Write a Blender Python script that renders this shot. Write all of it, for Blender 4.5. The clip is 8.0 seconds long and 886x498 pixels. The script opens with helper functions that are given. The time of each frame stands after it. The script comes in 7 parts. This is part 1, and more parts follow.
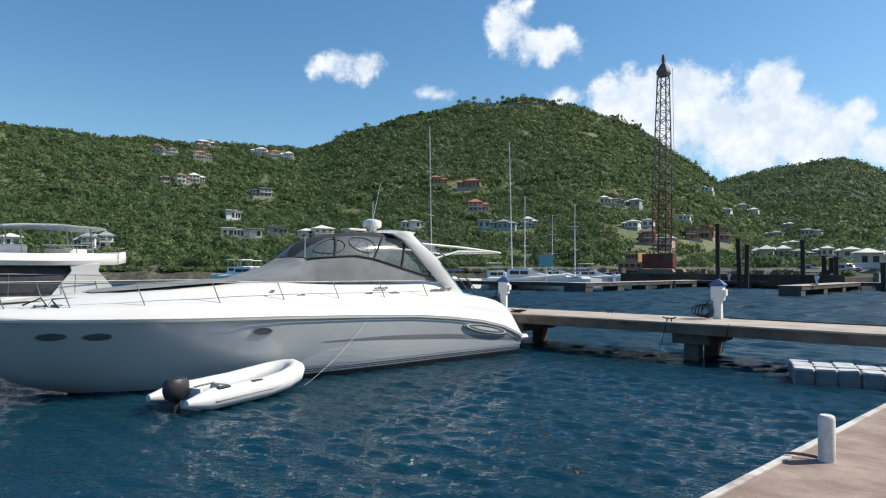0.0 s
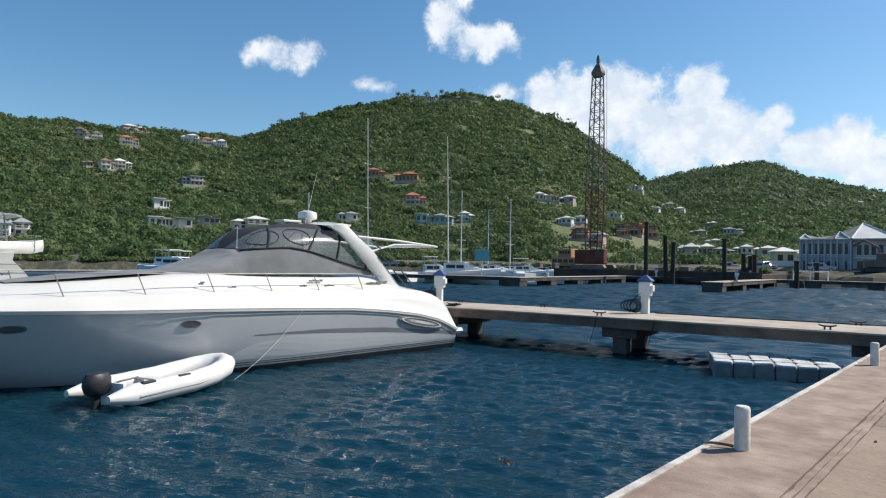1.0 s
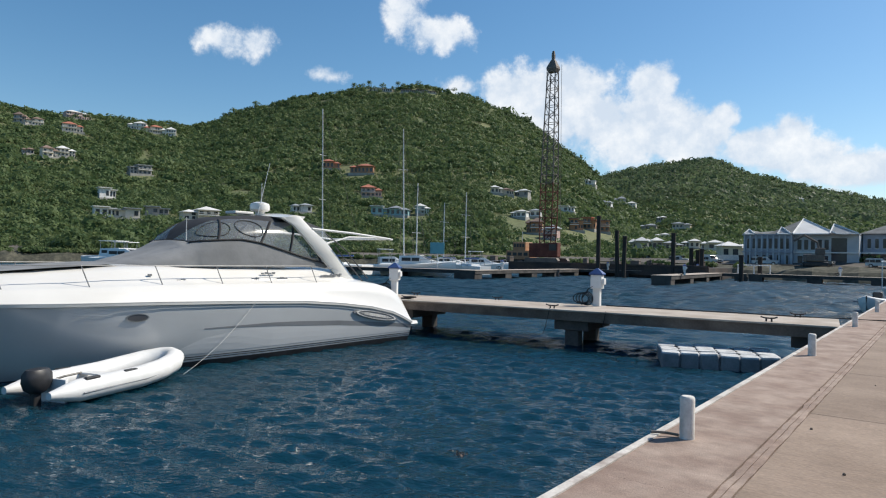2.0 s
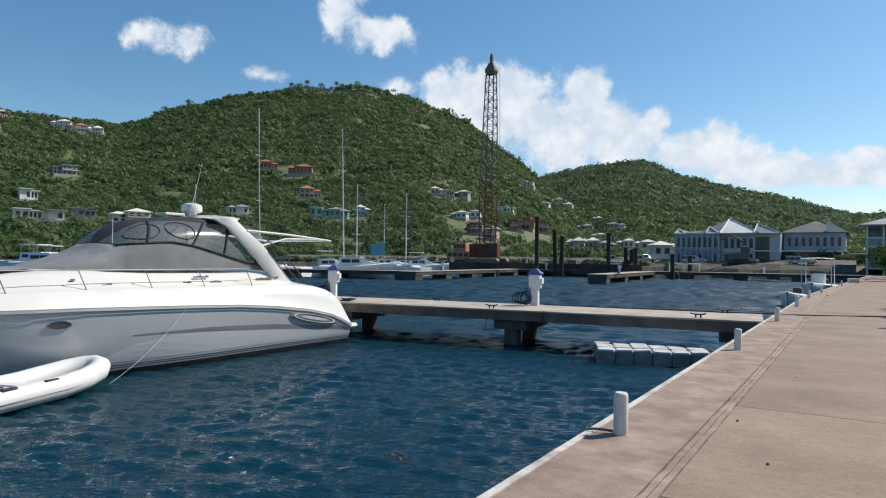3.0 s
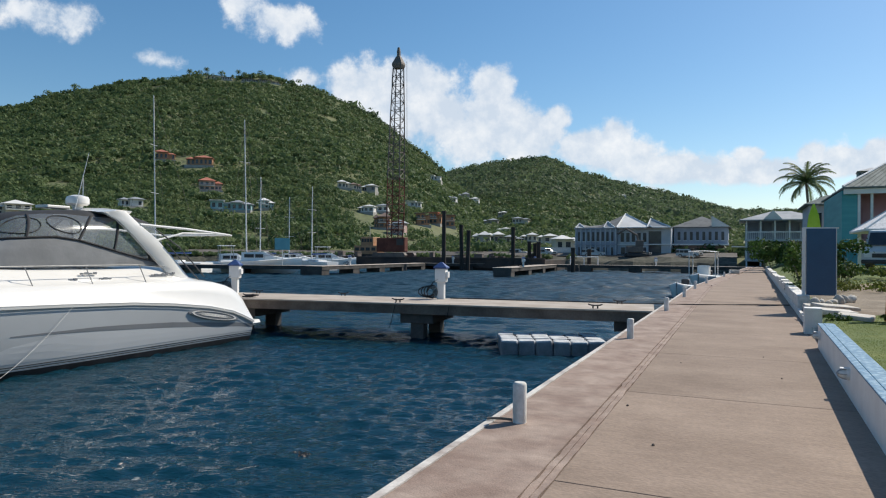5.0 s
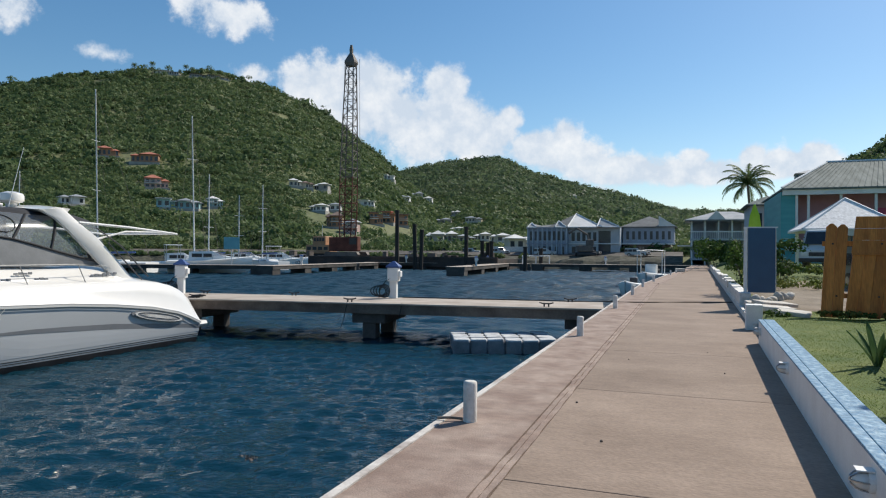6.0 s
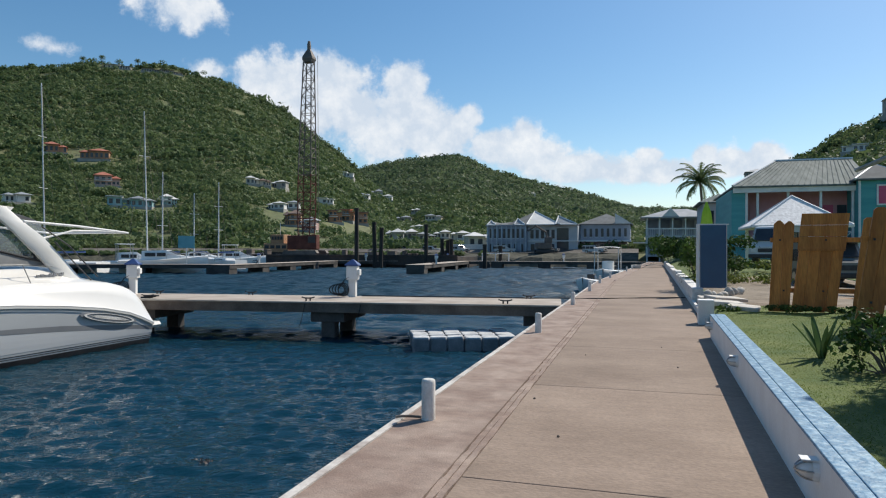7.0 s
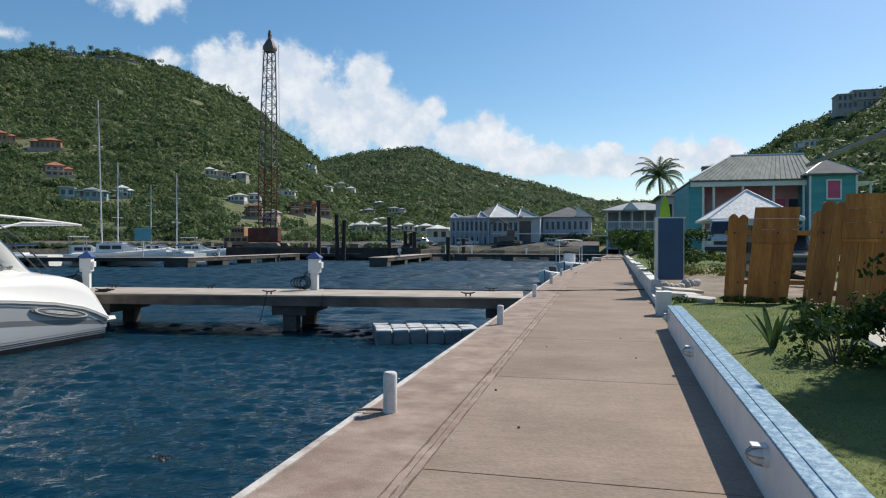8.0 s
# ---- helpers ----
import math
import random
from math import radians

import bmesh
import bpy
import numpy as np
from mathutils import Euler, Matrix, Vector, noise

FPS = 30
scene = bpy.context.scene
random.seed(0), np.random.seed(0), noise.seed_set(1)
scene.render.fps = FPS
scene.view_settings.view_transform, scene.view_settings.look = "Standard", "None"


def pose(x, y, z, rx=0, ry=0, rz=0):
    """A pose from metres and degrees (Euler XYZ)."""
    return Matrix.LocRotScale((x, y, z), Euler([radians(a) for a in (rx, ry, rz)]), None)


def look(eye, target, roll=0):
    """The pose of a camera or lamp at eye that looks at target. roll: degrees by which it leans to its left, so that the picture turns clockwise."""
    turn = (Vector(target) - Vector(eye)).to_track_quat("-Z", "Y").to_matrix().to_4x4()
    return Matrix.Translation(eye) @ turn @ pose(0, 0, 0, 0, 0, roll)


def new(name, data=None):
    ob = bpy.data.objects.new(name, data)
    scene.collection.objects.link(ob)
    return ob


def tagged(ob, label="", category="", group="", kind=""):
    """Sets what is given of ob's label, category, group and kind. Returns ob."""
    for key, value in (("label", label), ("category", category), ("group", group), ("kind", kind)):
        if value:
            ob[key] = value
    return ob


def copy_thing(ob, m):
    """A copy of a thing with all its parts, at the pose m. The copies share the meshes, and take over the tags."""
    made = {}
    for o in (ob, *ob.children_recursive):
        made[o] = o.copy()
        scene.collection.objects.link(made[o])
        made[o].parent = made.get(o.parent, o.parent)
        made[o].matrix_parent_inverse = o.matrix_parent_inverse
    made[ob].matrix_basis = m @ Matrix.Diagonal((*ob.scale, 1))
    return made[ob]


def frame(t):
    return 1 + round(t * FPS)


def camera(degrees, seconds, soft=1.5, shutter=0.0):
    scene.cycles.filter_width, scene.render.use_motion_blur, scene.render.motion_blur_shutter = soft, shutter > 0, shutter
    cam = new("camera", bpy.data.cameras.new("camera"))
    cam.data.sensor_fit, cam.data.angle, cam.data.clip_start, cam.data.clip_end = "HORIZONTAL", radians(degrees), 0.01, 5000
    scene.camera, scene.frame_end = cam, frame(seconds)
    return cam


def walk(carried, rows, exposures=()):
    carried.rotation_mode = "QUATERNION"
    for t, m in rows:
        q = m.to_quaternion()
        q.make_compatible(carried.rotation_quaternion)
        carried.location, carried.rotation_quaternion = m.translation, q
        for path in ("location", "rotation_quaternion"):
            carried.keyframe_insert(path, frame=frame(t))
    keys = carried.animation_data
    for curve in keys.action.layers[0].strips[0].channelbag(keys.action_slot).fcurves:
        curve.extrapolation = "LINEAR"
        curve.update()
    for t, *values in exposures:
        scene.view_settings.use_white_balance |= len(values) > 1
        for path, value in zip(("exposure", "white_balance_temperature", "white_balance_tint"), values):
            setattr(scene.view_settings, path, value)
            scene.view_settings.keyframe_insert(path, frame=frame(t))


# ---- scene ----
cam = camera(68.0, 8.0, soft=1.15)
PATH = [
    (0, (0.048, -0.197, 1.656), (-1.408, 1.172, 1.716), 0.3),
    (0.5, (0.05, -0.194, 1.662), (-1.334, 1.249, 1.714), 0.6),
    (1, (0.047, -0.179, 1.662), (-1.271, 1.324, 1.704), 1.0),
    (2.5, (0.058, -0.133, 1.668), (-1.088, 1.506, 1.69), 1.0),
    (3, (0.056, -0.086, 1.665), (-1.01, 1.606, 1.694), 0.7),
    (3.5, (0.071, -0.068, 1.664), (-0.955, 1.649, 1.697), 0.7),
    (4, (0.07, -0.049, 1.661), (-0.883, 1.708, 1.697), 0.6),
    (4.5, (0.104, -0.098, 1.672), (-0.782, 1.696, 1.695), 0.5),
    (6, (0.116, -0.005, 1.658), (-0.572, 1.873, 1.671), 0.4),
    (6.5, (0.128, 0.009, 1.661), (-0.502, 1.907, 1.673), 0.3),
    (7, (0.134, 0.023, 1.658), (-0.439, 1.94, 1.665), 0.1),
    (7.5, (0.148, 0.024, 1.658), (-0.363, 1.958, 1.663), 0.3),
    (8, (0.148, 0.033, 1.658), (-0.317, 1.978, 1.643), 0.1),
]
walk(cam, [(t, look(eye, target, roll)) for t, eye, target, roll in PATH], ((0, 0.38), (1.2, 0.31), (3, 0.20), (8, 0.16)))

# ---- world, sun ----
SUN_AZ, SUN_EL = 33.5, 46.0            # degrees: clockwise from +y, above the horizon
WATER = -1.2


def sky_world():
    w = bpy.data.worlds.new("sky")
    scene.world = w
    w.use_nodes = True
    nt = w.node_tree
    nt.nodes.clear()
    n, lk = nt.nodes.new, nt.links.new
    out, bg = n("ShaderNodeOutputWorld"), n("ShaderNodeBackground")
    sky = n("ShaderNodeTexSky")
    sky.sky_type, sky.sun_disc = "NISHITA", False
    sky.sun_elevation, sky.sun_rotation = radians(SUN_EL), radians(SUN_AZ)
    sky.air_density, sky.dust_density, sky.ozone_density = 1.0, 0.5, 2.2
    tc = n("ShaderNodeTexCoord")

    def math_node(op, a, b=0.0, clamp=False):
        m = n("ShaderNodeMath")
        m.operation, m.use_clamp = op, clamp
        for i, v in enumerate((a, b)):
            if isinstance(v, (int, float)):
                m.inputs[i].default_value = v
            else:
                lk(v, m.inputs[i])
        return m.outputs[0]

    # cumulus: soft masses (azimuth, elevation, half width, half height, weight in degrees) broken up by noise
    warp = n("ShaderNodeTexNoise")
    warp.inputs["Scale"].default_value, warp.inputs["Detail"].default_value = 9.0, 6.0
    lk(tc.outputs["Generated"], warp.inputs["Vector"])
    fine = n("ShaderNodeTexNoise")
    fine.inputs["Scale"].default_value, fine.inputs["Detail"].default_value = 26.0, 8.0
    fine.inputs["Roughness"].default_value = 0.62
    lk(tc.outputs["Generated"], fine.inputs["Vector"])
    sep = n("ShaderNodeSeparateXYZ")
    lk(tc.outputs["Generated"], sep.inputs[0])
    az = math_node("ARCTAN2", sep.outputs[0], sep.outputs[1])
    el = math_node("ARCSINE", sep.outputs[2])
    BANK = [(-30.4, 13.4, 3.9, 2.8, 1.10), (-26.8, 14.3, 4.0, 2.5, 1.10), (-24.3, 11.8, 3.2, 2.9, 1.00), (-28.0, 11.2, 3.2, 2.3, 0.90), (-19.8, 14.3, 2.0, 2.1, 1.10), (-19.4, 11.1, 4.3, 3.1, 1.10),
            (-16.2, 10.2, 3.2, 2.6, 1.10), (-14.5, 11.5, 1.6, 1.5, 1.00), (-12.3, 9.1, 2.9, 1.8, 1.05), (-9.6, 10.0, 1.3, 1.5, 1.00), (-9.2, 8.1, 3.7, 1.4, 1.05), (-4.9, 7.0, 5.0, 1.3, 1.15),
            (0.8, 7.9, 1.3, 0.7, 1.00), (0.4, 6.7, 4.8, 1.15, 1.12), (5.1, 7.7, 1.1, 1.0, 1.00), (7.4, 7.0, 3.8, 1.1, 1.12), (9.5, 7.6, 1.5, 1.1, 1.00), (-7.0, 5.1, 2.3, 1.2, 0.75), (-21.9, 9.0, 3.8, 1.9, 0.80)]
    WISPS = [(-56.3, 17.0, 3.0, 1.5, 0.72), (-53.9, 17.2, 1.9, 1.9, 0.68), (-41.2, 20.4, 2.4, 2.9, 0.76), (-38.0, 18.9, 4.0, 1.6, 0.76), (-48.0, 15.1, 2.2, 1.0, 0.62), (-36.2, 14.4, 2.0, 1.3, 0.72)]
    total = None
    for a, e, wa, he, k in BANK + WISPS:
        dx = math_node("DIVIDE", math_node("SUBTRACT", az, radians(a)), radians(wa))
        dy = math_node("DIVIDE", math_node("SUBTRACT", el, radians(e)), radians(he))
        q = math_node("ADD", math_node("MULTIPLY", dx, dx), math_node("MULTIPLY", dy, dy))
        g = math_node("MULTIPLY", math_node("POWER", 2.718, math_node("MULTIPLY", q, -0.8)), k)
        total = g if total is None else math_node("MAXIMUM", total, g)
    lump = math_node("MULTIPLY", math_node("SUBTRACT", warp.outputs[0], 0.5), 0.75)
    grain = math_node("MULTIPLY", math_node("SUBTRACT", fine.outputs[0], 0.5), 1.15)
    dens = math_node("ADD", total, math_node("ADD", lump, grain))
    ramp = n("ShaderNodeMapRange")
    ramp.interpolation_type = "SMOOTHSTEP"
    ramp.inputs["From Min"].default_value, ramp.inputs["From Max"].default_value = 0.36, 0.74
    lk(math_node("MULTIPLY", dens, math_node("GREATER_THAN", total, 0.02)), ramp.inputs["Value"])
    tone = n("ShaderNodeMix")
    tone.data_type = "RGBA"
    tone.inputs[6].default_value, tone.inputs[7].default_value = (5.4, 6.1, 7.0, 1), (8.0, 8.1, 8.2, 1)
    shade = math_node("ADD", math_node("MULTIPLY", math_node("SUBTRACT", fine.outputs[0], 0.42), 3.0), math_node("MULTIPLY", lump, 0.6), True)
    lk(shade, tone.inputs[0])
    mix = n("ShaderNodeMix")
    mix.data_type = "RGBA"
    lk(math_node("MULTIPLY", ramp.outputs[0], 0.95), mix.inputs[0])
    deep = n("ShaderNodeHueSaturation")
    deep.inputs["Hue"].default_value, deep.inputs["Saturation"].default_value = 0.494, 1.24
    lk(sky.outputs[0], deep.inputs["Color"])
    lk(deep.outputs[0], mix.inputs[6])
    lk(tone.outputs[2], mix.inputs[7])
    lk(mix.outputs[2], bg.inputs[0])
    bg.inputs[1].default_value = 0.106
    lk(bg.outputs[0], out.inputs[0])


sky_world()
sun = new("sun", bpy.data.lights.new("sun", "SUN"))
sun.data.energy, sun.data.angle, sun.data.color = 4.35, radians(0.53), (1.0, 0.93, 0.81)
sx, sy, sz = math.sin(radians(SUN_AZ)) * math.cos(radians(SUN_EL)), math.cos(radians(SUN_AZ)) * math.cos(radians(SUN_EL)), math.sin(radians(SUN_EL))
sun.matrix_world = look((sx * 60, sy * 60, sz * 60), (0, 0, 0))


# ---- materials ----
def mat(name, a, b=None, scale=4.0, rough=0.6, metal=0.0, bump=0.0, bump_scale=30.0, coat=0.0, fine=0.0, island=0.0, objrand=0.0, stretch=(1, 1, 1), detail=6.0, lo=0.35, hi=0.65, streak=None):
    """Two tones mixed by coarse noise, a finer grain over them, and relief."""
    m = bpy.data.materials.new(name)
    m.use_nodes = True
    nt = m.node_tree
    n, lk = nt.nodes.new, nt.links.new
    p = nt.nodes["Principled BSDF"]
    p.inputs["Roughness"].default_value, p.inputs["Metallic"].default_value = rough, metal
    p.inputs["Coat Weight"].default_value, p.inputs["Coat Roughness"].default_value = coat, 0.06
    tc, mp = n("ShaderNodeTexCoord"), n("ShaderNodeMapping")
    geo = n("ShaderNodeNewGeometry")
    lk(geo.outputs["Position"], mp.inputs["Vector"])
    mp.inputs["Scale"].default_value = stretch
    no = n("ShaderNodeTexNoise")
    no.inputs["Scale"].default_value, no.inputs["Detail"].default_value = scale, detail
    lk(mp.outputs[0], no.inputs["Vector"])
    rg = n("ShaderNodeMapRange")
    rg.inputs["From Min"].default_value, rg.inputs["From Max"].default_value = lo, hi
    lk(no.outputs[0], rg.inputs["Value"])
    mx = n("ShaderNodeMix")
    mx.data_type = "RGBA"
    mx.inputs[6].default_value, mx.inputs[7].default_value = (*a, 1), (*(b or a), 1)
    lk(rg.outputs[0], mx.inputs[0])
    col = mx.outputs[2]
    value = None
    if fine:
        f = n("ShaderNodeTexNoise")
        f.inputs["Scale"].default_value, f.inputs["Detail"].default_value = bump_scale, 4.0
        lk(mp.outputs[0], f.inputs["Vector"])
        r2 = n("ShaderNodeMapRange")
        r2.inputs["From Min"].default_value, r2.inputs["From Max"].default_value = 0.3, 0.7
        r2.inputs["To Min"].default_value, r2.inputs["To Max"].default_value = 1 - fine, 1 + fine
        lk(f.outputs[0], r2.inputs["Value"])
        value = r2.outputs[0]
    if streak:
        amp, kx, ky = streak
        ms, sn, r4 = n("ShaderNodeMapping"), n("ShaderNodeTexNoise"), n("ShaderNodeMapRange")
        ms.inputs["Scale"].default_value = (kx, ky, 1)
        lk(geo.outputs["Position"], ms.inputs["Vector"])
        sn.inputs["Scale"].default_value, sn.inputs["Detail"].default_value, sn.inputs["Roughness"].default_value = 1.0, 9.0, 0.62
        lk(ms.outputs[0], sn.inputs["Vector"])
        r4.inputs["From Min"].default_value, r4.inputs["From Max"].default_value = 0.3, 0.7
        r4.inputs["To Min"].default_value, r4.inputs["To Max"].default_value = 1 - amp, 1 + amp
        lk(sn.outputs[0], r4.inputs["Value"])
        if value is None:
            value = r4.outputs[0]
        else:
            ml = n("ShaderNodeMath")
            ml.operation = "MULTIPLY"
            lk(value, ml.inputs[0])
            lk(r4.outputs[0], ml.inputs[1])
            value = ml.outputs[0]
    for k, socket in ((island, geo.outputs["Random Per Island"]), (objrand, None)):
        if k:
            if socket is None:
                socket = n("ShaderNodeObjectInfo").outputs["Random"]
            r3 = n("ShaderNodeMapRange")
            r3.inputs["To Min"].default_value, r3.inputs["To Max"].default_value = 1 - k, 1 + k
            lk(socket, r3.inputs["Value"])
            if value is None:
                value = r3.outputs[0]
            else:
                mm = n("ShaderNodeMath")
                mm.operation = "MULTIPLY"
                lk(value, mm.inputs[0])
                lk(r3.outputs[0], mm.inputs[1])
                value = mm.outputs[0]
    if value is not None:
        hs = n("ShaderNodeHueSaturation")
        lk(col, hs.inputs["Color"])
        lk(value, hs.inputs["Value"])
        col = hs.outputs[0]
    lk(col, p.inputs["Base Color"])
    if bump:
        bt, bp = n("ShaderNodeTexNoise"), n("ShaderNodeBump")
        bt.inputs["Scale"].default_value, bt.inputs["Detail"].default_value = bump_scale, 5.0
        lk(mp.outputs[0], bt.inputs["Vector"])
        lk(bt.outputs[0], bp.inputs["Height"])
        bp.inputs["Strength"].default_value, bp.inputs["Distance"].default_value = bump, 0.02
        lk(bp.outputs[0], p.inputs["Normal"])
    return m


def leaf_mat(name, a, b, scale=0.05, island=0.35, through_light=0.3):
    """Leaves: diffuse with some light passing through."""
    m = mat(name, a, b, scale=scale, rough=0.55, island=island)
    nt = m.node_tree
    n, lk = nt.nodes.new, nt.links.new
    p, out = nt.nodes["Principled BSDF"], nt.nodes["Material Output"]
    p.inputs["Specular IOR Level"].default_value = 0.12
    tr, mx = n("ShaderNodeBsdfTranslucent"), n("ShaderNodeMixShader")
    lk(p.inputs["Base Color"].links[0].from_socket, tr.inputs["Color"])
    mx.inputs[0].default_value = through_light
    lk(p.outputs[0], mx.inputs[1])
    lk(tr.outputs[0], mx.inputs[2])
    lk(mx.outputs[0], out.inputs["Surface"])
    return m


def glass_mat(name, tint, rough=0.03, clear=0.5):
    """Thin sheet: part of the light passes straight through, the rest is mirrored."""
    m = bpy.data.materials.new(name)
    m.use_nodes = True
    nt = m.node_tree
    n, lk = nt.nodes.new, nt.links.new
    p, out = nt.nodes["Principled BSDF"], nt.nodes["Material Output"]
    p.inputs["Base Color"].default_value = (*tint, 1)
    p.inputs["Roughness"].default_value = rough
    tp, mx = n("ShaderNodeBsdfTransparent"), n("ShaderNodeMixShader")
    tp.inputs[0].default_value = (0.8, 0.83, 0.85, 1)
    mx.inputs[0].default_value = clear
    lk(p.outputs[0], mx.inputs[1])
    lk(tp.outputs[0], mx.inputs[2])
    lk(mx.outputs[0], out.inputs["Surface"])
    return m


def water_mat():
    m = bpy.data.materials.new("sea_water")
    m.use_nodes = True
    nt = m.node_tree
    n, lk = nt.nodes.new, nt.links.new
    p = nt.nodes["Principled BSDF"]
    p.inputs["IOR"].default_value, p.inputs["Roughness"].default_value = 1.33, 0.11
    geo = n("ShaderNodeNewGeometry")
    # light spreads below the surface, so that shade on it is soft
    p.subsurface_method = "BURLEY"
    p.inputs["Subsurface Weight"].default_value, p.inputs["Subsurface Scale"].default_value = 0.9, 1.0
    p.inputs["Subsurface Radius"].default_value = (0.3, 0.9, 1.1)
    big = n("ShaderNodeTexNoise")
    big.inputs["Scale"].default_value, big.inputs["Detail"].default_value = 0.08, 3.0
    lk(geo.outputs["Position"], big.inputs["Vector"])
    mx = n("ShaderNodeMix")
    mx.data_type = "RGBA"
    mx.inputs[6].default_value, mx.inputs[7].default_value = (0.003, 0.019, 0.037, 1), (0.0055, 0.040, 0.060, 1)
    lk(big.outputs[0], mx.inputs[0])
    lk(mx.outputs[2], p.inputs["Base Color"])
    # far out the ripples are too small to be relief and become roughness
    sep, far = n("ShaderNodeSeparateXYZ"), n("ShaderNodeMapRange")
    lk(geo.outputs["Position"], sep.inputs[0])
    lk(sep.outputs[1], far.inputs["Value"])
    far.inputs["From Min"].default_value, far.inputs["From Max"].default_value = 9.0, 40.0
    far.inputs["To Min"].default_value, far.inputs["To Max"].default_value = 0.03, 0.42
    lk(far.outputs[0], p.inputs["Roughness"])
    normal = None
    for scale, dist, st in ((0.13, 0.07, (1.0, 0.4, 1)), (1.5, 0.03, (1.0, 0.34, 1)), (4.5, 0.042, (1.0, 0.30, 1)), (11.0, 0.018, (1, 0.32, 1))):
        mp, t, b = n("ShaderNodeMapping"), n("ShaderNodeTexNoise"), n("ShaderNodeBump")
        mp.vector_type = "TEXTURE"
        mp.inputs["Scale"].default_value, mp.inputs["Rotation"].default_value = st, (0, 0, radians(24))
        lk(geo.outputs["Position"], mp.inputs["Vector"])
        t.inputs["Scale"].default_value, t.inputs["Detail"].default_value = scale, 3.0
        lk(mp.outputs[0], t.inputs["Vector"])
        lk(t.outputs[0], b.inputs["Height"])
        b.inputs["Strength"].default_value, b.inputs["Distance"].default_value = 1.0, dist
        if normal:
            lk(normal, b.inputs["Normal"])
        normal = b.outputs[0]
    lk(normal, p.inputs["Normal"])
    return m


M_WATER = water_mat()
M_CONC = mat("walkway_concrete", (0.205, 0.149, 0.112), (0.312, 0.237, 0.184), scale=0.8, rough=0.9, bump=0.3, bump_scale=28, fine=0.13, objrand=0.05, streak=(0.11, 5.0, 9.0), stretch=(0.85, 1.15, 1), detail=12, lo=0.25, hi=0.75)
M_CONC_EDGE = mat("kerb_concrete", (0.235, 0.165, 0.132), (0.345, 0.265, 0.218), scale=2.2, rough=0.9, bump=0.3, bump_scale=60, fine=0.12, objrand=0.05, streak=(0.17, 6.0, 8.0))
M_JOINT = mat("joint_mortar", (0.20, 0.15, 0.12), (0.27, 0.21, 0.17), scale=5, rough=0.95, bump=0.3)
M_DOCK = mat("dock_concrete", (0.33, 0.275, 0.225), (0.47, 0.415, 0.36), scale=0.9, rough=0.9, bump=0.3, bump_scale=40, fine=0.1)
# Brown beam concrete, with the shade of its sides put into the colour.
M_DOCK_SIDE = mat("shaded_dock_beam_concrete", (0.105, 0.08, 0.065), (0.19, 0.15, 0.12), scale=1.5, rough=0.9, bump=0.4, bump_scale=18, fine=0.15)
M_WHITE = mat("white_paint", (0.72, 0.71, 0.69), (0.80, 0.80, 0.78), scale=2.5, rough=0.55, bump=0.15, bump_scale=50, fine=0.04)
M_WORN_WHITE = mat("worn_white_paint", (0.55, 0.53, 0.49), (0.78, 0.76, 0.72), scale=6, rough=0.75, bump=0.3, bump_scale=40, fine=0.08)
M_BLUE_CAP = mat("worn_blue_paint", (0.065, 0.19, 0.32), (0.30, 0.45, 0.55), scale=16, rough=0.55, bump=0.5, bump_scale=26, fine=0.16, lo=0.44, hi=0.74)
M_KERB = mat("worn_kerb_paint", (0.33, 0.28, 0.25), (0.60, 0.57, 0.53), scale=3.5, rough=0.85, bump=0.4, bump_scale=40, fine=0.12, lo=0.3, hi=0.6)
# Concrete below the decks, darkened in colour to stand for its shade.
M_SHADED_PIER = mat("shaded_dark_concrete", (0.042, 0.039, 0.038), (0.09, 0.082, 0.075), scale=0.8, rough=0.9, bump=0.3, bump_scale=10, fine=0.15)
M_GEL = mat("white_gelcoat", (0.72, 0.70, 0.66), (0.77, 0.75, 0.71), scale=0.8, rough=0.28, coat=0.5)
M_GREY_GEL = mat("silver_gelcoat", (0.49, 0.50, 0.505), (0.55, 0.56, 0.565), scale=0.6, rough=0.3, coat=0.6)
M_BAND = mat("grey_stripe_gelcoat", (0.20, 0.21, 0.225), (0.24, 0.25, 0.265), scale=0.8, rough=0.3, coat=0.6)
M_SILVER = mat("light_silver_gelcoat", (0.60, 0.605, 0.61), (0.64, 0.645, 0.65), scale=0.7, rough=0.3, coat=0.6)
M_BOOT = mat("dark_boot_stripe", (0.012, 0.012, 0.016), (0.03, 0.03, 0.035), scale=3, rough=0.5)
M_CANVAS = mat("grey_boat_canvas", (0.17, 0.175, 0.18), (0.24, 0.245, 0.25), scale=1.5, rough=0.9, bump=0.25, bump_scale=12)
M_BLACK = mat("black_canvas", (0.015, 0.015, 0.017), (0.03, 0.03, 0.033), scale=3, rough=0.8, bump=0.2)
M_VINYL = glass_mat("clear_vinyl", (0.30, 0.33, 0.36), 0.12, 0.62)
M_STRIPE = mat("mid_grey_gelcoat", (0.20, 0.205, 0.215), (0.25, 0.255, 0.265), scale=0.8, rough=0.3, coat=0.4)
M_RAIL = mat("dull_rail_steel", (0.20, 0.20, 0.205), (0.26, 0.26, 0.26), scale=5, rough=0.55, metal=0.6)
M_PORT = mat("tinted_port_glass", (0.10, 0.10, 0.105), (0.14, 0.135, 0.14), scale=3, rough=0.12)
# Tops of the float cubes: sunlight put into the pale colour.
M_SUNLIT_FLOAT = mat("sunlit_float_plastic", (0.36, 0.37, 0.38), (0.60, 0.61, 0.61), scale=3.5, rough=0.75, fine=0.12, bump_scale=20)
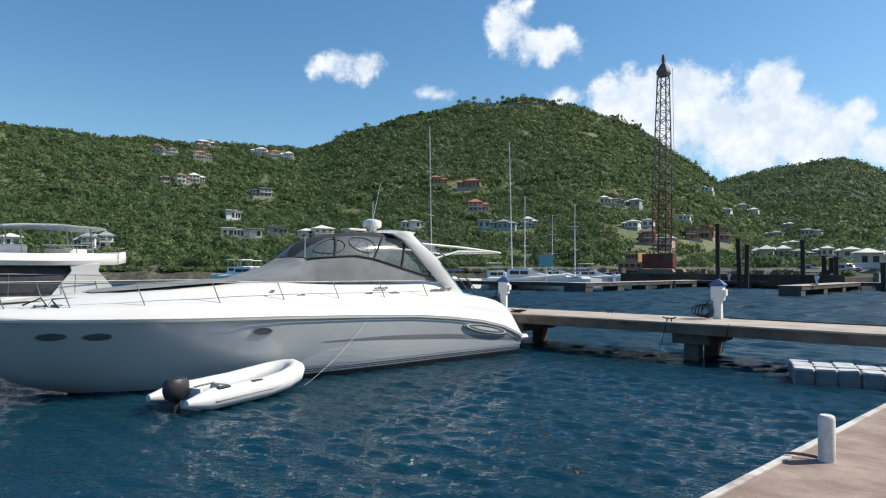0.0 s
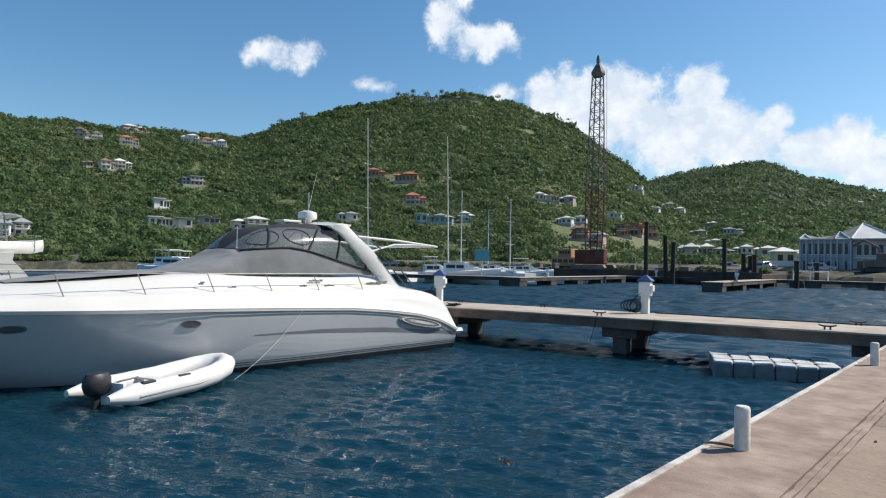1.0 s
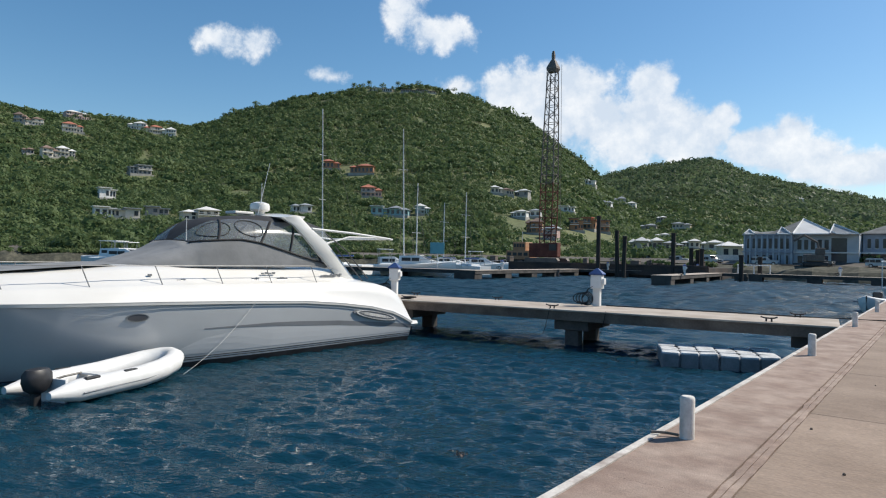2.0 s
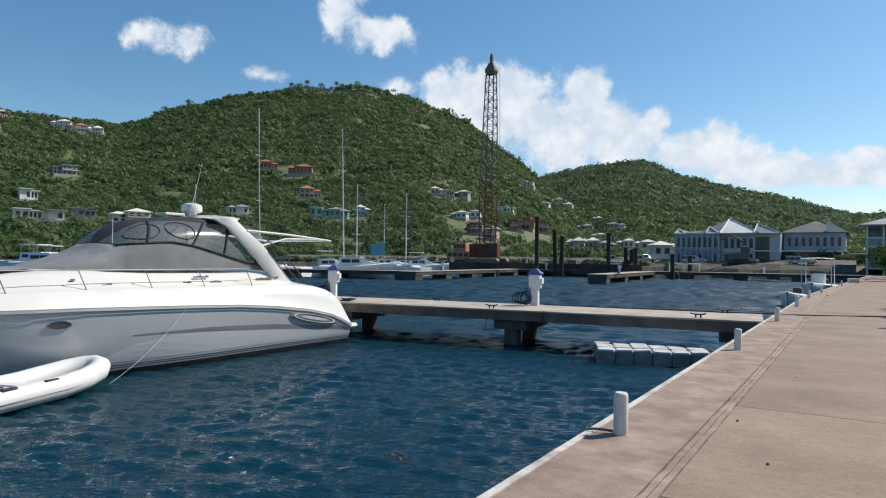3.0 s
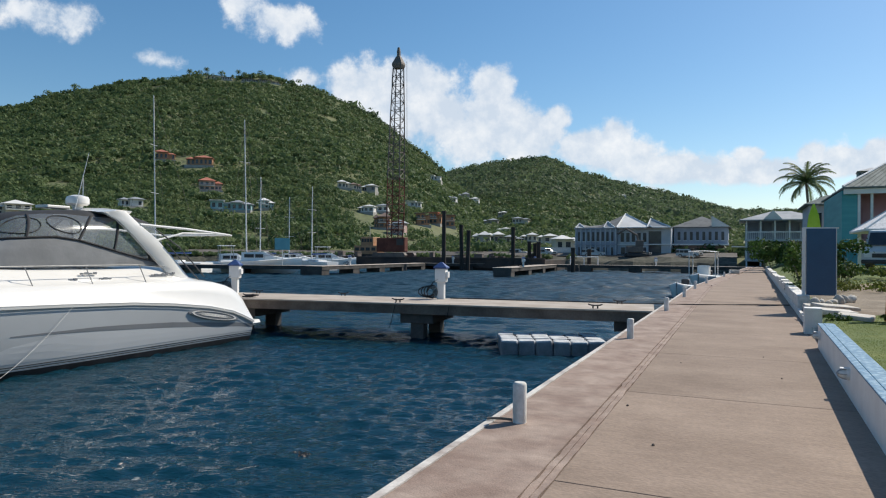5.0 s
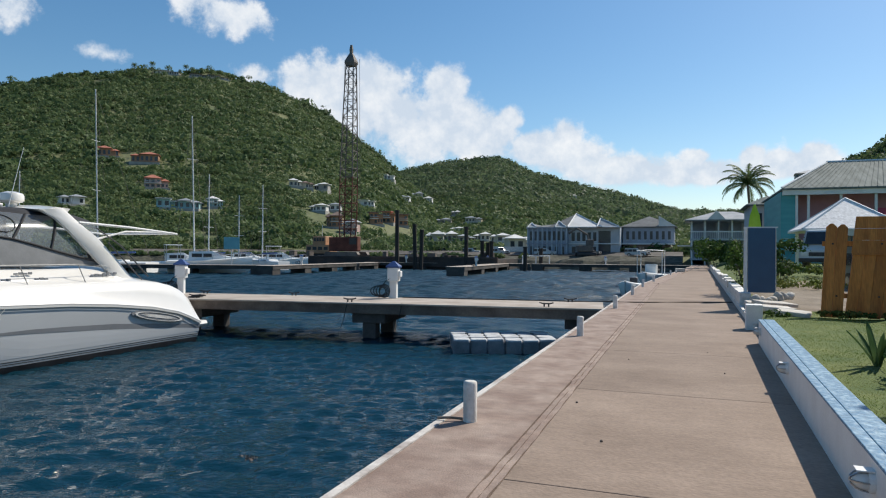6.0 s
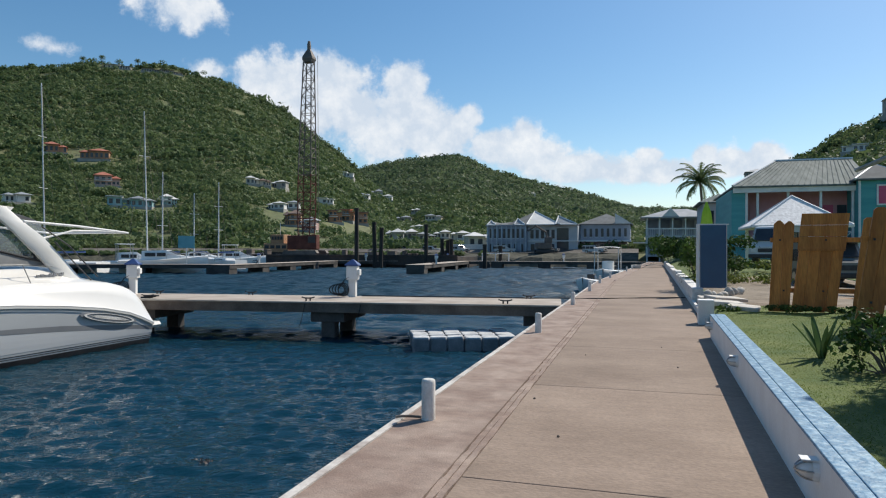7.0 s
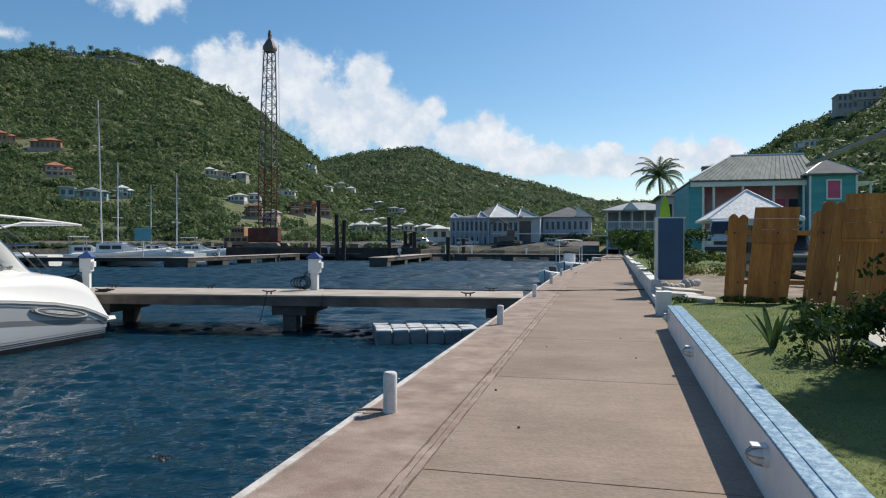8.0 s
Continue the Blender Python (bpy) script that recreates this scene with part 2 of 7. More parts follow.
M_STEEL = mat("stainless_steel", (0.40, 0.40, 0.41), (0.48, 0.48, 0.48), scale=5, rough=0.38, metal=1.0)
M_DARK = mat("dark_plastic", (0.02, 0.02, 0.022), (0.04, 0.04, 0.043), scale=5, rough=0.45)
M_RUBBER = mat("white_hypalon", (0.66, 0.66, 0.65), (0.74, 0.74, 0.73), scale=3, rough=0.5, bump=0.1, bump_scale=25)
# Float cube bodies, grey darkened to hold the shade of their sides.
M_SHADED_FLOAT = mat("shaded_grey_float_plastic", (0.16, 0.17, 0.185), (0.25, 0.26, 0.275), scale=2.5, rough=0.6, bump=0.2, bump_scale=20, fine=0.08)
M_NAVY = mat("navy_plastic", (0.03, 0.07, 0.20), (0.05, 0.10, 0.26), scale=2, rough=0.5)
M_HILL = mat("hillside_scrub_soil", (0.075, 0.10, 0.035), (0.15, 0.155, 0.07), scale=0.03, rough=0.95, fine=0.35, bump=0.6, bump_scale=0.6)
M_LAWN = mat("lawn_grass", (0.07, 0.115, 0.024), (0.14, 0.17, 0.045), scale=1.3, rough=0.95, bump=0.8, bump_scale=45, fine=0.3)
M_GRAVEL = mat("sandy_gravel", (0.175, 0.14, 0.10), (0.27, 0.22, 0.165), scale=1.5, rough=0.95, bump=0.6, bump_scale=45, fine=0.2)
M_HILL_LEAF = leaf_mat("hill_tree_leaves", (0.062, 0.108, 0.042), (0.15, 0.195, 0.082), scale=0.11, island=0.10, through_light=0.4)
# Paler, duller tone: distance haze put into the far leaf colour.
M_HAZED_LEAF = leaf_mat("hazed_far_tree_leaves", (0.085, 0.125, 0.065), (0.125, 0.165, 0.085), scale=0.012, island=0.08, through_light=0.5)


# ---- mesh helpers ----
def part(name, bm, material, parent=None, label=""):
    """Links a bmesh as one mesh object, under a thing or a part."""
    me = bpy.data.meshes.new(name)
    bm.normal_update()
    bm.to_mesh(me)
    bm.free()
    me.materials.append(material)
    ob = new(name, me)
    if parent is not None:
        ob.parent = parent
    return tagged(ob, label)


def smooth(ob, angle=40):
    me = ob.data
    for poly in me.polygons:
        poly.use_smooth = True
    me.set_sharp_from_angle(angle=radians(angle))
    return ob


def thing(name, m, label, category, group="", kind=""):
    ob = new(name)
    ob.empty_display_size = 0.2
    ob.matrix_world = m
    return tagged(ob, label, category, group, kind)


def raw(name, verts, faces, material, parent=None, label="", shade=False):
    me = bpy.data.meshes.new(name)
    me.from_pydata([tuple(v) for v in verts], [], [tuple(int(i) for i in f) for f in faces])
    me.materials.append(material)
    if shade:
        me.polygons.foreach_set("use_smooth", [True] * len(me.polygons))
    me.update()
    ob = new(name, me)
    if parent is not None:
        ob.parent = parent
    return tagged(ob, label)


def box(bm, x0, x1, y0, y1, z0, z1, bevel=0.0, m=None):
    v = [bm.verts.new((x, y, z)) for x in (x0, x1) for y in (y0, y1) for z in (z0, z1)]
    fs = [bm.faces.new([v[i] for i in q]) for q in ((0, 1, 3, 2), (4, 6, 7, 5), (0, 4, 5, 1), (2, 3, 7, 6), (0, 2, 6, 4), (1, 5, 7, 3))]
    if bevel:
        es = {e for f in fs for e in f.edges}
        got = bmesh.ops.bevel(bm, geom=list(es), offset=bevel, segments=2, affect="EDGES", profile=0.5)
        v = list({x for f in got["faces"] for x in f.verts} | {x for x in v if x.is_valid})
    if m is not None:
        bmesh.ops.transform(bm, matrix=m, verts=[x for x in v if x.is_valid])
    return bm


def rod(bm, p0, p1, r0, r1=None, n=8, caps=True):
    """A straight round bar, tapered if r1 differs."""
    p0, p1, r1 = Vector(p0), Vector(p1), r0 if r1 is None else r1
    q = (p1 - p0).to_track_quat("Z", "Y")
    a, b = [], []
    for i in range(n):
        c = Vector((math.cos(2 * math.pi * i / n), math.sin(2 * math.pi * i / n), 0))
        a.append(bm.verts.new(p0 + q @ (c * r0)))
        b.append(bm.verts.new(p1 + q @ (c * r1)))
    for i in range(n):
        bm.faces.new((a[i], a[(i + 1) % n], b[(i + 1) % n], b[i]))
    if caps:
        bm.faces.new(a[::-1])
        bm.faces.new(b)
    return bm


def tube(bm, pts, r, n=8):
    """A bent round bar through the points."""
    pts = [Vector(p) for p in pts]
    rings = []
    for i, p in enumerate(pts):
        d = (pts[min(i + 1, len(pts) - 1)] - pts[max(i - 1, 0)]).normalized()
        q = d.to_track_quat("Z", "Y")
        rr = r[i] if isinstance(r, (list, tuple)) else r
        rings.append([bm.verts.new(p + q @ Vector((rr * math.cos(2 * math.pi * k / n), rr * math.sin(2 * math.pi * k / n), 0))) for k in range(n)])
    # rings are matched by the nearest turn, so that the bar does not twist
    for a, b in zip(rings, rings[1:]):
        off = min(range(n), key=lambda k: (a[0].co - b[k].co).length)
        b[:] = b[off:] + b[:off]
        for k in range(n):
            bm.faces.new((a[k], a[(k + 1) % n], b[(k + 1) % n], b[k]))
    bm.faces.new(rings[0][::-1])
    bm.faces.new(rings[-1])
    bmesh.ops.recalc_face_normals(bm, faces=bm.faces[:])
    return bm


def loft(bm, rows, close=False, caps=True):
    """Quads between rows of points of equal length."""
    vs = [[bm.verts.new(p) for p in row] for row in rows]
    k = len(vs[0])
    for a, b in zip(vs, vs[1:]):
        for i in range(k if close else k - 1):
            j = (i + 1) % k
            bm.faces.new((a[i], a[j], b[j], b[i]))
    if caps and close:
        bm.faces.new(vs[0][::-1])
        bm.faces.new(vs[-1])
    bmesh.ops.recalc_face_normals(bm, faces=bm.faces[:])
    return bm


def lerp_table(x, table):
    table = sorted(table)
    return float(np.interp(x, [t[0] for t in table], [t[1] for t in table]))


def boxed(name, material, parent, *b, bevel=0.0, label=""):
    bm = bmesh.new()
    box(bm, *b, bevel)
    return part(name, bm, material, parent, label)


# ---- terrain: one sheet from under the water over the hills to the horizon ----
HILL_A = [(-180, 3.0), (-130, 6.0), (-100, 9.5), (-81, 10.0), (-70, 9.9), (-62, 9.8), (-58.5, 9.9), (-54.9, 11.2), (-51, 12.6), (-47, 13.6), (-43.6, 14.0), (-38.7, 14.2),
          (-35.8, 13.6), (-32.5, 12.6), (-29.7, 11.1), (-27, 9.1), (-24.4, 6.8), (-21, 4.4), (-16, 2.2), (-10, 1.2), (0, 0.6), (180, 1.5)]
HILL_B = [(-180, 2.0), (-45, 4.0), (-30, 6.3), (-24, 6.9), (-20.6, 7.6), (-15.4, 8.3), (-12, 6.7), (-8.4, 5.8), (-4.9, 4.8), (-0.3, 3.5), (5, 3.2), (20, 3.0), (180, 2.0)]
HILL_C = [(-180, 0.5), (-2, 0.4), (3, 1.6), (6, 3.7), (9.6, 5.5), (12.5, 7.1), (14.4, 8.2), (17.4, 9.7), (20.5, 11.0), (30, 14.0), (60, 14.0), (110, 8.0), (180, 3.0)]
SHORE = [(-180, 400), (-110, 190), (-80, 150), (-60, 150), (-45, 158), (-30, 150), (-15, 132), (-2, 122), (4, 118), (30, 110), (90, 120), (180, 400)]


def hills(az, r):
    """Ground height for arrays of azimuth (degrees) and range (metres)."""
    shore = np.interp(az, [t[0] for t in SHORE], [t[1] for t in SHORE])
    out = np.full_like(r, -4.0)
    low = np.clip((r - shore + 4) / 8, 0, 1) * 5.2 - 4.0
    out = np.maximum(out, low)
    for table, rr, power in ((HILL_A, 720.0, 1.3), (HILL_B, 1350.0, 1.5), (HILL_C, 430.0, 1.25)):
        top = np.tan(np.radians(np.interp(az, [t[0] for t in table], [t[1] for t in table]))) * rr + 1.6
        u = np.clip((r - shore) / (rr - shore), 0, None)
        up = top * np.where(u < 1, np.minimum(u, 1) ** power, 1 - 0.45 * np.clip((u - 1) / 1.2, 0, 1) ** 1.2)
        out = np.where(r > shore, np.maximum(out, 1.2 + up * np.clip((r - shore) / 30, 0, 1)), out)
    return out


def ridge_noise(x, y):
    return 2.2 * np.sin(x * 0.031 + 1.3 * np.sin(y * 0.017)) * np.cos(y * 0.027 + 0.7) + 1.2 * np.sin(x * 0.083 + y * 0.061) + 0.7 * np.sin(x * 0.19 - y * 0.14)


def land_height(x, y):
    r, az = np.hypot(x, y), np.degrees(np.arctan2(x, y))
    h = hills(az, r)
    return h + ridge_noise(x, y) * np.clip((r - 180) / 200, 0, 1) * np.clip(h / 25, 0, 1)


def build_terrain():
    az = np.unique(np.concatenate([np.arange(-180, -95, 5.0), np.arange(-95, 45, 0.5), np.arange(45, 180.1, 5.0)]))
    r = np.concatenate([np.arange(100, 780, 9.0), np.arange(780, 1500, 24.0), np.geomspace(1530, 4600, 12)])
    A, R = np.meshgrid(az, r)
    X, Y = R * np.sin(np.radians(A)), R * np.cos(np.radians(A))
    Z = land_height(X, Y)
    verts = np.stack([X, Y, Z], -1).reshape(-1, 3)
    k = len(az)
    faces = [(i * k + j, i * k + j + 1, (i + 1) * k + j + 1, (i + 1) * k + j) for i in range(len(r) - 1) for j in range(k - 1)]
    ob = raw("ground", verts, faces, M_HILL, shade=True)
    return tagged(ob, "green scrub-covered hills round the bay", "hillside", kind="structure")


build_terrain()


def leaf_cards(rng, centres, radius, per, size, squash=0.75, corners=4):
    """Crowns: for each centre, tilted leaf clumps of three or four corners spread over a dome."""
    n = len(centres)
    d = rng.normal(size=(n, per, 3))
    d[..., 2] = np.abs(d[..., 2]) * 0.9 - 0.15
    d /= np.linalg.norm(d, axis=-1, keepdims=True)
    rad = radius[:, None, None] * rng.uniform(0.6, 1.08, (n, per, 1))
    c = centres[:, None, :] + d * rad * [1, 1, squash]
    nrm = d + rng.normal(size=d.shape) * 0.3
    nrm /= np.linalg.norm(nrm, axis=-1, keepdims=True)
    a = np.cross(nrm, rng.normal(size=d.shape))
    a /= np.linalg.norm(a, axis=-1, keepdims=True) + 1e-9
    b = np.cross(nrm, a)
    s = (size[:, None, None] * rng.uniform(0.6, 1.3, (n, per, 1)))
    if corners == 3:
        tri = np.stack([c - a * s - b * s * 0.6, c + a * s - b * s * 0.6, c + b * s * 1.1], 2)
        return tri.reshape(-1, 3)
    quad = np.stack([c - a * s, c - b * s * 0.7 - nrm * s * 0.2, c + a * s, c + b * s * 0.7 - nrm * s * 0.2], 2)
    return quad.reshape(-1, 3)


def cards_object(name, verts, material, label, category, corners=4):
    me = bpy.data.meshes.new(name)
    n = len(verts) // corners
    me.vertices.add(len(verts))
    me.vertices.foreach_set("co", verts.astype(np.float32).ravel())
    me.loops.add(len(verts))
    me.loops.foreach_set("vertex_index", np.arange(len(verts), dtype=np.int32))
    me.polygons.add(n)
    me.polygons.foreach_set("loop_start", np.arange(0, len(verts), corners, dtype=np.int32))
    me.update(calc_edges=True)
    me.materials.append(material)
    return tagged(new(name, me), label, category, kind="stuff")



# ---- water ----
def build_water():
    az = np.unique(np.concatenate([np.arange(-180, -88, 6.0), np.arange(-88, 1, 0.27), np.arange(1, 180.1, 6.0)]))
    r = np.concatenate([np.arange(0.3, 3.5, 0.3), np.arange(3.5, 20, 0.065), np.arange(20, 42, 0.14), np.arange(42, 130, 0.3), np.geomspace(131, 4500, 40)])
    A, R = np.meshgrid(np.radians(az), r)
    X, Y = R * np.sin(A), R * np.cos(A)
    rng = np.random.default_rng(2)
    Z = np.zeros_like(X)
    # three bands of wind ripples: shortest, longest, steepness, spread, and the ranges over which they are drawn
    for short, long, steep, count, r0, r1, r2, r3 in ((0.20, 0.45, 0.0115, 26, 0, 1, 19, 26), (0.45, 1.0, 0.0075, 22, 0, 1, 40, 60), (0.95, 2.1, 0.0135, 24, 18, 40, 120, 130)):
        band = np.zeros_like(X)
        for _ in range(count):
            lam = rng.uniform(short, long)
            th = radians(112) + rng.normal() * 0.42
            bend = 0.8 * np.sin(X * 0.7 * rng.uniform(0.5, 1.5) + Y * 0.4)
            band += steep * lam * np.sin((X * math.cos(th) + Y * math.sin(th)) * 2 * math.pi / lam + rng.uniform(0, 6.3) + bend)
        Z += band * np.interp(R, (r0, r1, r2, r3), (0, 1, 1, 0))
    Z *= np.clip((88 - np.abs(np.degrees(A) + 44) * 2) / 6, 0, 1)
    verts = np.stack([X, Y, WATER + Z], -1).reshape(-1, 3)
    k = len(az)
    faces = [(i * k + j, i * k + j + 1, (i + 1) * k + j + 1, (i + 1) * k + j) for i in range(len(r) - 1) for j in range(k - 1)]
    ob = raw("water", verts, faces, M_WATER, shade=True)
    tagged(ob, "deep blue rippled harbour water", "water", kind="structure")


build_water()


# ---- quay, wall, lawn ----
QX = -2.15                            # quay edge


def bend(y):
    """How far the quay edge has swung to the east at y: it turns slightly beyond the second dock."""
    return max(0.0, y - 38.0) * 0.05


def quay_prism(bm, x0, x1, z0, z1, straight_east=False):
    rows = []
    for y in (-40.0, 38.0, 124.0):
        b = bend(y)
        rows.append([(x0 + b, y, z0), (x0 + b, y, z1), (x1 + (0 if straight_east else b), y, z1), (x1 + (0 if straight_east else b), y, z0)])
    return loft(bm, rows, close=True)


def build_quay():
    bm = bmesh.new()
    quay_prism(bm, QX + 0.12, 40, -4.5, -0.06, True)
    quay_prism(bm, QX + 0.03, QX + 0.119, -4.5, -0.03)
    quay = part("pavement", bm, M_JOINT)
    tagged(quay, "long concrete quay walkway in jointed slabs", "quay", kind="structure")
    bm = bmesh.new()
    quay_prism(bm, QX - 0.02, QX + 0.052, -0.16, 0.012)
    tagged(part("kerb_edge", bm, M_KERB), "white painted concrete edge of the quay", "kerb", kind="structure")
    slabs = []
    for x0, x1, m in ((-1.12, 4.2, M_CONC), (QX + 0.056, -1.265, M_CONC_EDGE)):
        bm = bmesh.new()
        box(bm, x0, x1, *((0.006, 3.504, -0.08, 0.0, 0.006) if m is M_CONC else (0.0005, 3.5095, -0.08, 0.0)))
        me = bpy.data.meshes.new("slab")
        bm.to_mesh(me)
        bm.free()
        me.materials.append(m)
        slabs.append(me)
    for i in range(-4, 35):
        for me in slabs:
            ob = new("slab", me)
            y0 = 4.70 + 3.51 * i
            ob.location = (bend(y0), y0, 0)
            ob.rotation_euler = (0, 0, -math.atan(0.05) if y0 > 37 else 0)
            ob.parent = quay
    # mortar strip with ragged, chipped edges
    rng = random.Random(17)
    bm = bmesh.new()
    for side in (-1, 1):
        rows = []
        for y in np.arange(-6, 62, 0.16):
            c = -1.192 + bend(y) + rng.uniform(-0.004, 0.004)
            a, b = c + side * 0.004, c + side * rng.uniform(0.050, 0.067)
            rows.append([(min(a, b), y, -0.05), (min(a, b), y, -0.004 + rng.uniform(-0.006, 0.004)), (max(a, b), y, -0.004 + rng.uniform(-0.006, 0.004)), (max(a, b), y, -0.05)])
        loft(bm, rows, close=True)
    part("joint_strip", bm, M_CONC_EDGE, quay)


build_quay()

WALL_TURN = pose(1.07, 0, 0, 0, 0, -1.6)   # the garden wall's foot line


def build_wall():
    bm = bmesh.new()
    box(bm, 0.0, 0.25, -12, 13.7, -0.1, 0.43, 0.004)
    w = part("garden_wall", bm, M_WHITE)
    w.matrix_world = WALL_TURN
    tagged(w, "low white wall with worn blue painted top", "wall", kind="structure")
    bm = bmesh.new()
    box(bm, -0.008, 0.0795, -12, 13.706, 0.43, 0.453, 0.006)
    box(bm, 0.082, 0.258, -12, 13.706, 0.43, 0.456, 0.006)
    part("wall_cap", bm, M_BLUE_CAP, w, "worn blue painted top")


build_wall()


def build_lawn():
    rng = np.random.default_rng(3)
    us, ys = np.linspace(0, 1, 78), np.arange(-30, 124, 0.5)
    U, Y = np.meshgrid(us, ys)
    left = np.where(Y < 16, 1.19 + 0.028 * Y, 1.86 + 0.021 * (Y - 21.6))
    X = left + (40 - left) * U ** 1.3
    xs = us
    Z = 0.26 + 0.03 * np.sin(X * 1.7 + Y) + 0.02 * np.sin(Y * 2.3 - X)
    Z += 0.75 * np.clip((Y - 30) / 9, 0, 1) * np.clip((X - 3.0) / 2, 0, 1)
    Z = np.where(U == 0, 0.15, Z)
    k = len(xs)
    verts = np.stack([X, Y, Z], -1).reshape(-1, 3)
    faces = [(i * k + j, i * k + j + 1, (i + 1) * k + j + 1, (i + 1) * k + j) for i in range(len(ys) - 1) for j in range(k - 1)]
    ob = raw("lawn", verts, faces, M_LAWN, shade=True)
    tagged(ob, "short green lawn behind the low wall", "lawn", kind="structure")


build_lawn()


# ---- bollards ----
def bollard():
    t = thing("bollard", pose(-1.86, 6.2, 0), "white painted round concrete bollard on the quay", "bollard", "bollards along the quay")
    bm = bmesh.new()
    prof = [(0.068, 0.0), (0.068, 0.372), (0.064, 0.388), (0.052, 0.398), (0.0, 0.402)]
    rows = [[(r * math.cos(a), r * math.sin(a), z) for a in np.linspace(0, 2 * math.pi, 20, endpoint=False)] for r, z in prof[:-1]]
    loft(bm, rows, close=True)
    smooth(part("post", bm, M_WORN_WHITE, t))
    return t


b0 = bollard()
for y in (-1.1, 13.5, 20.8, 28.1, 35.4, 42.7, 57.3, 64.6):
    copy_thing(b0, pose(-1.85 + bend(y), y, 0, 0, 0, y * 37))


# ---- near dock ----
def dock_finger(m, length, width, label, cols, deep=0.36, solid=False):
    t = thing("dock", m, label, "dock", kind="")
    bm = bmesh.new()
    box(bm, -length, 0, 0, width, -0.055, 0.0, 0.012)
    part("deck", bm, M_DOCK, t)
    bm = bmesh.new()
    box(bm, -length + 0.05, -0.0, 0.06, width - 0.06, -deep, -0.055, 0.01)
    part("beam", bm, M_SHADED_PIER if solid else M_DOCK_SIDE, t)
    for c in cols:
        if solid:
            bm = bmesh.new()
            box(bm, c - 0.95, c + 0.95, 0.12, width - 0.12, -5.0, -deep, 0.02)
            part("pier_block", bm, M_SHADED_PIER, t)
            continue
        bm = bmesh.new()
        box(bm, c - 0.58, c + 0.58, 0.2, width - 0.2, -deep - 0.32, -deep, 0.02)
        part("pile_cap", bm, M_SHADED_PIER, t)
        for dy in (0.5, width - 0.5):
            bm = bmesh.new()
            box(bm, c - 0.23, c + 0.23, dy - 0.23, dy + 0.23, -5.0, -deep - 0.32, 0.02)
            part("column", bm, M_SHADED_PIER, t)
    return t


dock_finger(pose(QX, 20.4, 0.0, 0, 0, 7.0), 17.5, 2.9, "concrete finger dock on square columns", (-0.6, -7.6, -14.4))


# ---- motor yacht ----
def yacht_hull_half(s, h, scale=1.0):
    """Half beam of the hull at s metres from the transom and h above the water."""
    bg = 2.36 * (1 - max(0.0, (s - 8.0) / 7.85) ** 2.2) ** 0.72 if s < 15.84 else 0.0
    hr = lerp_table(s, YACHT_RAIL)
    hk = lerp_table(s, YACHT_KEEL)
    v = min(1.0, max(0.0, (h - hk) / (hr - hk)))
    return bg * v ** lerp_table(s, [(0, 0.085), (6, 0.095), (9, 0.17), (11, 0.32), (13, 0.55), (15.8, 0.8)])


YACHT_RAIL = [(0, 0.60), (0.5, 0.82), (1, 1.0), (2, 1.21), (3.3, 1.37), (4.7, 1.49), (6.7, 1.57), (9, 1.64), (11, 1.67), (13.5, 1.72), (15.85, 1.80)]
YACHT_KEEL = [(0, -0.45), (10.5, -0.5), (12.2, -0.32), (13.25, 0.0), (14.0, 0.24), (14.5, 0.5), (15.2, 1.05), (15.7, 1.60), (15.85, 1.76)]
YACHT_EDGE = [(0, 0.95), (0.15, 1.25), (0.4, 1.52), (0.8, 1.76), (1.3, 1.92), (2.4, 2.02), (8.8, 2.06), (12.8, 2.0), (15.85, 1.95)]
YACHT_TOP = [(0, 1.0), (0.2, 1.34), (0.5, 1.62), (1.0, 1.84), (1.5, 1.95), (2.0, 2.12), (2.7, 2.44), (9.3, 2.5), (11.4, 2.36), (12.6, 2.25), (14.1, 2.1), (15.85, 1.98)]


def side_strip(bm, stations, low, high, steps, sides=(1, -1), out=0.0):
    for side in sides:
        loft(bm, [[(side * (yacht_hull_half(s, low(s) + (high(s) - low(s)) * k / steps) + out), -s, low(s) + (high(s) - low(s)) * k / steps) for k in range(steps + 1)] for s in stations], caps=False)


def oval(bm, centre, ru, rv, u, v, depth, n=24, rim=0.0):
    """A flat oval disc (or ring, with rim) of some depth, in the plane of u and v."""
    c, u, v = Vector(centre), Vector(u), Vector(v)
    w = u.cross(v).normalized()
    def ring(k, off):
        return [c + u * (ru * k * math.cos(a)) + v * (rv * k * math.sin(a)) + w * off for a in np.linspace(0, 2 * math.pi, n, endpoint=False)]
    if rim:
        k = 1 - rim
        loft(bm, [ring(1, -depth), ring(1, depth), ring(k, depth), ring(k, -depth), ring(1, -depth)], close=True, caps=False)
    else:
        loft(bm, [ring(1, -depth), ring(1, depth)], close=True)
    return bm


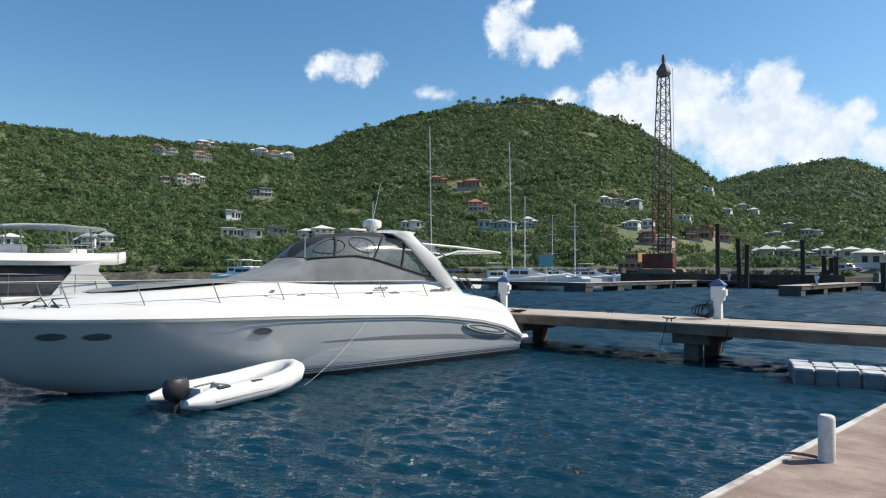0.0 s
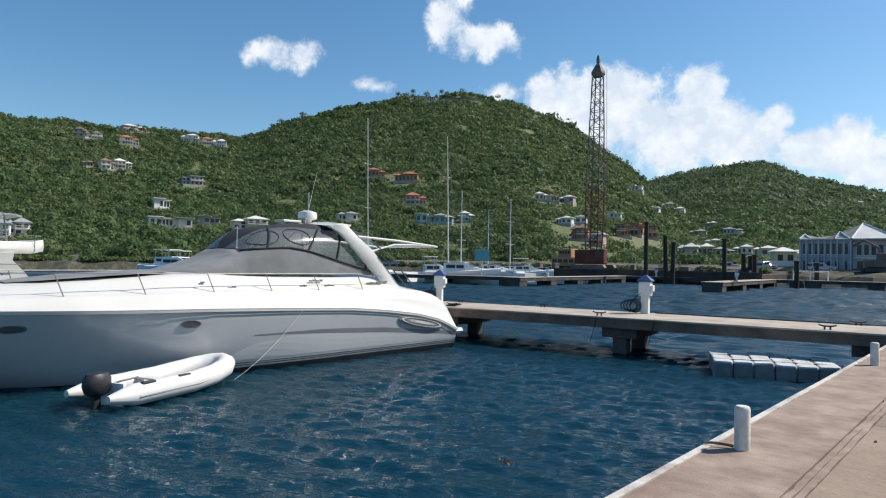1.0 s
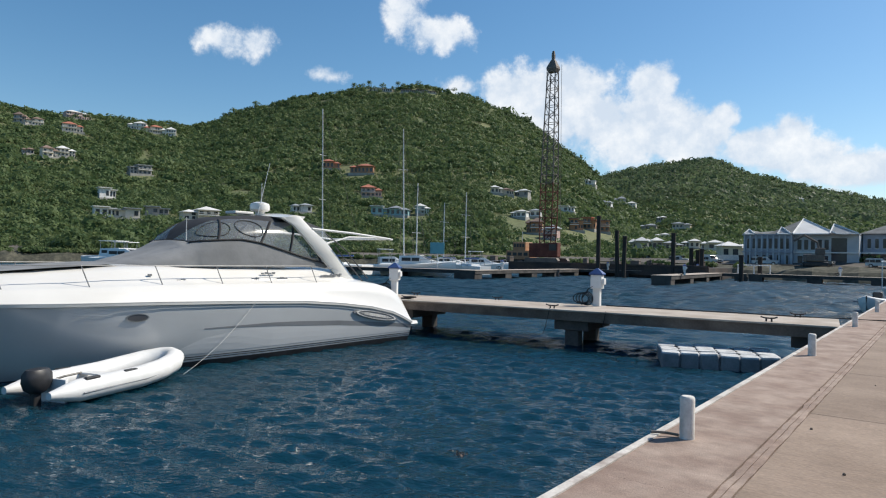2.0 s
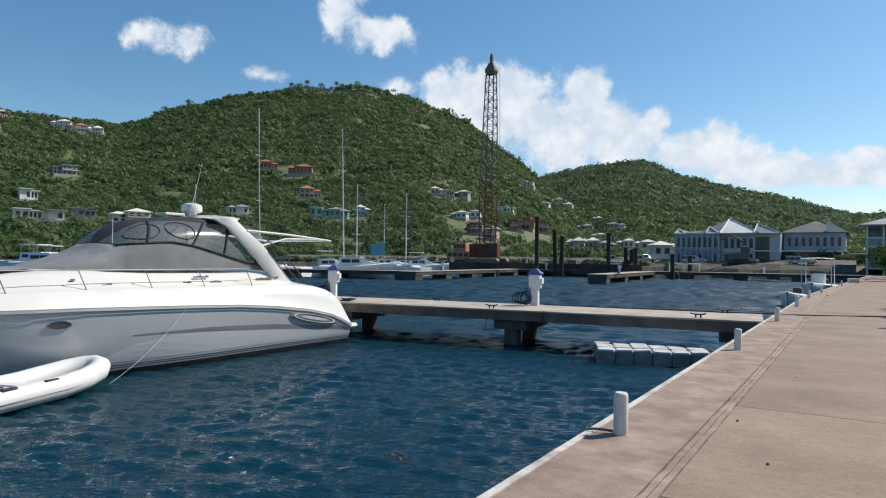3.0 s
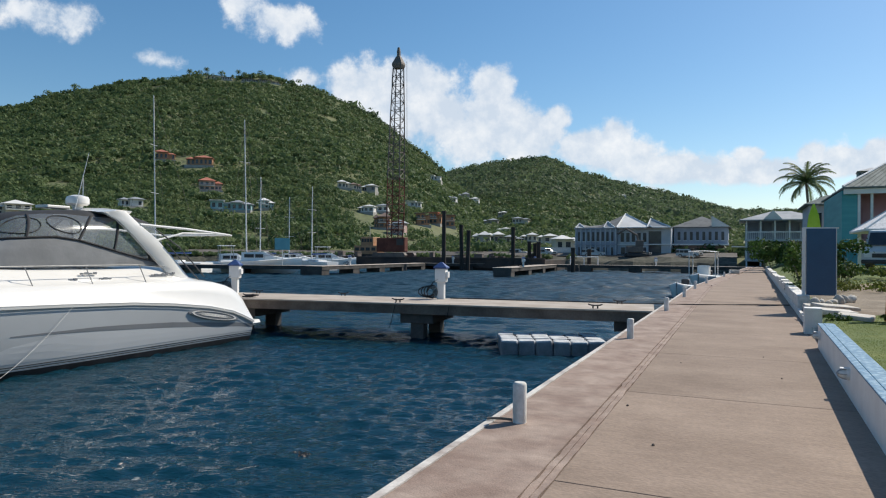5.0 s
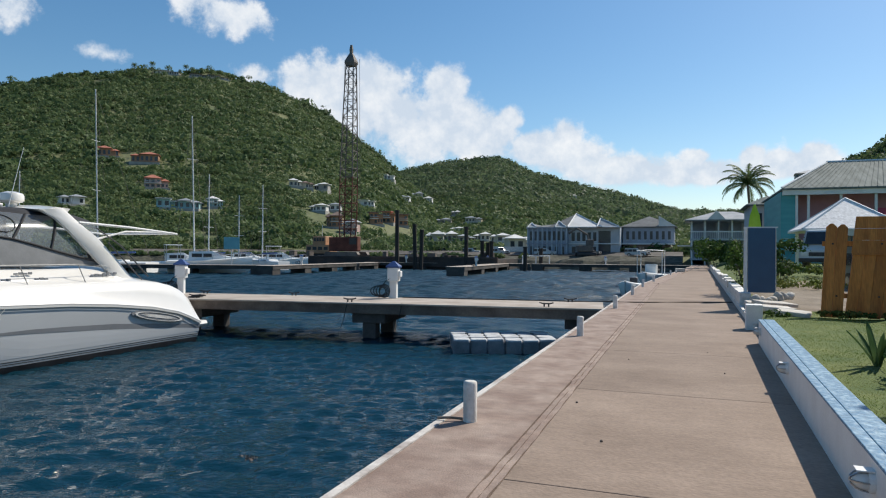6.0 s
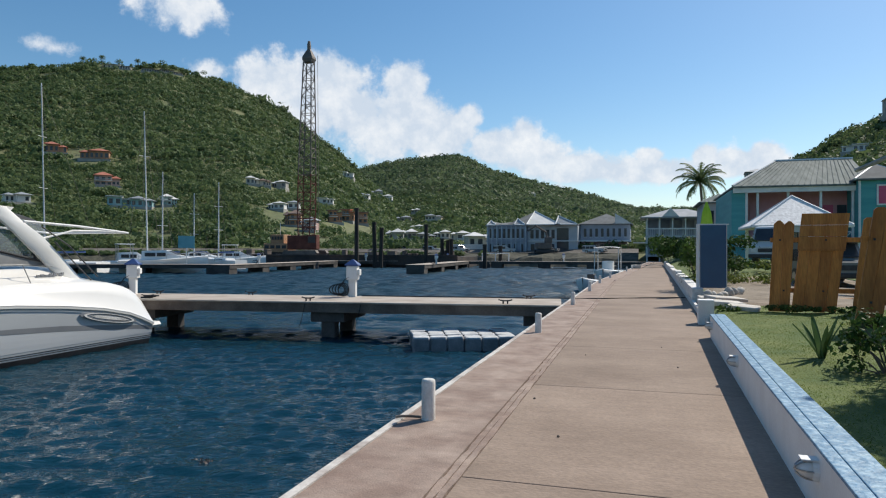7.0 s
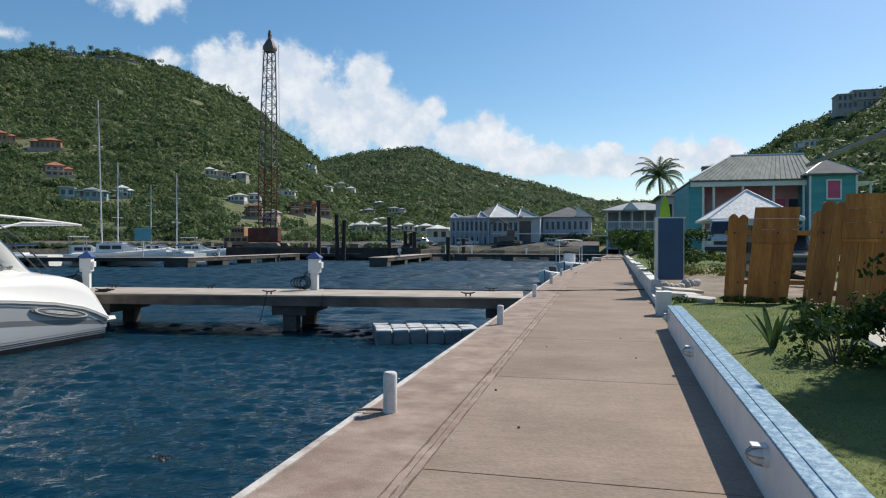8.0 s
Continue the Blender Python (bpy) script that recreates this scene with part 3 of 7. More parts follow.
def motor_yacht():
    t = thing("motor_yacht", pose(-16.7, 17.0, WATER), "large white motor yacht with silver hull and dark canopy, moored", "yacht")
    st = [0, 0.25, 0.5, 0.75, 1, 1.5, 2, 2.6, 3.3, 4, 4.7, 5.7, 6.7, 7.8, 9, 10, 11, 11.8, 12.5, 13.1, 13.6, 14.1, 14.6, 15.0, 15.35, 15.6, 15.8]
    rail = lambda s: lerp_table(s, YACHT_RAIL)
    keel = lambda s: lerp_table(s, YACHT_KEEL)
    boot = lambda s: max(lerp_table(s, [(0, 0.15), (8, 0.14), (11.5, 0.03)]), keel(s) + 0.01)
    bm = bmesh.new()
    side_strip(bm, st, boot, rail, 12)
    loft(bm, [[(k * yacht_hull_half(0, h), 0, h) for k in (-1, -0.5, 0, 0.5, 1)] for h in (0.15, 0.3, 0.56)], caps=False)
    bmesh.ops.remove_doubles(bm, verts=bm.verts[:], dist=0.002)
    hull = smooth(part("hull", bm, M_GREY_GEL, t, "silver grey gelcoat hull"))
    bm = bmesh.new()
    side_strip(bm, [s for s in st if s < 13.4], lambda s: keel(s) - 0.001, boot, 5)
    loft(bm, [[(k * yacht_hull_half(0, h), 0, h) for k in (-1, 0, 1)] for h in (-0.45, -0.2, 0.15)], caps=False)
    smooth(part("boot_stripe", bm, M_BOOT, t, "black waterline stripe"))
    for side in (1, -1):
        bm = bmesh.new()
        side_strip(bm, [s for s in st if s < 8.6], lambda s: lerp_table(s, [(0, 0.42), (0.6, 0.50), (3.2, 0.72), (5.4, 0.87), (7, 0.93), (8.6, 0.95)]),
                   lambda s: lerp_table(s, [(0, 0.54), (0.6, 0.62), (3.2, 0.87), (5.4, 0.98), (7, 0.97), (8.6, 0.956)]), 2, (side,), 0.006)
        part("hull_stripe", bm, M_STRIPE, hull, "dark grey stripe")
        bm = bmesh.new()
        side_strip(bm, [s for s in st if s < 8.1] + [8.3, 8.6], lambda s: 0.33, lambda s: lerp_table(s, [(0, 0.42), (0.6, 0.50), (3.2, 0.72), (5.4, 0.845), (6.7, 0.87), (7.4, 0.80), (8.0, 0.66), (8.6, 0.36)]), 3, (side,), 0.004)
        part("lower_panel", bm, M_SILVER, hull, "lighter silver panel low on the hull")
        for k in (0.185, 0.24):
            bm = bmesh.new()
            side_strip(bm, [s for s in st if s < 9.2], lambda s: k, lambda s: k + 0.02, 1, (side,), 0.005)
            part("pinstripe", bm, M_BOOT, hull)
    bm = bmesh.new()
    rows = []
    for s in st:
        hr, he, ht = rail(s), lerp_table(s, YACHT_EDGE), lerp_table(s, YACHT_TOP)
        b = yacht_hull_half(s, hr)
        k = min(1.0, b / 1.1)
        he, ht = max(he, hr + 0.1), max(ht, hr + 0.14)
        half = [(b + 0.03 * k, hr - 0.01), (b + 0.045 * k, hr + 0.04), (b + 0.0 * k, hr + 0.09), (b - 0.09 * k, hr + (he - hr) * 0.55), (b - 0.22 * k, he - 0.04), (b - 0.33 * k, he),
                (b - 0.55 * k, he + 0.02 + 0.15 * (ht - he)), (b - 0.78 * k, he + (ht - he) * 0.72), (b - 0.98 * k, ht - 0.02), (b * 0.35, ht + 0.02), (0, ht + 0.04)]
        rows.append([(w, -s, h) for w, h in half] + [(-w, -s, h) for w, h in half[-2::-1]])
    loft(bm, rows, caps=False)
    bm.faces.new([v for v in bm.verts if abs(v.co.y) < 1e-6][:21])
    deck = smooth(part("deck", bm, M_GEL, t, "glossy white moulded deck"), 50)
    bm = bmesh.new()
    side_strip(bm, st, lambda s: rail(s) - 0.035, lambda s: rail(s) + 0.015, 1, out=0.048)
    part("rub_rail", bm, M_GEL, deck)
    # swim platform and transom step
    bm = bmesh.new()
    loft(bm, [[(w, y, z) for w, z in ((-2.0, 0.42), (2.0, 0.42), (2.06, 0.50), (2.0, 0.60), (-2.0, 0.60), (-2.06, 0.50))] for y in (-0.1, 0.45, 0.72)] + [[(w * 0.9, 0.86, z) for w, z in ((-2.0, 0.45), (2.0, 0.45), (2.06, 0.50), (2.0, 0.57), (-2.0, 0.57), (-2.06, 0.50))]], close=True)
    part("swim_platform", bm, M_GEL, t)
    for w in (-1.5, 1.5):
        bm = bmesh.new()
        tube(bm, [(w, -0.05, 0.12), (w, 0.35, 0.3), (w, 0.6, 0.44)], 0.05)
        part("platform_bracket", bm, M_GEL, t)
    # portholes and engine vent
    for s, h, ru, rv in ((9.5, 1.33, 0.24, 0.075), (12.95, 1.37, 0.27, 0.07), (13.75, 1.40, 0.27, 0.07)):
        w0, w1 = yacht_hull_half(s - 0.3, h), yacht_hull_half(s + 0.3, h)
        u = Vector((w1 - w0, -0.6, 0)).normalized()
        up = Vector((yacht_hull_half(s, h + 0.1) - yacht_hull_half(s, h - 0.1), 0, 0.2)).normalized()
        c = (yacht_hull_half(s, h), -s, h)
        bm = bmesh.new()
        oval(bm, c, ru, rv, u, up, 0.012)
        part("porthole", bm, M_PORT, hull)
        bm = bmesh.new()
        oval(bm, c, ru + 0.02, rv + 0.018, u, up, 0.018, rim=0.12)
        part("porthole_rim", bm, M_STEEL, hull)
    for k, m, ru, rv, dep in ((0, M_BAND, 1.05, 0.135, 0.014), (1, M_BAND, 0.88, 0.085, 0.02)):
        bm = bmesh.new()
        oval(bm, (yacht_hull_half(1.75, 0.94) + 0.03, -1.75, 0.94), ru, rv, Vector((0.0, -0.985, 0.17)), Vector((0.05, 0.17, 0.98)), dep)
        part("engine_vent", bm, m, hull)
    bm = bmesh.new()
    for k in range(3):
        oval(bm, (yacht_hull_half(1.75, 0.94) + 0.055, -1.75, 0.915 + k * 0.028), 0.72 - abs(k - 1) * 0.12, 0.011, Vector((0.0, -0.985, 0.17)), Vector((0, 0.17, 0.98)), 0.006)
    oval(bm, (yacht_hull_half(1.75, 0.94) + 0.045, -1.75, 0.94), 0.93, 0.115, Vector((0.0, -0.985, 0.17)), Vector((0.05, 0.17, 0.98)), 0.02, rim=0.09)
    part("vent_trim", bm, M_GEL, hull, "bright vent trim")
    # marks on the cabin side, too small to read
    for s, h, n, l in ((5.75, 2.29, 4, 0.09), (6.1, 2.15, 2, 0.1), (5.25, 2.15, 3, 0.1), (3.6, 2.2, 5, 0.1), (3.2, 2.23, 4, 0.08), (9.0, 2.28, 1, 0.1), (8.3, 2.14, 2, 0.1)):
        for i in range(n):
            bm = bmesh.new()
            w = yacht_hull_half(s, 1.6) - 0.55 - (h - 2.1) * 0.45 + 0.012
            box(bm, w - 0.02, w + 0.012, -s + i * 0.125, -s + i * 0.125 + l, h - 0.025, h + 0.02 + 0.015 * (i % 2))
            part("lettering_bar", bm, M_BAND, deck)
    # dark forward hatch cover on the foredeck
    bm = bmesh.new()
    loft(bm, [[(w, -s, lerp_table(s, YACHT_TOP) + 0.045 + 0.03 * (1 - abs(w) / wm)) for w in np.linspace(-wm, wm, 7)] for s, wm in ((9.4, 1.15), (10.2, 1.3), (11.2, 1.2), (12.2, 0.9), (12.8, 0.5))], caps=False)
    smooth(part("sunpad", bm, M_CANVAS, t, "dark grey foredeck sunpad cover"))
    # canopy
    top = [(9.35, 2.52), (8.9, 2.64), (8.4, 2.77), (8.0, 2.90), (7.7, 3.04), (7.5, 3.17), (7.3, 3.36), (7.0, 3.60), (6.7, 3.75), (6.3, 3.85), (5.8, 3.92), (5.16, 3.98), (4.6, 3.99), (4.0, 3.99), (3.4, 3.93), (2.9, 3.80)]
    wid = [(9.35, 0.75), (8.9, 1.15), (8.2, 1.42), (7.0, 1.52), (5.0, 1.55), (2.9, 1.50)]
    cut = [(9.35, 2.50), (8.6, 2.70), (7.9, 2.92), (7.5, 3.10), (7.3, 3.14), (6.6, 3.20), (5.93, 3.22), (5.36, 3.08), (4.77, 2.93), (4.15, 2.77), (3.49, 2.63), (2.9, 2.50)]

    def can(s, q):
        """A point of the canopy's skin: q from 0 at the deck to 1 on the centre line."""
        ht, wb = lerp_table(s, top), lerp_table(s, wid)
        a = q * math.pi / 2
        return wb * math.cos(a) ** 0.55, 2.46 + (ht - 2.46) * math.sin(a) ** 0.85

    def q_at(s, h):
        lo, hi = 0.0, 1.0
        for _ in range(24):
            mid = (lo + hi) / 2
            lo, hi = (mid, hi) if can(s, mid)[1] < h else (lo, mid)
        return lo

    ss = [9.35, 9.1, 8.8, 8.4, 8.0, 7.7, 7.52, 7.5, 7.3, 7.1, 6.9, 6.7, 6.2, 5.6, 5.0, 4.4, 3.8, 3.3, 2.9]

    def skin(name, q0, q1, stations, material, steps=6, label="", out=0.0):
        bm = bmesh.new()
        for side in (1, -1):
            rows = []
            for s in stations:
                a, b = q0(s), q1(s)
                rows.append([(side * (can(s, a + (b - a) * k / steps)[0] + out), -s, can(s, a + (b - a) * k / steps)[1] + out * 0.5) for k in range(steps + 1)])
            loft(bm, rows, caps=False)
        bmesh.ops.remove_doubles(bm, verts=bm.verts[:], dist=0.001)
        return smooth(part(name, bm, material, t, label))

    qc = lambda s: 1.0 if s > 7.51 else min(q_at(s, lerp_table(s, cut)), 0.98)
    qr = lambda s: max(qc(s) + 0.01, lerp_table(s, [(7.5, 0.985), (7.2, 0.93), (6.8, 0.86), (6.3, 0.79), (5.4, 0.69), (5.0, 0.64), (2.9, 0.60)]))
    skin("windscreen_cover", lambda s: 0.0, qc, ss, M_CANVAS, 5, "grey canvas cover over the windscreen")
    skin("canopy_window", qc, qr, [s for s in ss if s < 7.51], M_VINYL, 6, "clear vinyl canopy windows")
    skin("canopy_roof", qr, lambda s: 1.0, [s for s in ss if s < 7.51], M_BLACK, 6, "black canvas canopy roof")
    bm = bmesh.new()
    for side in (1, -1):
        tube(bm, [(side * (can(s, qc(s))[0] + 0.012), -s, can(s, qc(s))[1]) for s in ss if s < 7.51], 0.03, 6)
        for s0, s1 in ((6.9, 6.5), (5.6, 5.0), (4.6, 4.2), (3.4, 3.9)):
            pts = []
            for k in range(6):
                s = s0 + (s1 - s0) * k / 5
                q = qc(s) + (qr(s) - qc(s)) * k / 5
                pts.append((side * (can(s, q)[0] + 0.012), -s, can(s, q)[1]))
            tube(bm, pts, 0.035, 6)
        for sc, qs in ((6.85, 0.30), (5.85, 0.30)):
            pts = []
            for a in np.linspace(0, 2 * math.pi, 17):
                s = sc + 0.42 * math.cos(a)
                q = (qc(s) + qr(s)) / 2 + (qr(s) - qc(s)) * 0.36 * math.sin(a)
                pts.append((side * (can(s, q)[0] + 0.012), -s, can(s, q)[1]))
            tube(bm, pts, 0.013, 5)
    smooth(part("canopy_frame", bm, M_BLACK, t, "black canopy seams and piping"))
    # inside: seats and helm seen through the vinyl
    for s, w, h in ((4.6, 0.7, 2.95), (4.0, -0.6, 2.9), (5.6, 0.4, 3.05)):
        bm = bmesh.new()
        box(bm, w - 0.35, w + 0.35, -s - 0.3, -s + 0.3, 2.45, h, 0.06)
        part("helm_seat", bm, M_GEL, t)
    # arch
    lead = [(4.8, 3.92), (4.42, 3.72), (4.08, 3.38), (3.6, 2.90), (3.12, 2.44), (2.9, 2.2)]
    trail = [(4.15, 3.98), (3.75, 3.60), (3.3, 3.24), (2.78, 2.72), (2.25, 2.16), (2.05, 1.95)]
    bm = bmesh.new()
    for side in (1, -1):
        rows = []
        for i, ((s0, h0), (s1, h1)) in enumerate(zip(lead, trail)):
            w = 1.30 + 0.12 * i if i < 3 else 1.56 + 0.05 * (i - 2)
            rows.append([(side * w, -s0, h0), (side * (w + 0.10), -(s0 * 0.6 + s1 * 0.4), h0 * 0.6 + h1 * 0.4), (side * (w + 0.09), -s1, h1), (side * (w - 0.1), -s1, h1), (side * (w - 0.1), -s0, h0)])
        loft(bm, rows, close=True)
    loft(bm, [[(w, -4.75, 3.90 + z), (w, -4.3, 4.0 + z), (w, -3.9, 3.98 + z), (w, -4.0, 3.88 + z), (w, -4.6, 3.84 + z)] for w, z in ((-1.36, 0), (-0.7, 0.06), (0, 0.08), (0.7, 0.06), (1.36, 0))], close=True)
    arch = smooth(part("radar_arch", bm, M_GEL, t, "white swept-back radar arch"), 50)
    for side in (1, -1):
        for pts in ([(side * 1.72, -3.0, 3.1), (side * 1.78, -2.5, 2.6), (side * 1.86, -1.9, 2.02)], [(side * 1.6, -3.3, 3.5), (side * 1.68, -2.5, 3.0), (side * 1.8, -1.6, 2.1)]):
            bm = bmesh.new()
            tube(bm, pts, 0.018, 6)
            part("grab_rail", bm, M_DARK, arch)
    bm = bmesh.new()
    prof = [(0.12, 4.0), (0.15, 4.12), (0.26, 4.14), (0.30, 4.18), (0.30, 4.30), (0.27, 4.37), (0.12, 4.42), (0.02, 4.425)]
    loft(bm, [[(r * math.cos(a), -4.55 + r * math.sin(a), z) for a in np.linspace(0, 2 * math.pi, 20, endpoint=False)] for r, z in prof], close=True)
    smooth(part("radar_dome", bm, M_GEL, arch))
    bm = bmesh.new()
    box(bm, -0.25, 0.25, -5.6, -4.95, 4.0, 4.08, 0.02)
    part("horn_box", bm, M_GEL, arch)
    bm = bmesh.new()
    rod(bm, (0.3, -4.85, 4.0), (0.35, -4.48, 5.6), 0.012, 0.006, 6)
    part("antenna", bm, M_WHITE, arch)
    bm = bmesh.new()
    rod(bm, (1.0, -7.6, 3.15), (1.0, -7.6, 3.75), 0.012, 0.008, 6)
    part("antenna", bm, M_WHITE, arch)
    # awning poles aft of the arch
    bm = bmesh.new()
    tube(bm, [(1.5, -3.75, 3.62), (1.5, -2.0, 3.55), (1.5, -0.2, 3.42)], 0.035, 8)
    tube(bm, [(1.5, -3.2, 3.18), (1.5, -2.2, 3.42), (1.5, -1.0, 3.44), (1.5, -0.1, 3.41)], 0.03, 8)
    tube(bm, [(-1.5, -3.75, 3.62), (-1.5, -2.0, 3.55), (-1.5, -0.2, 3.42)], 0.035, 8)
    tube(bm, [(1.5, -0.25, 3.42), (0, -0.2, 3.42), (-1.5, -0.25, 3.42)], 0.03, 8)
    part("awning_frame", bm, M_WHITE, arch, "white awning poles")
    # guard rail
    base = [3.98, 5.6, 7.14, 8.77, 10.4, 12.01, 13.4, 14.5]
    for side in (1, -1):
        for s in base:
            b = yacht_hull_half(s, 1.66)
            bm = bmesh.new()
            rod(bm, (side * max(0.1, b - 0.32), -s, 1.98), (side * max(0.1, b - 0.42), -s - 0.17, 2.50), 0.013, n=6)
            part("stanchion", bm, M_RAIL, t)
        bm = bmesh.new()
        tube(bm, [(side * (yacht_hull_half(3.2, 1.6) - 0.5), -3.2, 2.44)] + [(side * max(0.08, yacht_hull_half(s, 1.66) - 0.42), -s - 0.17, 2.50) for s in base] + [(side * 0.2, -15.5, 2.5)], 0.011, 6)
        part("guard_rail", bm, M_RAIL, t)
    # anchor gear, bow lines and small deck fittings
    bm = bmesh.new()
    box(bm, -0.16, 0.16, -15.9, -14.6, 2.0, 2.1, 0.03)
    part("bow_roller", bm, M_STEEL, t)
    for s, w in ((13.9, 0.9), (13.6, 1.0), (0.7, 1.75)):
        bm = bmesh.new()
        box(bm, w - 0.04, w + 0.04, -s - 0.12, -s + 0.12, lerp_table(s, YACHT_EDGE), lerp_table(s, YACHT_EDGE) + 0.07, 0.015)
        part("deck_cleat", bm, M_STEEL, t)
    bm = bmesh.new()
    tube(bm, [(0.85, -14.2, 2.05), (1.0, -13.9, 2.2), (1.1, -13.8, 2.02), (1.0, -13.7, 2.15), (1.15, -13.6, 1.98)], 0.022, 6)
    part("coiled_line", bm, M_BLACK, t, "dark coiled mooring line")
    return t


motor_yacht()


def rope(name, p0, p1, sag, r, material, label, n=14):
    p0, p1 = Vector(p0), Vector(p1)
    bm = bmesh.new()
    tube(bm, [p0.lerp(p1, k / n) - Vector((0, 0, sag * 4 * (k / n) * (1 - k / n))) for k in range(n + 1)], r, 6)
    return tagged(smooth(part(name, bm, material)), label, "rope")


# ---- inflatable dinghy ----
def dinghy():
    t = thing("inflatable_dinghy", pose(-13.55, 6.4, WATER, 0, 0, 17), "white inflatable dinghy floating beside the yacht", "dinghy")
    bm = bmesh.new()
    path = [(0.56, -1.75, 0.24), (0.56, -1.2, 0.24), (0.56, 0.3, 0.26), (0.53, 0.9, 0.31), (0.40, 1.4, 0.38), (0.2, 1.68, 0.43), (0, 1.76, 0.45), (-0.2, 1.68, 0.43), (-0.40, 1.4, 0.38), (-0.53, 0.9, 0.31), (-0.56, 0.3, 0.26), (-0.56, -1.2, 0.24), (-0.56, -1.75, 0.24)]
    tube(bm, path, [0.07, 0.21, 0.22, 0.22, 0.215, 0.21, 0.205, 0.21, 0.215, 0.22, 0.22, 0.21, 0.07], 14)
    side = smooth(part("tube", bm, M_RUBBER, t), 60)
    bm = bmesh.new()
    loft(bm, [[(x, y, 0.12 + 0.05 * max(0, y - 0.6)) for x in (-0.42 + max(0, y - 0.8) * 0.3, 0, 0.42 - max(0, y - 0.8) * 0.3)] for y in (-1.25, -0.5, 0.3, 0.9, 1.45)], caps=False)
    part("floor", bm, M_CANVAS, t, "grey dinghy floor")
    bm = bmesh.new()
    box(bm, -0.44, 0.44, -1.32, -1.26, 0.0, 0.45, 0.01)
    part("transom", bm, M_RUBBER, t)
    bm = bmesh.new()
    box(bm, -0.46, 0.46, -0.35, -0.1, 0.34, 0.38, 0.01)
    part("thwart", bm, M_RUBBER, t)
    for x, y in ((0.62, -0.9), (0.62, 0.0), (0.6, 0.7), (-0.62, -0.5), (-0.62, 0.4)):
        bm = bmesh.new()
        box(bm, x - 0.05, x + 0.05, y - 0.16, y + 0.16, 0.38, 0.47, 0.02)
        part("grab_handle", bm, M_DARK, side)
    bm = bmesh.new()
    tube(bm, [(x * 1.36, y * 1.0 + (0.2 if abs(x) < 0.1 else 0), z - 0.02) for x, y, z in path[1:-1]], 0.02, 6)
    part("rubbing_strake", bm, M_BAND, side)
    m = thing("outboard_motor", pose(-13.55, 6.4, WATER, 0, 0, 17) @ pose(0, -1.42, 0.24), "black outboard motor on the dinghy transom", "outboard motor")
    bm = bmesh.new()
    loft(bm, [[(w * math.cos(a), l * math.sin(a) - 0.12, z) for a in np.linspace(0, 2 * math.pi, 16, endpoint=False)] for w, l, z in ((0.10, 0.14, -0.02), (0.17, 0.24, 0.05), (0.19, 0.29, 0.18), (0.18, 0.28, 0.32), (0.13, 0.22, 0.41), (0.05, 0.10, 0.43))], close=True)
    smooth(part("cowling", bm, M_DARK, m))
    bm = bmesh.new()
    box(bm, -0.06, 0.06, -0.22, -0.06, -0.8, 0.0, 0.02)
    part("leg", bm, M_DARK, m)
    bm = bmesh.new()
    tube(bm, [(0, 0.1, 0.15), (0.05, 0.4, 0.2), (0.08, 0.75, 0.22)], 0.022, 6)
    part("tiller", bm, M_DARK, m)


dinghy()
rope("mooring_rope", (-14.28, 10.55, WATER + 1.53), (-13.9, 8.2, WATER - 0.05), 0.16, 0.0045, M_WORN_WHITE, "thin pale mooring rope down the yacht's side")


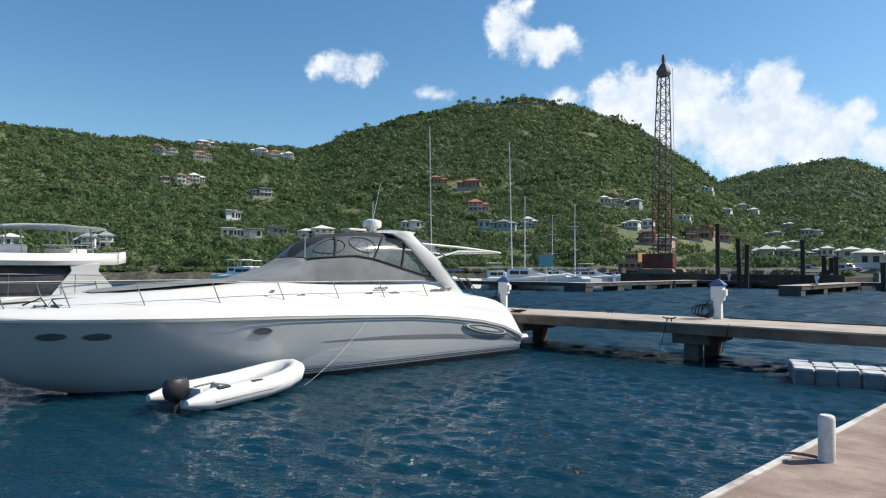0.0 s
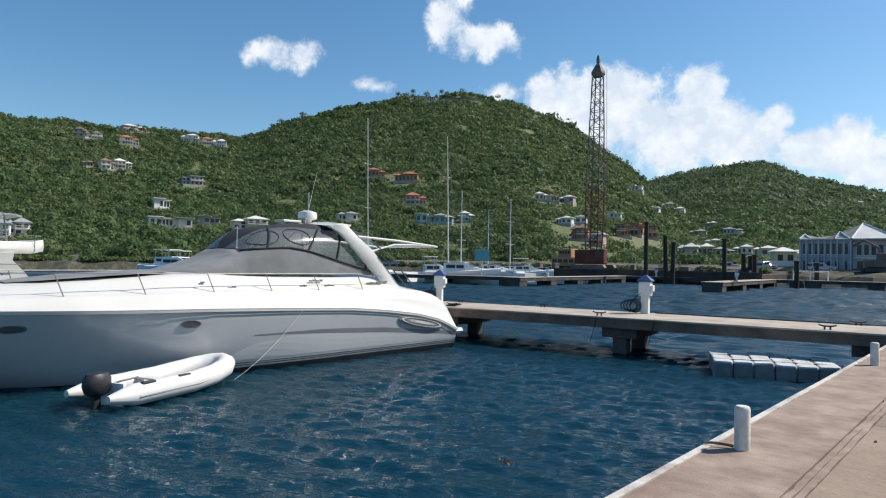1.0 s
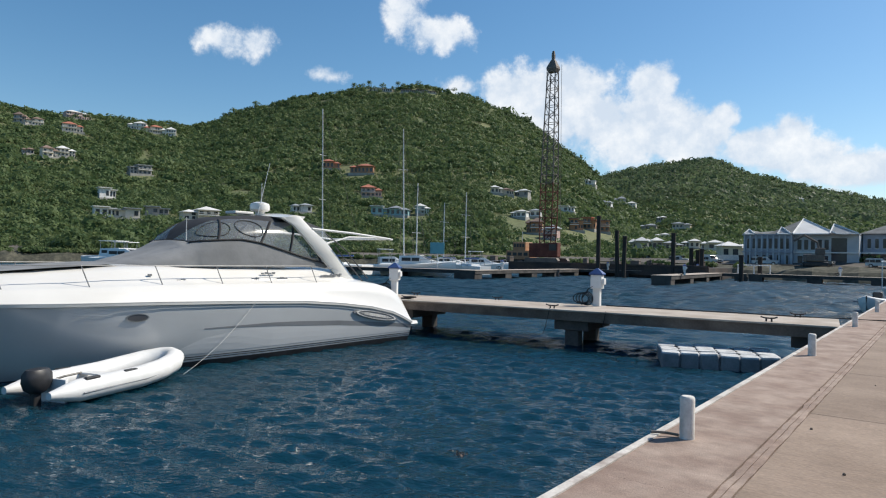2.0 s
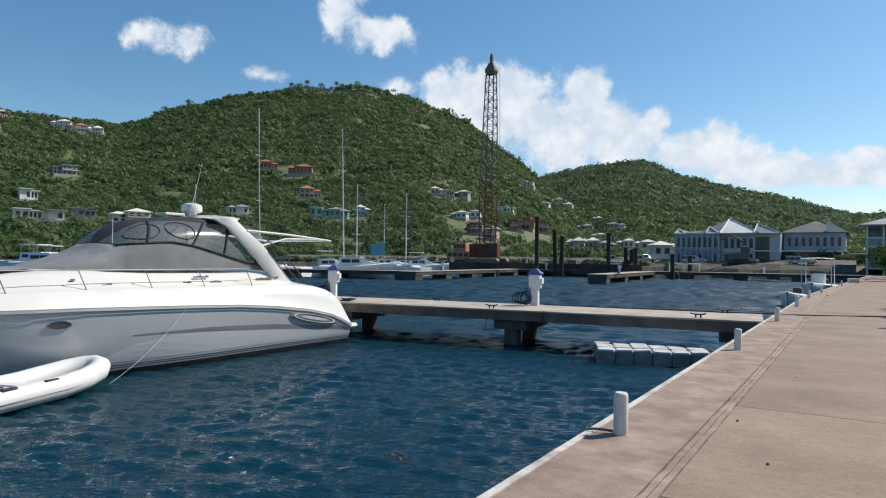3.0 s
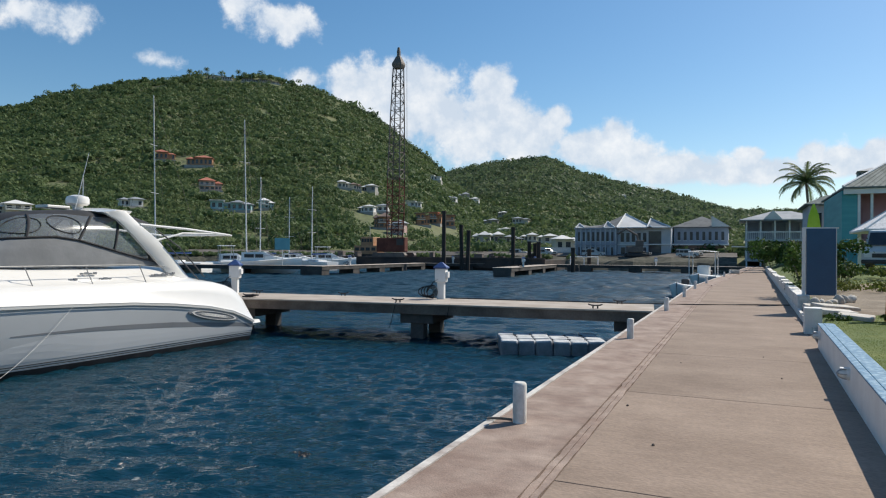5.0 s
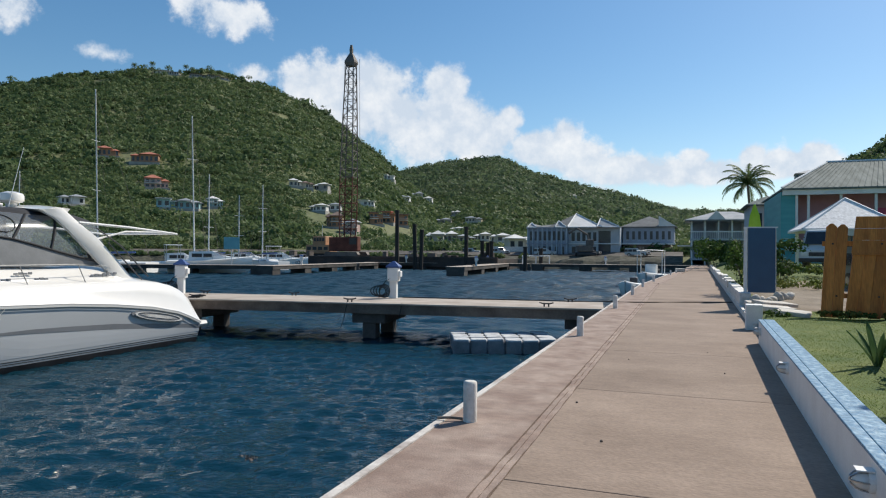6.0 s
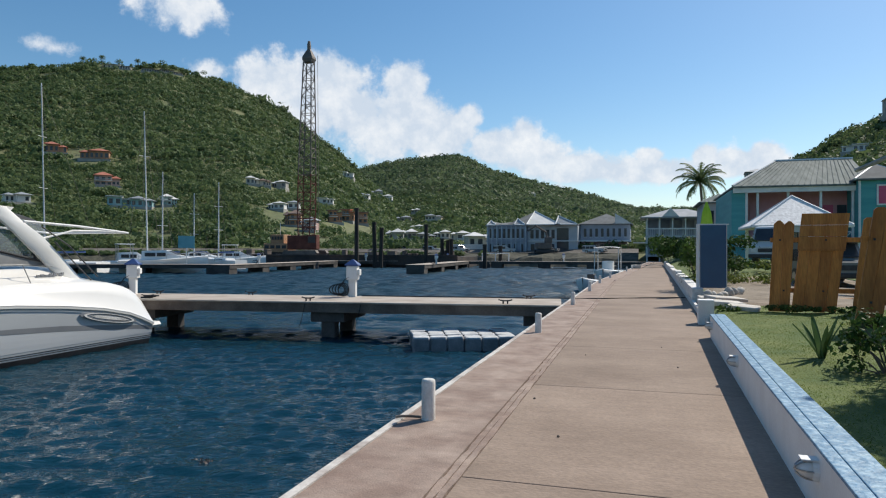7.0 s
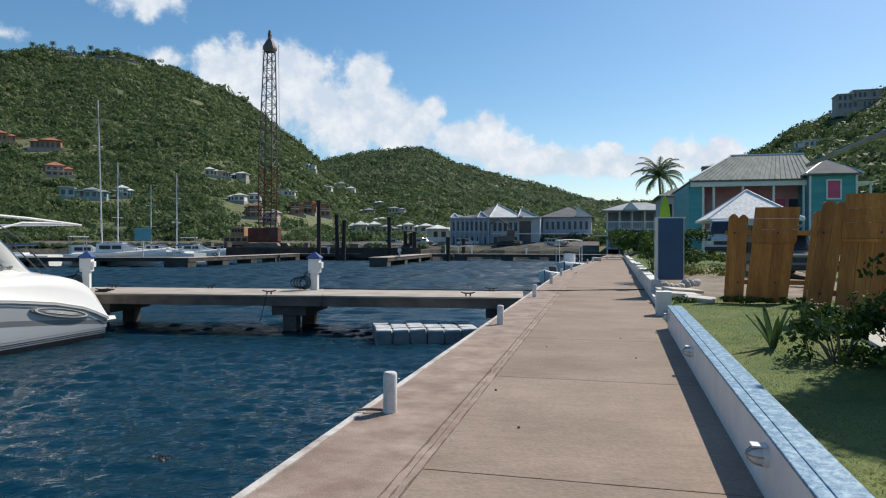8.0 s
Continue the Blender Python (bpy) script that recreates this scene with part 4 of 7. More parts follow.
# ---- second yacht, behind ----
def flybridge_yacht():
    t = thing("flybridge_yacht", pose(-28.0, 7.25, WATER), "white flybridge motor yacht moored behind", "yacht")
    bm = bmesh.new()
    rows = []
    for s in np.linspace(0, 17, 18):
        b = 2.3 * (1 - max(0, (s - 8) / 9.2) ** 2.2) ** 0.8
        kl = -0.5 + max(0, (s - 12) / 5) ** 1.5 * 1.8
        h = 1.7 + 0.35 * (s / 17) ** 2
        half = [(b * v ** (0.1 + 0.4 * s / 17), kl + (h - kl) * v) for v in (0.02, 0.2, 0.4, 0.6, 0.8, 1.0)] + [(b * 0.9, h + 0.12), (0, h + 0.16)]
        rows.append([(w, -s, z) for w, z in half] + [(-w, -s, z) for w, z in half[-2::-1]])
    loft(bm, rows, caps=False)
    bm.faces.new([v for v in bm.verts if abs(v.co.y) < 1e-6])
    smooth(part("hull", bm, M_GEL, t), 50)
    bm = bmesh.new()
    loft(bm, [[(w * k, -s, z) for k, z in ((-1, 1.75), (-0.97, z1 * 0.6 + 0.7), (-0.86, z1), (0.86, z1), (0.97, z1 * 0.6 + 0.7), (1, 1.75))] for s, w, z1 in ((0.6, 1.9, 3.0), (5.5, 1.9, 3.0), (8.5, 1.75, 2.9), (10.8, 1.3, 2.25), (12.2, 0.8, 1.95))], caps=False)
    smooth(part("cabin", bm, M_DARK, t, "dark cabin windows"))
    bm = bmesh.new()
    rows = [[(k * w, -s, z + dz) for k, dz in ((-1.0, 0), (-1.04, 0.16), (-0.98, 0.42), (0.98, 0.42), (1.04, 0.16), (1.0, 0))] for s, w, z in ((-0.9, 1.5, 3.02), (-0.4, 1.95, 2.93), (2.0, 2.05, 2.90), (5.0, 2.05, 2.90), (7.5, 1.85, 2.95), (8.8, 1.4, 3.05))]
    loft(bm, rows, close=True)
    fly = smooth(part("flybridge", bm, M_GEL, t), 50)
    for side in (1, -1):
        bm = bmesh.new()
        loft(bm, [[(side * 1.98, -s0, z), (side * 2.05, -s1, z), (side * 1.85, -s1, z), (side * 1.85, -s0, z)] for s0, s1, z in ((1.75, -0.55, 1.75), (1.4, -0.2, 2.25), (1.05, 0.2, 2.7), (1.1, 0.15, 2.95))], close=True)
        part("side_wing", bm, M_GEL, t)
    bm = bmesh.new()
    loft(bm, [[(k * w, -s, 4.25 + dz + 0.07 * math.sin(s)) for k, dz in ((-1, 0), (-1.02, 0.035), (-0.8, 0.08), (0.8, 0.08), (1.02, 0.035), (1, 0))] for s, w in ((-0.25, 1.3), (0.0, 1.6), (1.4, 1.65), (2.5, 1.5), (3.0, 1.1))], close=True)
    roof = part("hardtop", bm, M_GEL, t)
    for x in (-1.3, 1.3):
        for s in (0.15, 0.95, 2.4):
            bm = bmesh.new()
            rod(bm, (x, -s, 3.0), (x, -s - 0.15, 4.28), 0.03, n=6)
            part("hardtop_post", bm, M_STEEL, roof)
    bm = bmesh.new()
    box(bm, -0.9, 0.9, -3.2, -2.2, 3.25, 3.65, 0.08)
    part("fly_seat", bm, M_GEL, fly)
    bm = bmesh.new()
    box(bm, -1.6, -0.9, -1.2, 0.2, 3.25, 3.55, 0.06)
    part("fly_seat", bm, M_GEL, fly)
    bm = bmesh.new()
    for side in (1, -1):
        tube(bm, [(side * 1.9, 0.7, 3.55), (side * 1.95, -0.8, 3.62), (side * 1.95, -2.0, 3.6)], 0.02, 6)
        for s in (-0.5, 0.2, 0.9, 1.6):
            rod(bm, (side * 1.93, -s, 3.0), (side * 1.93, -s, 3.6), 0.014, n=5)
        tube(bm, [(side * 2.2, 0.0, 2.55)] + [(side * 2.25, -s, 2.6) for s in (3, 6, 9, 11)] + [(side * 1.2, -14, 2.75)], 0.02, 6)
        for s in (1, 3, 5, 7, 9, 11):
            rod(bm, (side * 2.22, -s, 1.85), (side * 2.25, -s, 2.6), 0.014, n=5)
    part("guard_rail", bm, M_RAIL, t)
    bm = bmesh.new()
    box(bm, -2.0, 2.0, 0.0, 1.1, 0.35, 0.5, 0.04)
    part("swim_platform", bm, M_GEL, t)


flybridge_yacht()


# ---- floating cube pontoon ----
def float_pontoon():
    t = thing("floating_pontoon", pose(-5.0, 19.1, WATER, 0, 0, 22), "low grey pontoon of plastic float cubes", "pontoon")
    bm = bmesh.new()
    box(bm, -1.4, 1.4, -0.9, 0.9, -0.2, 0.34, 0.03)
    part("core", bm, M_DARK, t)
    rng = random.Random(5)
    bm = bmesh.new()
    ring = ((1, 0.8), (0.8, 1), (-0.8, 1), (-1, 0.8), (-1, -0.8), (-0.8, -1), (0.8, -1), (1, -0.8))
    loft(bm, [[(x * w, y * w, z) for x, y in ring] for w, z in ((0.22, -0.12), (0.24, 0.0), (0.2485, 0.34), (0.232, 0.395), (0.19, 0.405))], close=True)
    me = bpy.data.meshes.new("float_cube")
    bm.to_mesh(me)
    bm.free()
    me.materials.append(M_SHADED_FLOAT)
    for i in range(6):
        for j in range(4):
            ob = new("float_cube", me)
            ob.parent = t
            ob.location = (-1.25 + 0.5 * i, -0.75 + 0.5 * j, rng.uniform(-0.02, 0.015))
            ob.rotation_euler = (rng.uniform(-0.04, 0.04), rng.uniform(-0.04, 0.04), 0)
    # pale pad on each cube, its colour standing for the sunlit top
    bm = bmesh.new()
    loft(bm, [[(x * w, y * w, z) for x, y in ring] for w, z in ((0.240, 0.372), (0.228, 0.409), (0.20, 0.416))], close=True)
    tread = bpy.data.meshes.new("tread")
    bm.to_mesh(tread)
    bm.free()
    tread.materials.append(M_SUNLIT_FLOAT)
    for cube in [c for c in t.children if c.name.startswith("float_cube")]:
        pad = new("tread", tread)
        pad.parent = cube
        tagged(pad, "pale top pad with sunlight in its colour")
    # joining lugs where four cubes meet
    for i in range(5):
        for j in range(3):
            bm = bmesh.new()
            rod(bm, (-1.0 + 0.5 * i, -0.5 + 0.5 * j, 0.32), (-1.0 + 0.5 * i, -0.5 + 0.5 * j, 0.412), 0.075, 0.06, n=8)
            part("lug", bm, M_DARK, t)


float_pontoon()


# ---- dock fittings ----
DOCK = pose(QX, 20.4, 0.0, 0, 0, 7.0)


def power_pedestal(m):
    t = thing("power_pedestal", m, "white dock power pedestal with blue cap", "power pedestal", "dock pedestals")
    bm = bmesh.new()
    box(bm, -0.13, 0.13, -0.11, 0.11, 0.0, 0.62, 0.015)
    part("post", bm, M_WHITE, t)
    bm = bmesh.new()
    box(bm, -0.2, 0.2, -0.17, 0.17, 0.62, 1.12, 0.02)
    part("socket_box", bm, M_WHITE, t)
    bm = bmesh.new()
    loft(bm, [[(x * w, y * w * 0.85, z) for x, y in ((-1, -1), (1, -1), (1, 1), (-1, 1))] for w, z in ((0.24, 1.12), (0.25, 1.17), (0.03, 1.36))], close=True)
    part("cap", bm, M_NAVY, t, "blue pointed cap")
    bm = bmesh.new()
    box(bm, 0.2, 0.29, -0.12, 0.12, 0.78, 1.0, 0.02)
    part("socket_cover", bm, M_WHITE, t)
    bm = bmesh.new()
    for k in range(4):
        tube(bm, [(-0.30 - 0.07 * k + (0.20 + 0.03 * k) * math.cos(a), -0.16 - 0.03 * k, 0.27 + (0.24 - 0.02 * k) * math.sin(a)) for a in np.linspace(0, 2 * math.pi, 18)], 0.018, 6)
    tube(bm, [(-0.05, -0.15, 0.75), (-0.25, -0.2, 0.62), (-0.5, -0.2, 0.25)], 0.018, 6)
    part("hose_coil", bm, M_BLACK, t, "coiled black hoses")
    return t


p1 = power_pedestal(DOCK @ pose(-7.45, 2.5, 0))
copy_thing(p1, DOCK @ pose(-16.05, 2.2, 0, 0, 0, 15))


def cleat(m):
    t = thing("dock_cleat", m, "dark iron mooring cleat on the dock", "cleat", "dock cleats")
    bm = bmesh.new()
    for x in (-0.07, 0.07):
        rod(bm, (x, 0, 0), (x, 0, 0.09), 0.025, n=8)
    tube(bm, [(-0.22, 0, 0.13), (-0.12, 0, 0.10), (0, 0, 0.095), (0.12, 0, 0.10), (0.22, 0, 0.13)], 0.022, 8)
    smooth(part("horn", bm, M_DARK, t))
    return t


c1 = cleat(DOCK @ pose(-1.75, 0.35, 0))
for x, y in ((-8.3, 0.3), (-14.2, 0.35), (-1.1, 2.65), (-8.0, 2.7), (-11.5, 2.7), (-15.3, 2.7)):
    copy_thing(c1, DOCK @ pose(x, y, 0, 0, 0, 4))
bm = bmesh.new()
for k in range(3):
    tube(bm, [(-14.3 + 0.12 * k + 0.2 * math.cos(a), 0.45 + 0.13 * math.sin(a), 0.03 + 0.03 * k) for a in np.linspace(0, 2 * math.pi, 14)], 0.025, 6)
o = part("rope_heap", bm, M_BLACK)
o.matrix_world = DOCK
tagged(o, "dark heap of mooring rope on the dock", "rope")
for x0, x1 in ((-9.0, -8.3), (-6.6, -6.4)):
    o = rope("hanging_hose", DOCK @ Vector((x1, 0.05, 0.02)), DOCK @ Vector((x1 - 0.2, -0.02, -0.85)), 0.1, 0.012, M_BLACK, "thin dark hose hanging off the dock")


bm = bmesh.new()
run = [DOCK @ Vector((u, 2.80 + 0.03 * math.sin(u * 1.7), 0.02)) for u in np.arange(-7.2, -0.3, 0.7)]
run += [Vector(p) for p in ((-2.2, 23.38, 0.022), (-1.5, 23.5, 0.02), (-0.9, 23.75, 0.02), (0.1, 24.3, 0.02), (0.9, 24.65, 0.02), (1.72, 25.0, 0.02))]
tube(bm, run, 0.02, 6)
tagged(smooth(part("water_hose", bm, M_BLACK)), "dark hose lying along the dock and across the walkway", "hose")


# ---- far docks ----
def dock_between(x0, y0, x1, y1, width, label, step=8.0):
    length = math.hypot(x1 - x0, y1 - y0)
    turn = math.degrees(math.atan2(y0 - y1, x0 - x1))
    n = max(2, int(length / step) + 1)
    return dock_finger(pose(x0, y0, 0, 0, 0, turn), length, width, label, [-0.8 - (length - 1.8) * k / (n - 1) for k in range(n)], 0.5, True)


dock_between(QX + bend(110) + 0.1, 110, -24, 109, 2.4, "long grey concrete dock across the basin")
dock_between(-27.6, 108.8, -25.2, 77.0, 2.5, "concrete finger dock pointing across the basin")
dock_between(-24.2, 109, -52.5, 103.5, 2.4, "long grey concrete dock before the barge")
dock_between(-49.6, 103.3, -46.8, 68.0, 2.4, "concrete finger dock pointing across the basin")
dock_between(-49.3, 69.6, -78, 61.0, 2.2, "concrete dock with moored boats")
for x, y in ((-47.9, 76), (-44.5, 103.5), (-31, 107), (-25.3, 82), (-12, 111)):
    copy_thing(p1, pose(x, y, 0, 0, 0, 20))

# ---- crane barge ----
M_RUST = mat("rusty_red_paint", (0.09, 0.025, 0.016), (0.16, 0.05, 0.032), scale=0.8, rough=0.8, fine=0.2, bump_scale=6)
M_IRON = mat("dark_steel_lattice", (0.12, 0.10, 0.087), (0.19, 0.155, 0.13), scale=0.7, rough=0.7, fine=0.2, bump_scale=5)
M_BARGE = mat("barge_steel", (0.03, 0.028, 0.03), (0.075, 0.055, 0.045), scale=0.4, rough=0.8, fine=0.2, bump_scale=4)
M_ORANGE = mat("faded_orange_paint", (0.38, 0.19, 0.09), (0.48, 0.28, 0.16), scale=0.8, rough=0.7)


def crane_barge():
    t = thing("barge", pose(-55, 113, WATER), "long dark steel work barge", "barge")
    bm = bmesh.new()
    loft(bm, [[(x, y, z) for y, z in ((-7, 1.9), (-7, 0.5), (-6, -0.6), (6, -0.6), (7, 0.5), (7, 1.9))] for x in (-21, -19, 24, 26)], close=True)
    part("hull", bm, M_BARGE, t)
    bm = bmesh.new()
    box(bm, -21, 26, -7.1, -6.9, 1.9, 2.25, 0.03)
    part("bulwark", bm, M_BARGE, t)
    rng = random.Random(8)
    for k in range(16):
        x, w, h = rng.uniform(-20, 24), rng.uniform(0.6, 2.6), rng.uniform(0.4, 1.3)
        if -10 < x < 0:
            continue
        c = thing("deck_crate", pose(x - 55, 113 + rng.uniform(-5.5, 4), WATER + 1.9, 0, 0, rng.uniform(-20, 20)), "dark steel box lying on the barge deck", "crate", "deck cargo")
        bm = bmesh.new()
        box(bm, -w / 2, w / 2, -0.6, 0.6, 0, h, 0.05)
        box(bm, -w / 2 - 0.04, w / 2 + 0.04, -0.64, 0.64, h - 0.12, h - 0.04)
        part("body", bm, M_IRON if k % 3 else M_BARGE, c)


crane_barge()


def crawler_crane():
    t = thing("crawler_crane", pose(-60.5, 112, WATER + 1.9), "red and dark lattice-boom crane on the barge", "crane")
    for y in (-2.0, 2.0):
        bm = bmesh.new()
        loft(bm, [[(x * 3.6, y - 0.5, 0.6 + z) for x, z in ((-1, 0), (-0.9, 0.5), (0.9, 0.5), (1, 0), (0.9, -0.6), (-0.9, -0.6))], [(x * 3.6, y + 0.5, 0.6 + z) for x, z in ((-1, 0), (-0.9, 0.5), (0.9, 0.5), (1, 0), (0.9, -0.6), (-0.9, -0.6))]], close=True)
        part("track", bm, M_IRON, t)
    bm = bmesh.new()
    box(bm, -3.0, 2.0, -1.8, 1.8, 1.2, 3.9, 0.15)
    body = part("body", bm, M_RUST, t, "rusty red engine house")
    bm = bmesh.new()
    box(bm, 1.2, 3.2, -2.0, -0.6, 1.3, 4.0, 0.12)
    cab = part("cab", bm, M_RUST, t)
    bm = bmesh.new()
    box(bm, 1.5, 3.0, -2.03, -1.99, 2.5, 3.7)
    part("cab_window", bm, M_DARK, cab)

    def half(z):
        return lerp_table(z, [(1.5, 1.1), (8, 1.32), (15, 1.32), (27, 1.08), (37.3, 0.78)])

    lean = 0.6 / 40
    zs = np.linspace(2.2, 36.8, 22)
    for sx_, sy_ in ((-1, -1), (1, -1), (1, 1), (-1, 1)):
        for z0, z1, m, label in ((2.2, 15.5, M_RUST, "rusty red lower boom"), (15.5, 36.8, M_IRON, "")):
            bm = bmesh.new()
            pts = [z0] + [z for z in zs if z0 < z < z1] + [z1]
            tube(bm, [(sx_ * half(z) + lean * z, sy_ * half(z) * 0.8, z) for z in pts], 0.12, 5)
            part("boom_chord", bm, m, t, label)
    for i, (a, b) in enumerate(zip(zs, zs[1:])):
        ca, cb = [[(sx_ * half(z) + lean * z, sy_ * half(z) * 0.8, z) for sx_, sy_ in ((-1, -1), (1, -1), (1, 1), (-1, 1))] for z in (a, b)]
        for k in range(4):
            j = (k + 1) % 4
            for p, q in ((ca[k], ca[j]), (ca[k], cb[j]) if (i + k) % 2 else (ca[j], cb[k])):
                bm = bmesh.new()
                rod(bm, p, q, 0.058, n=4)
                part("boom_bracing", bm, M_RUST if b < 15.8 else M_IRON, t)
    bm = bmesh.new()
    loft(bm, [[(x * w + 0.58, y * w * 0.8, z) for x, y in ((-1, -1), (1, -1), (1, 1), (-1, 1))] for w, z in ((0.80, 36.7), (1.05, 37.3), (1.0, 37.7), (0.5, 38.8), (0.27, 39.2), (0.30, 40.0), (0.17, 40.8))], close=True)
    part("boom_head", bm, M_IRON, t)
    bm = bmesh.new()
    for x in (-1.3, 1.9):
        rod(bm, (x + 0.3, 0.3, 38), (x * 1.3, 0.5, 4.2), 0.035, n=4)
    part("hoist_cable", bm, M_IRON, t)


crawler_crane()
M_PILE = mat("dark_timber_pile", (0.025, 0.022, 0.02), (0.06, 0.048, 0.04), scale=1.2, rough=0.9, fine=0.2, stretch=(4, 4, 0.4))


def mooring_pile(x, y, top, lean=0.0):
    t = thing("mooring_pile", pose(x, y, -4, 0, lean, 0), "tall dark round mooring pile in the basin", "pile", "mooring piles")
    bm = bmesh.new()
    rod(bm, (0, 0, 0), (0, 0, top + 4), 0.36, 0.33, 12)
    smooth(part("shaft", bm, M_PILE, t))
    bm = bmesh.new()
    rod(bm, (0, 0, top + 3.75), (0, 0, top + 4.02), 0.40, 0.38, 12)
    part("collar", bm, M_PILE, t)


for x, y, top, ln in ((-44.9, 100.5, 8.8, 0), (-42.3, 102.3, 6.5, -1.2), (-41.6, 102.8, 5.6, 1.6), (-34.6, 106.2, 6.2, 0), (-33.2, 111, 3.9, 0), (-32.3, 111.5, 3.6, 0), (-31.5, 111, 3.8, 0), (-24.4, 106.3, 2.8, 0), (-22.9, 111.8, 2.6, 0)):
    mooring_pile(x, y, top, ln)


def tug():
    t = thing("work_tug", pose(-74.5, 127, WATER), "faded orange work tug with wheelhouse", "tug")
    bm = bmesh.new()
    loft(bm, [[(x, w * k, z) for k, z in ((-1, 2.6), (-0.8, -0.4), (0.8, -0.4), (1, 2.6))] for x, w in ((-6, 1.8), (-3, 2.4), (3, 2.3), (6.5, 0.5))], close=True)
    part("hull", bm, M_BARGE, t)
    for x0, x1, z0, z1 in ((-3.5, 2.5, 2.6, 4.5), (-1.8, 1.4, 4.5, 6.4)):
        bm = bmesh.new()
        box(bm, x0, x1, -1.6, 1.6, z0, z1, 0.1)
        house = part("wheelhouse", bm, M_ORANGE, t)
        for k in range(4):
            bm = bmesh.new()
            xa = x0 + 0.3 + k * (x1 - x0 - 0.4) / 4
            box(bm, xa, xa + (x1 - x0) / 6, -1.63, -1.58, z1 - 1.1, z1 - 0.4)
            part("window", bm, M_DARK, house)
    bm = bmesh.new()
    rod(bm, (-0.3, 0, 6.4), (-0.3, 0, 9), 0.06, n=6)
    part("mast", bm, M_WHITE, t)


tug()

# ---- moored boats ----
M_BOATWHITE = mat("boat_white", (0.80, 0.80, 0.78), (0.87, 0.87, 0.85), scale=0.7, rough=0.35, coat=0.3)
M_TEALSIGN = mat("teal_sign", (0.18, 0.42, 0.45), (0.24, 0.50, 0.52), scale=1, rough=0.5)


def small_hull(bm, length, beam, free):
    rows = []
    for k in np.linspace(0, 1, 10):
        b = beam / 2 * (1 - max(0, (k - 0.45) / 0.56) ** 2.3)
        kl = -0.3 + 0.9 * max(0, (k - 0.75) / 0.25) ** 1.5
        h = free * (1 + 0.35 * k * k)
        half = [(b * v ** (0.15 + 0.4 * k), kl + (h - kl) * v) for v in (0.03, 0.3, 0.6, 1)] + [(b * 0.85, h + 0.08), (0, h + 0.14)]
        rows.append([(w, length * (k - 0.5), z) for w, z in half] + [(-w, length * (k - 0.5), z) for w, z in half[-2::-1]])
    loft(bm, rows, caps=False)
    low = -length / 2 + 1e-4
    bm.faces.new([v for v in bm.verts if v.co.y < low])
    return bm


def sailboat(x, y, turn, length, mast, lean=0.0):
    t = thing("sailboat", pose(x, y, WATER, 0, 0, turn), "white sailing yacht with tall bare mast, moored", "sailboat", "moored sailboats")
    bm = bmesh.new()
    small_hull(bm, length, length * 0.27, 1.35)
    smooth(part("hull", bm, M_BOATWHITE, t), 50)
    bm = bmesh.new()
    loft(bm, [[(w * k, l, z) for k, z in ((-1, 1.15), (-0.8, h), (0.8, h), (1, 1.15))] for l, w, h in ((-length * 0.22, 1.1, 1.7), (0, 1.2, 1.75), (length * 0.2, 0.8, 1.5))], close=True)
    cabin = part("cabin", bm, M_BOATWHITE, t)
    for s in (-1, 1):
        bm = bmesh.new()
        box(bm, s * 1.04 - 0.03, s * 1.04 + 0.03, -length * 0.15, length * 0.05, 1.4, 1.58)
        part("cabin_window", bm, M_DARK, cabin)
    bm = bmesh.new()
    rod(bm, (0, length * 0.08, 1.5), (lean, length * 0.08, mast - WATER), 0.11, 0.07, 8)
    m = part("mast", bm, M_WHITE, t)
    bm = bmesh.new()
    rod(bm, (0, length * 0.07, 2.6), (0, -length * 0.32, 2.7), 0.14, 0.12, 8)
    part("boom", bm, M_NAVY, m, "boom with blue sail cover")
    bm = bmesh.new()
    top = (lean, length * 0.08, mast - WATER - 0.2)
    for p in ((0, length * 0.49, 1.5), (0, -length * 0.49, 1.3), (1.4, 0, 1.2), (-1.4, 0, 1.2)):
        rod(bm, top, p, 0.018, n=4)
    part("rigging", bm, M_IRON, m)
    for z in (0.45, 0.72):
        zz = (mast - WATER) * z
        bm = bmesh.new()
        rod(bm, (-0.9 + lean * z, length * 0.08, zz), (0.9 + lean * z, length * 0.08, zz), 0.03, n=5)
        part("spreader", bm, M_WHITE, m)


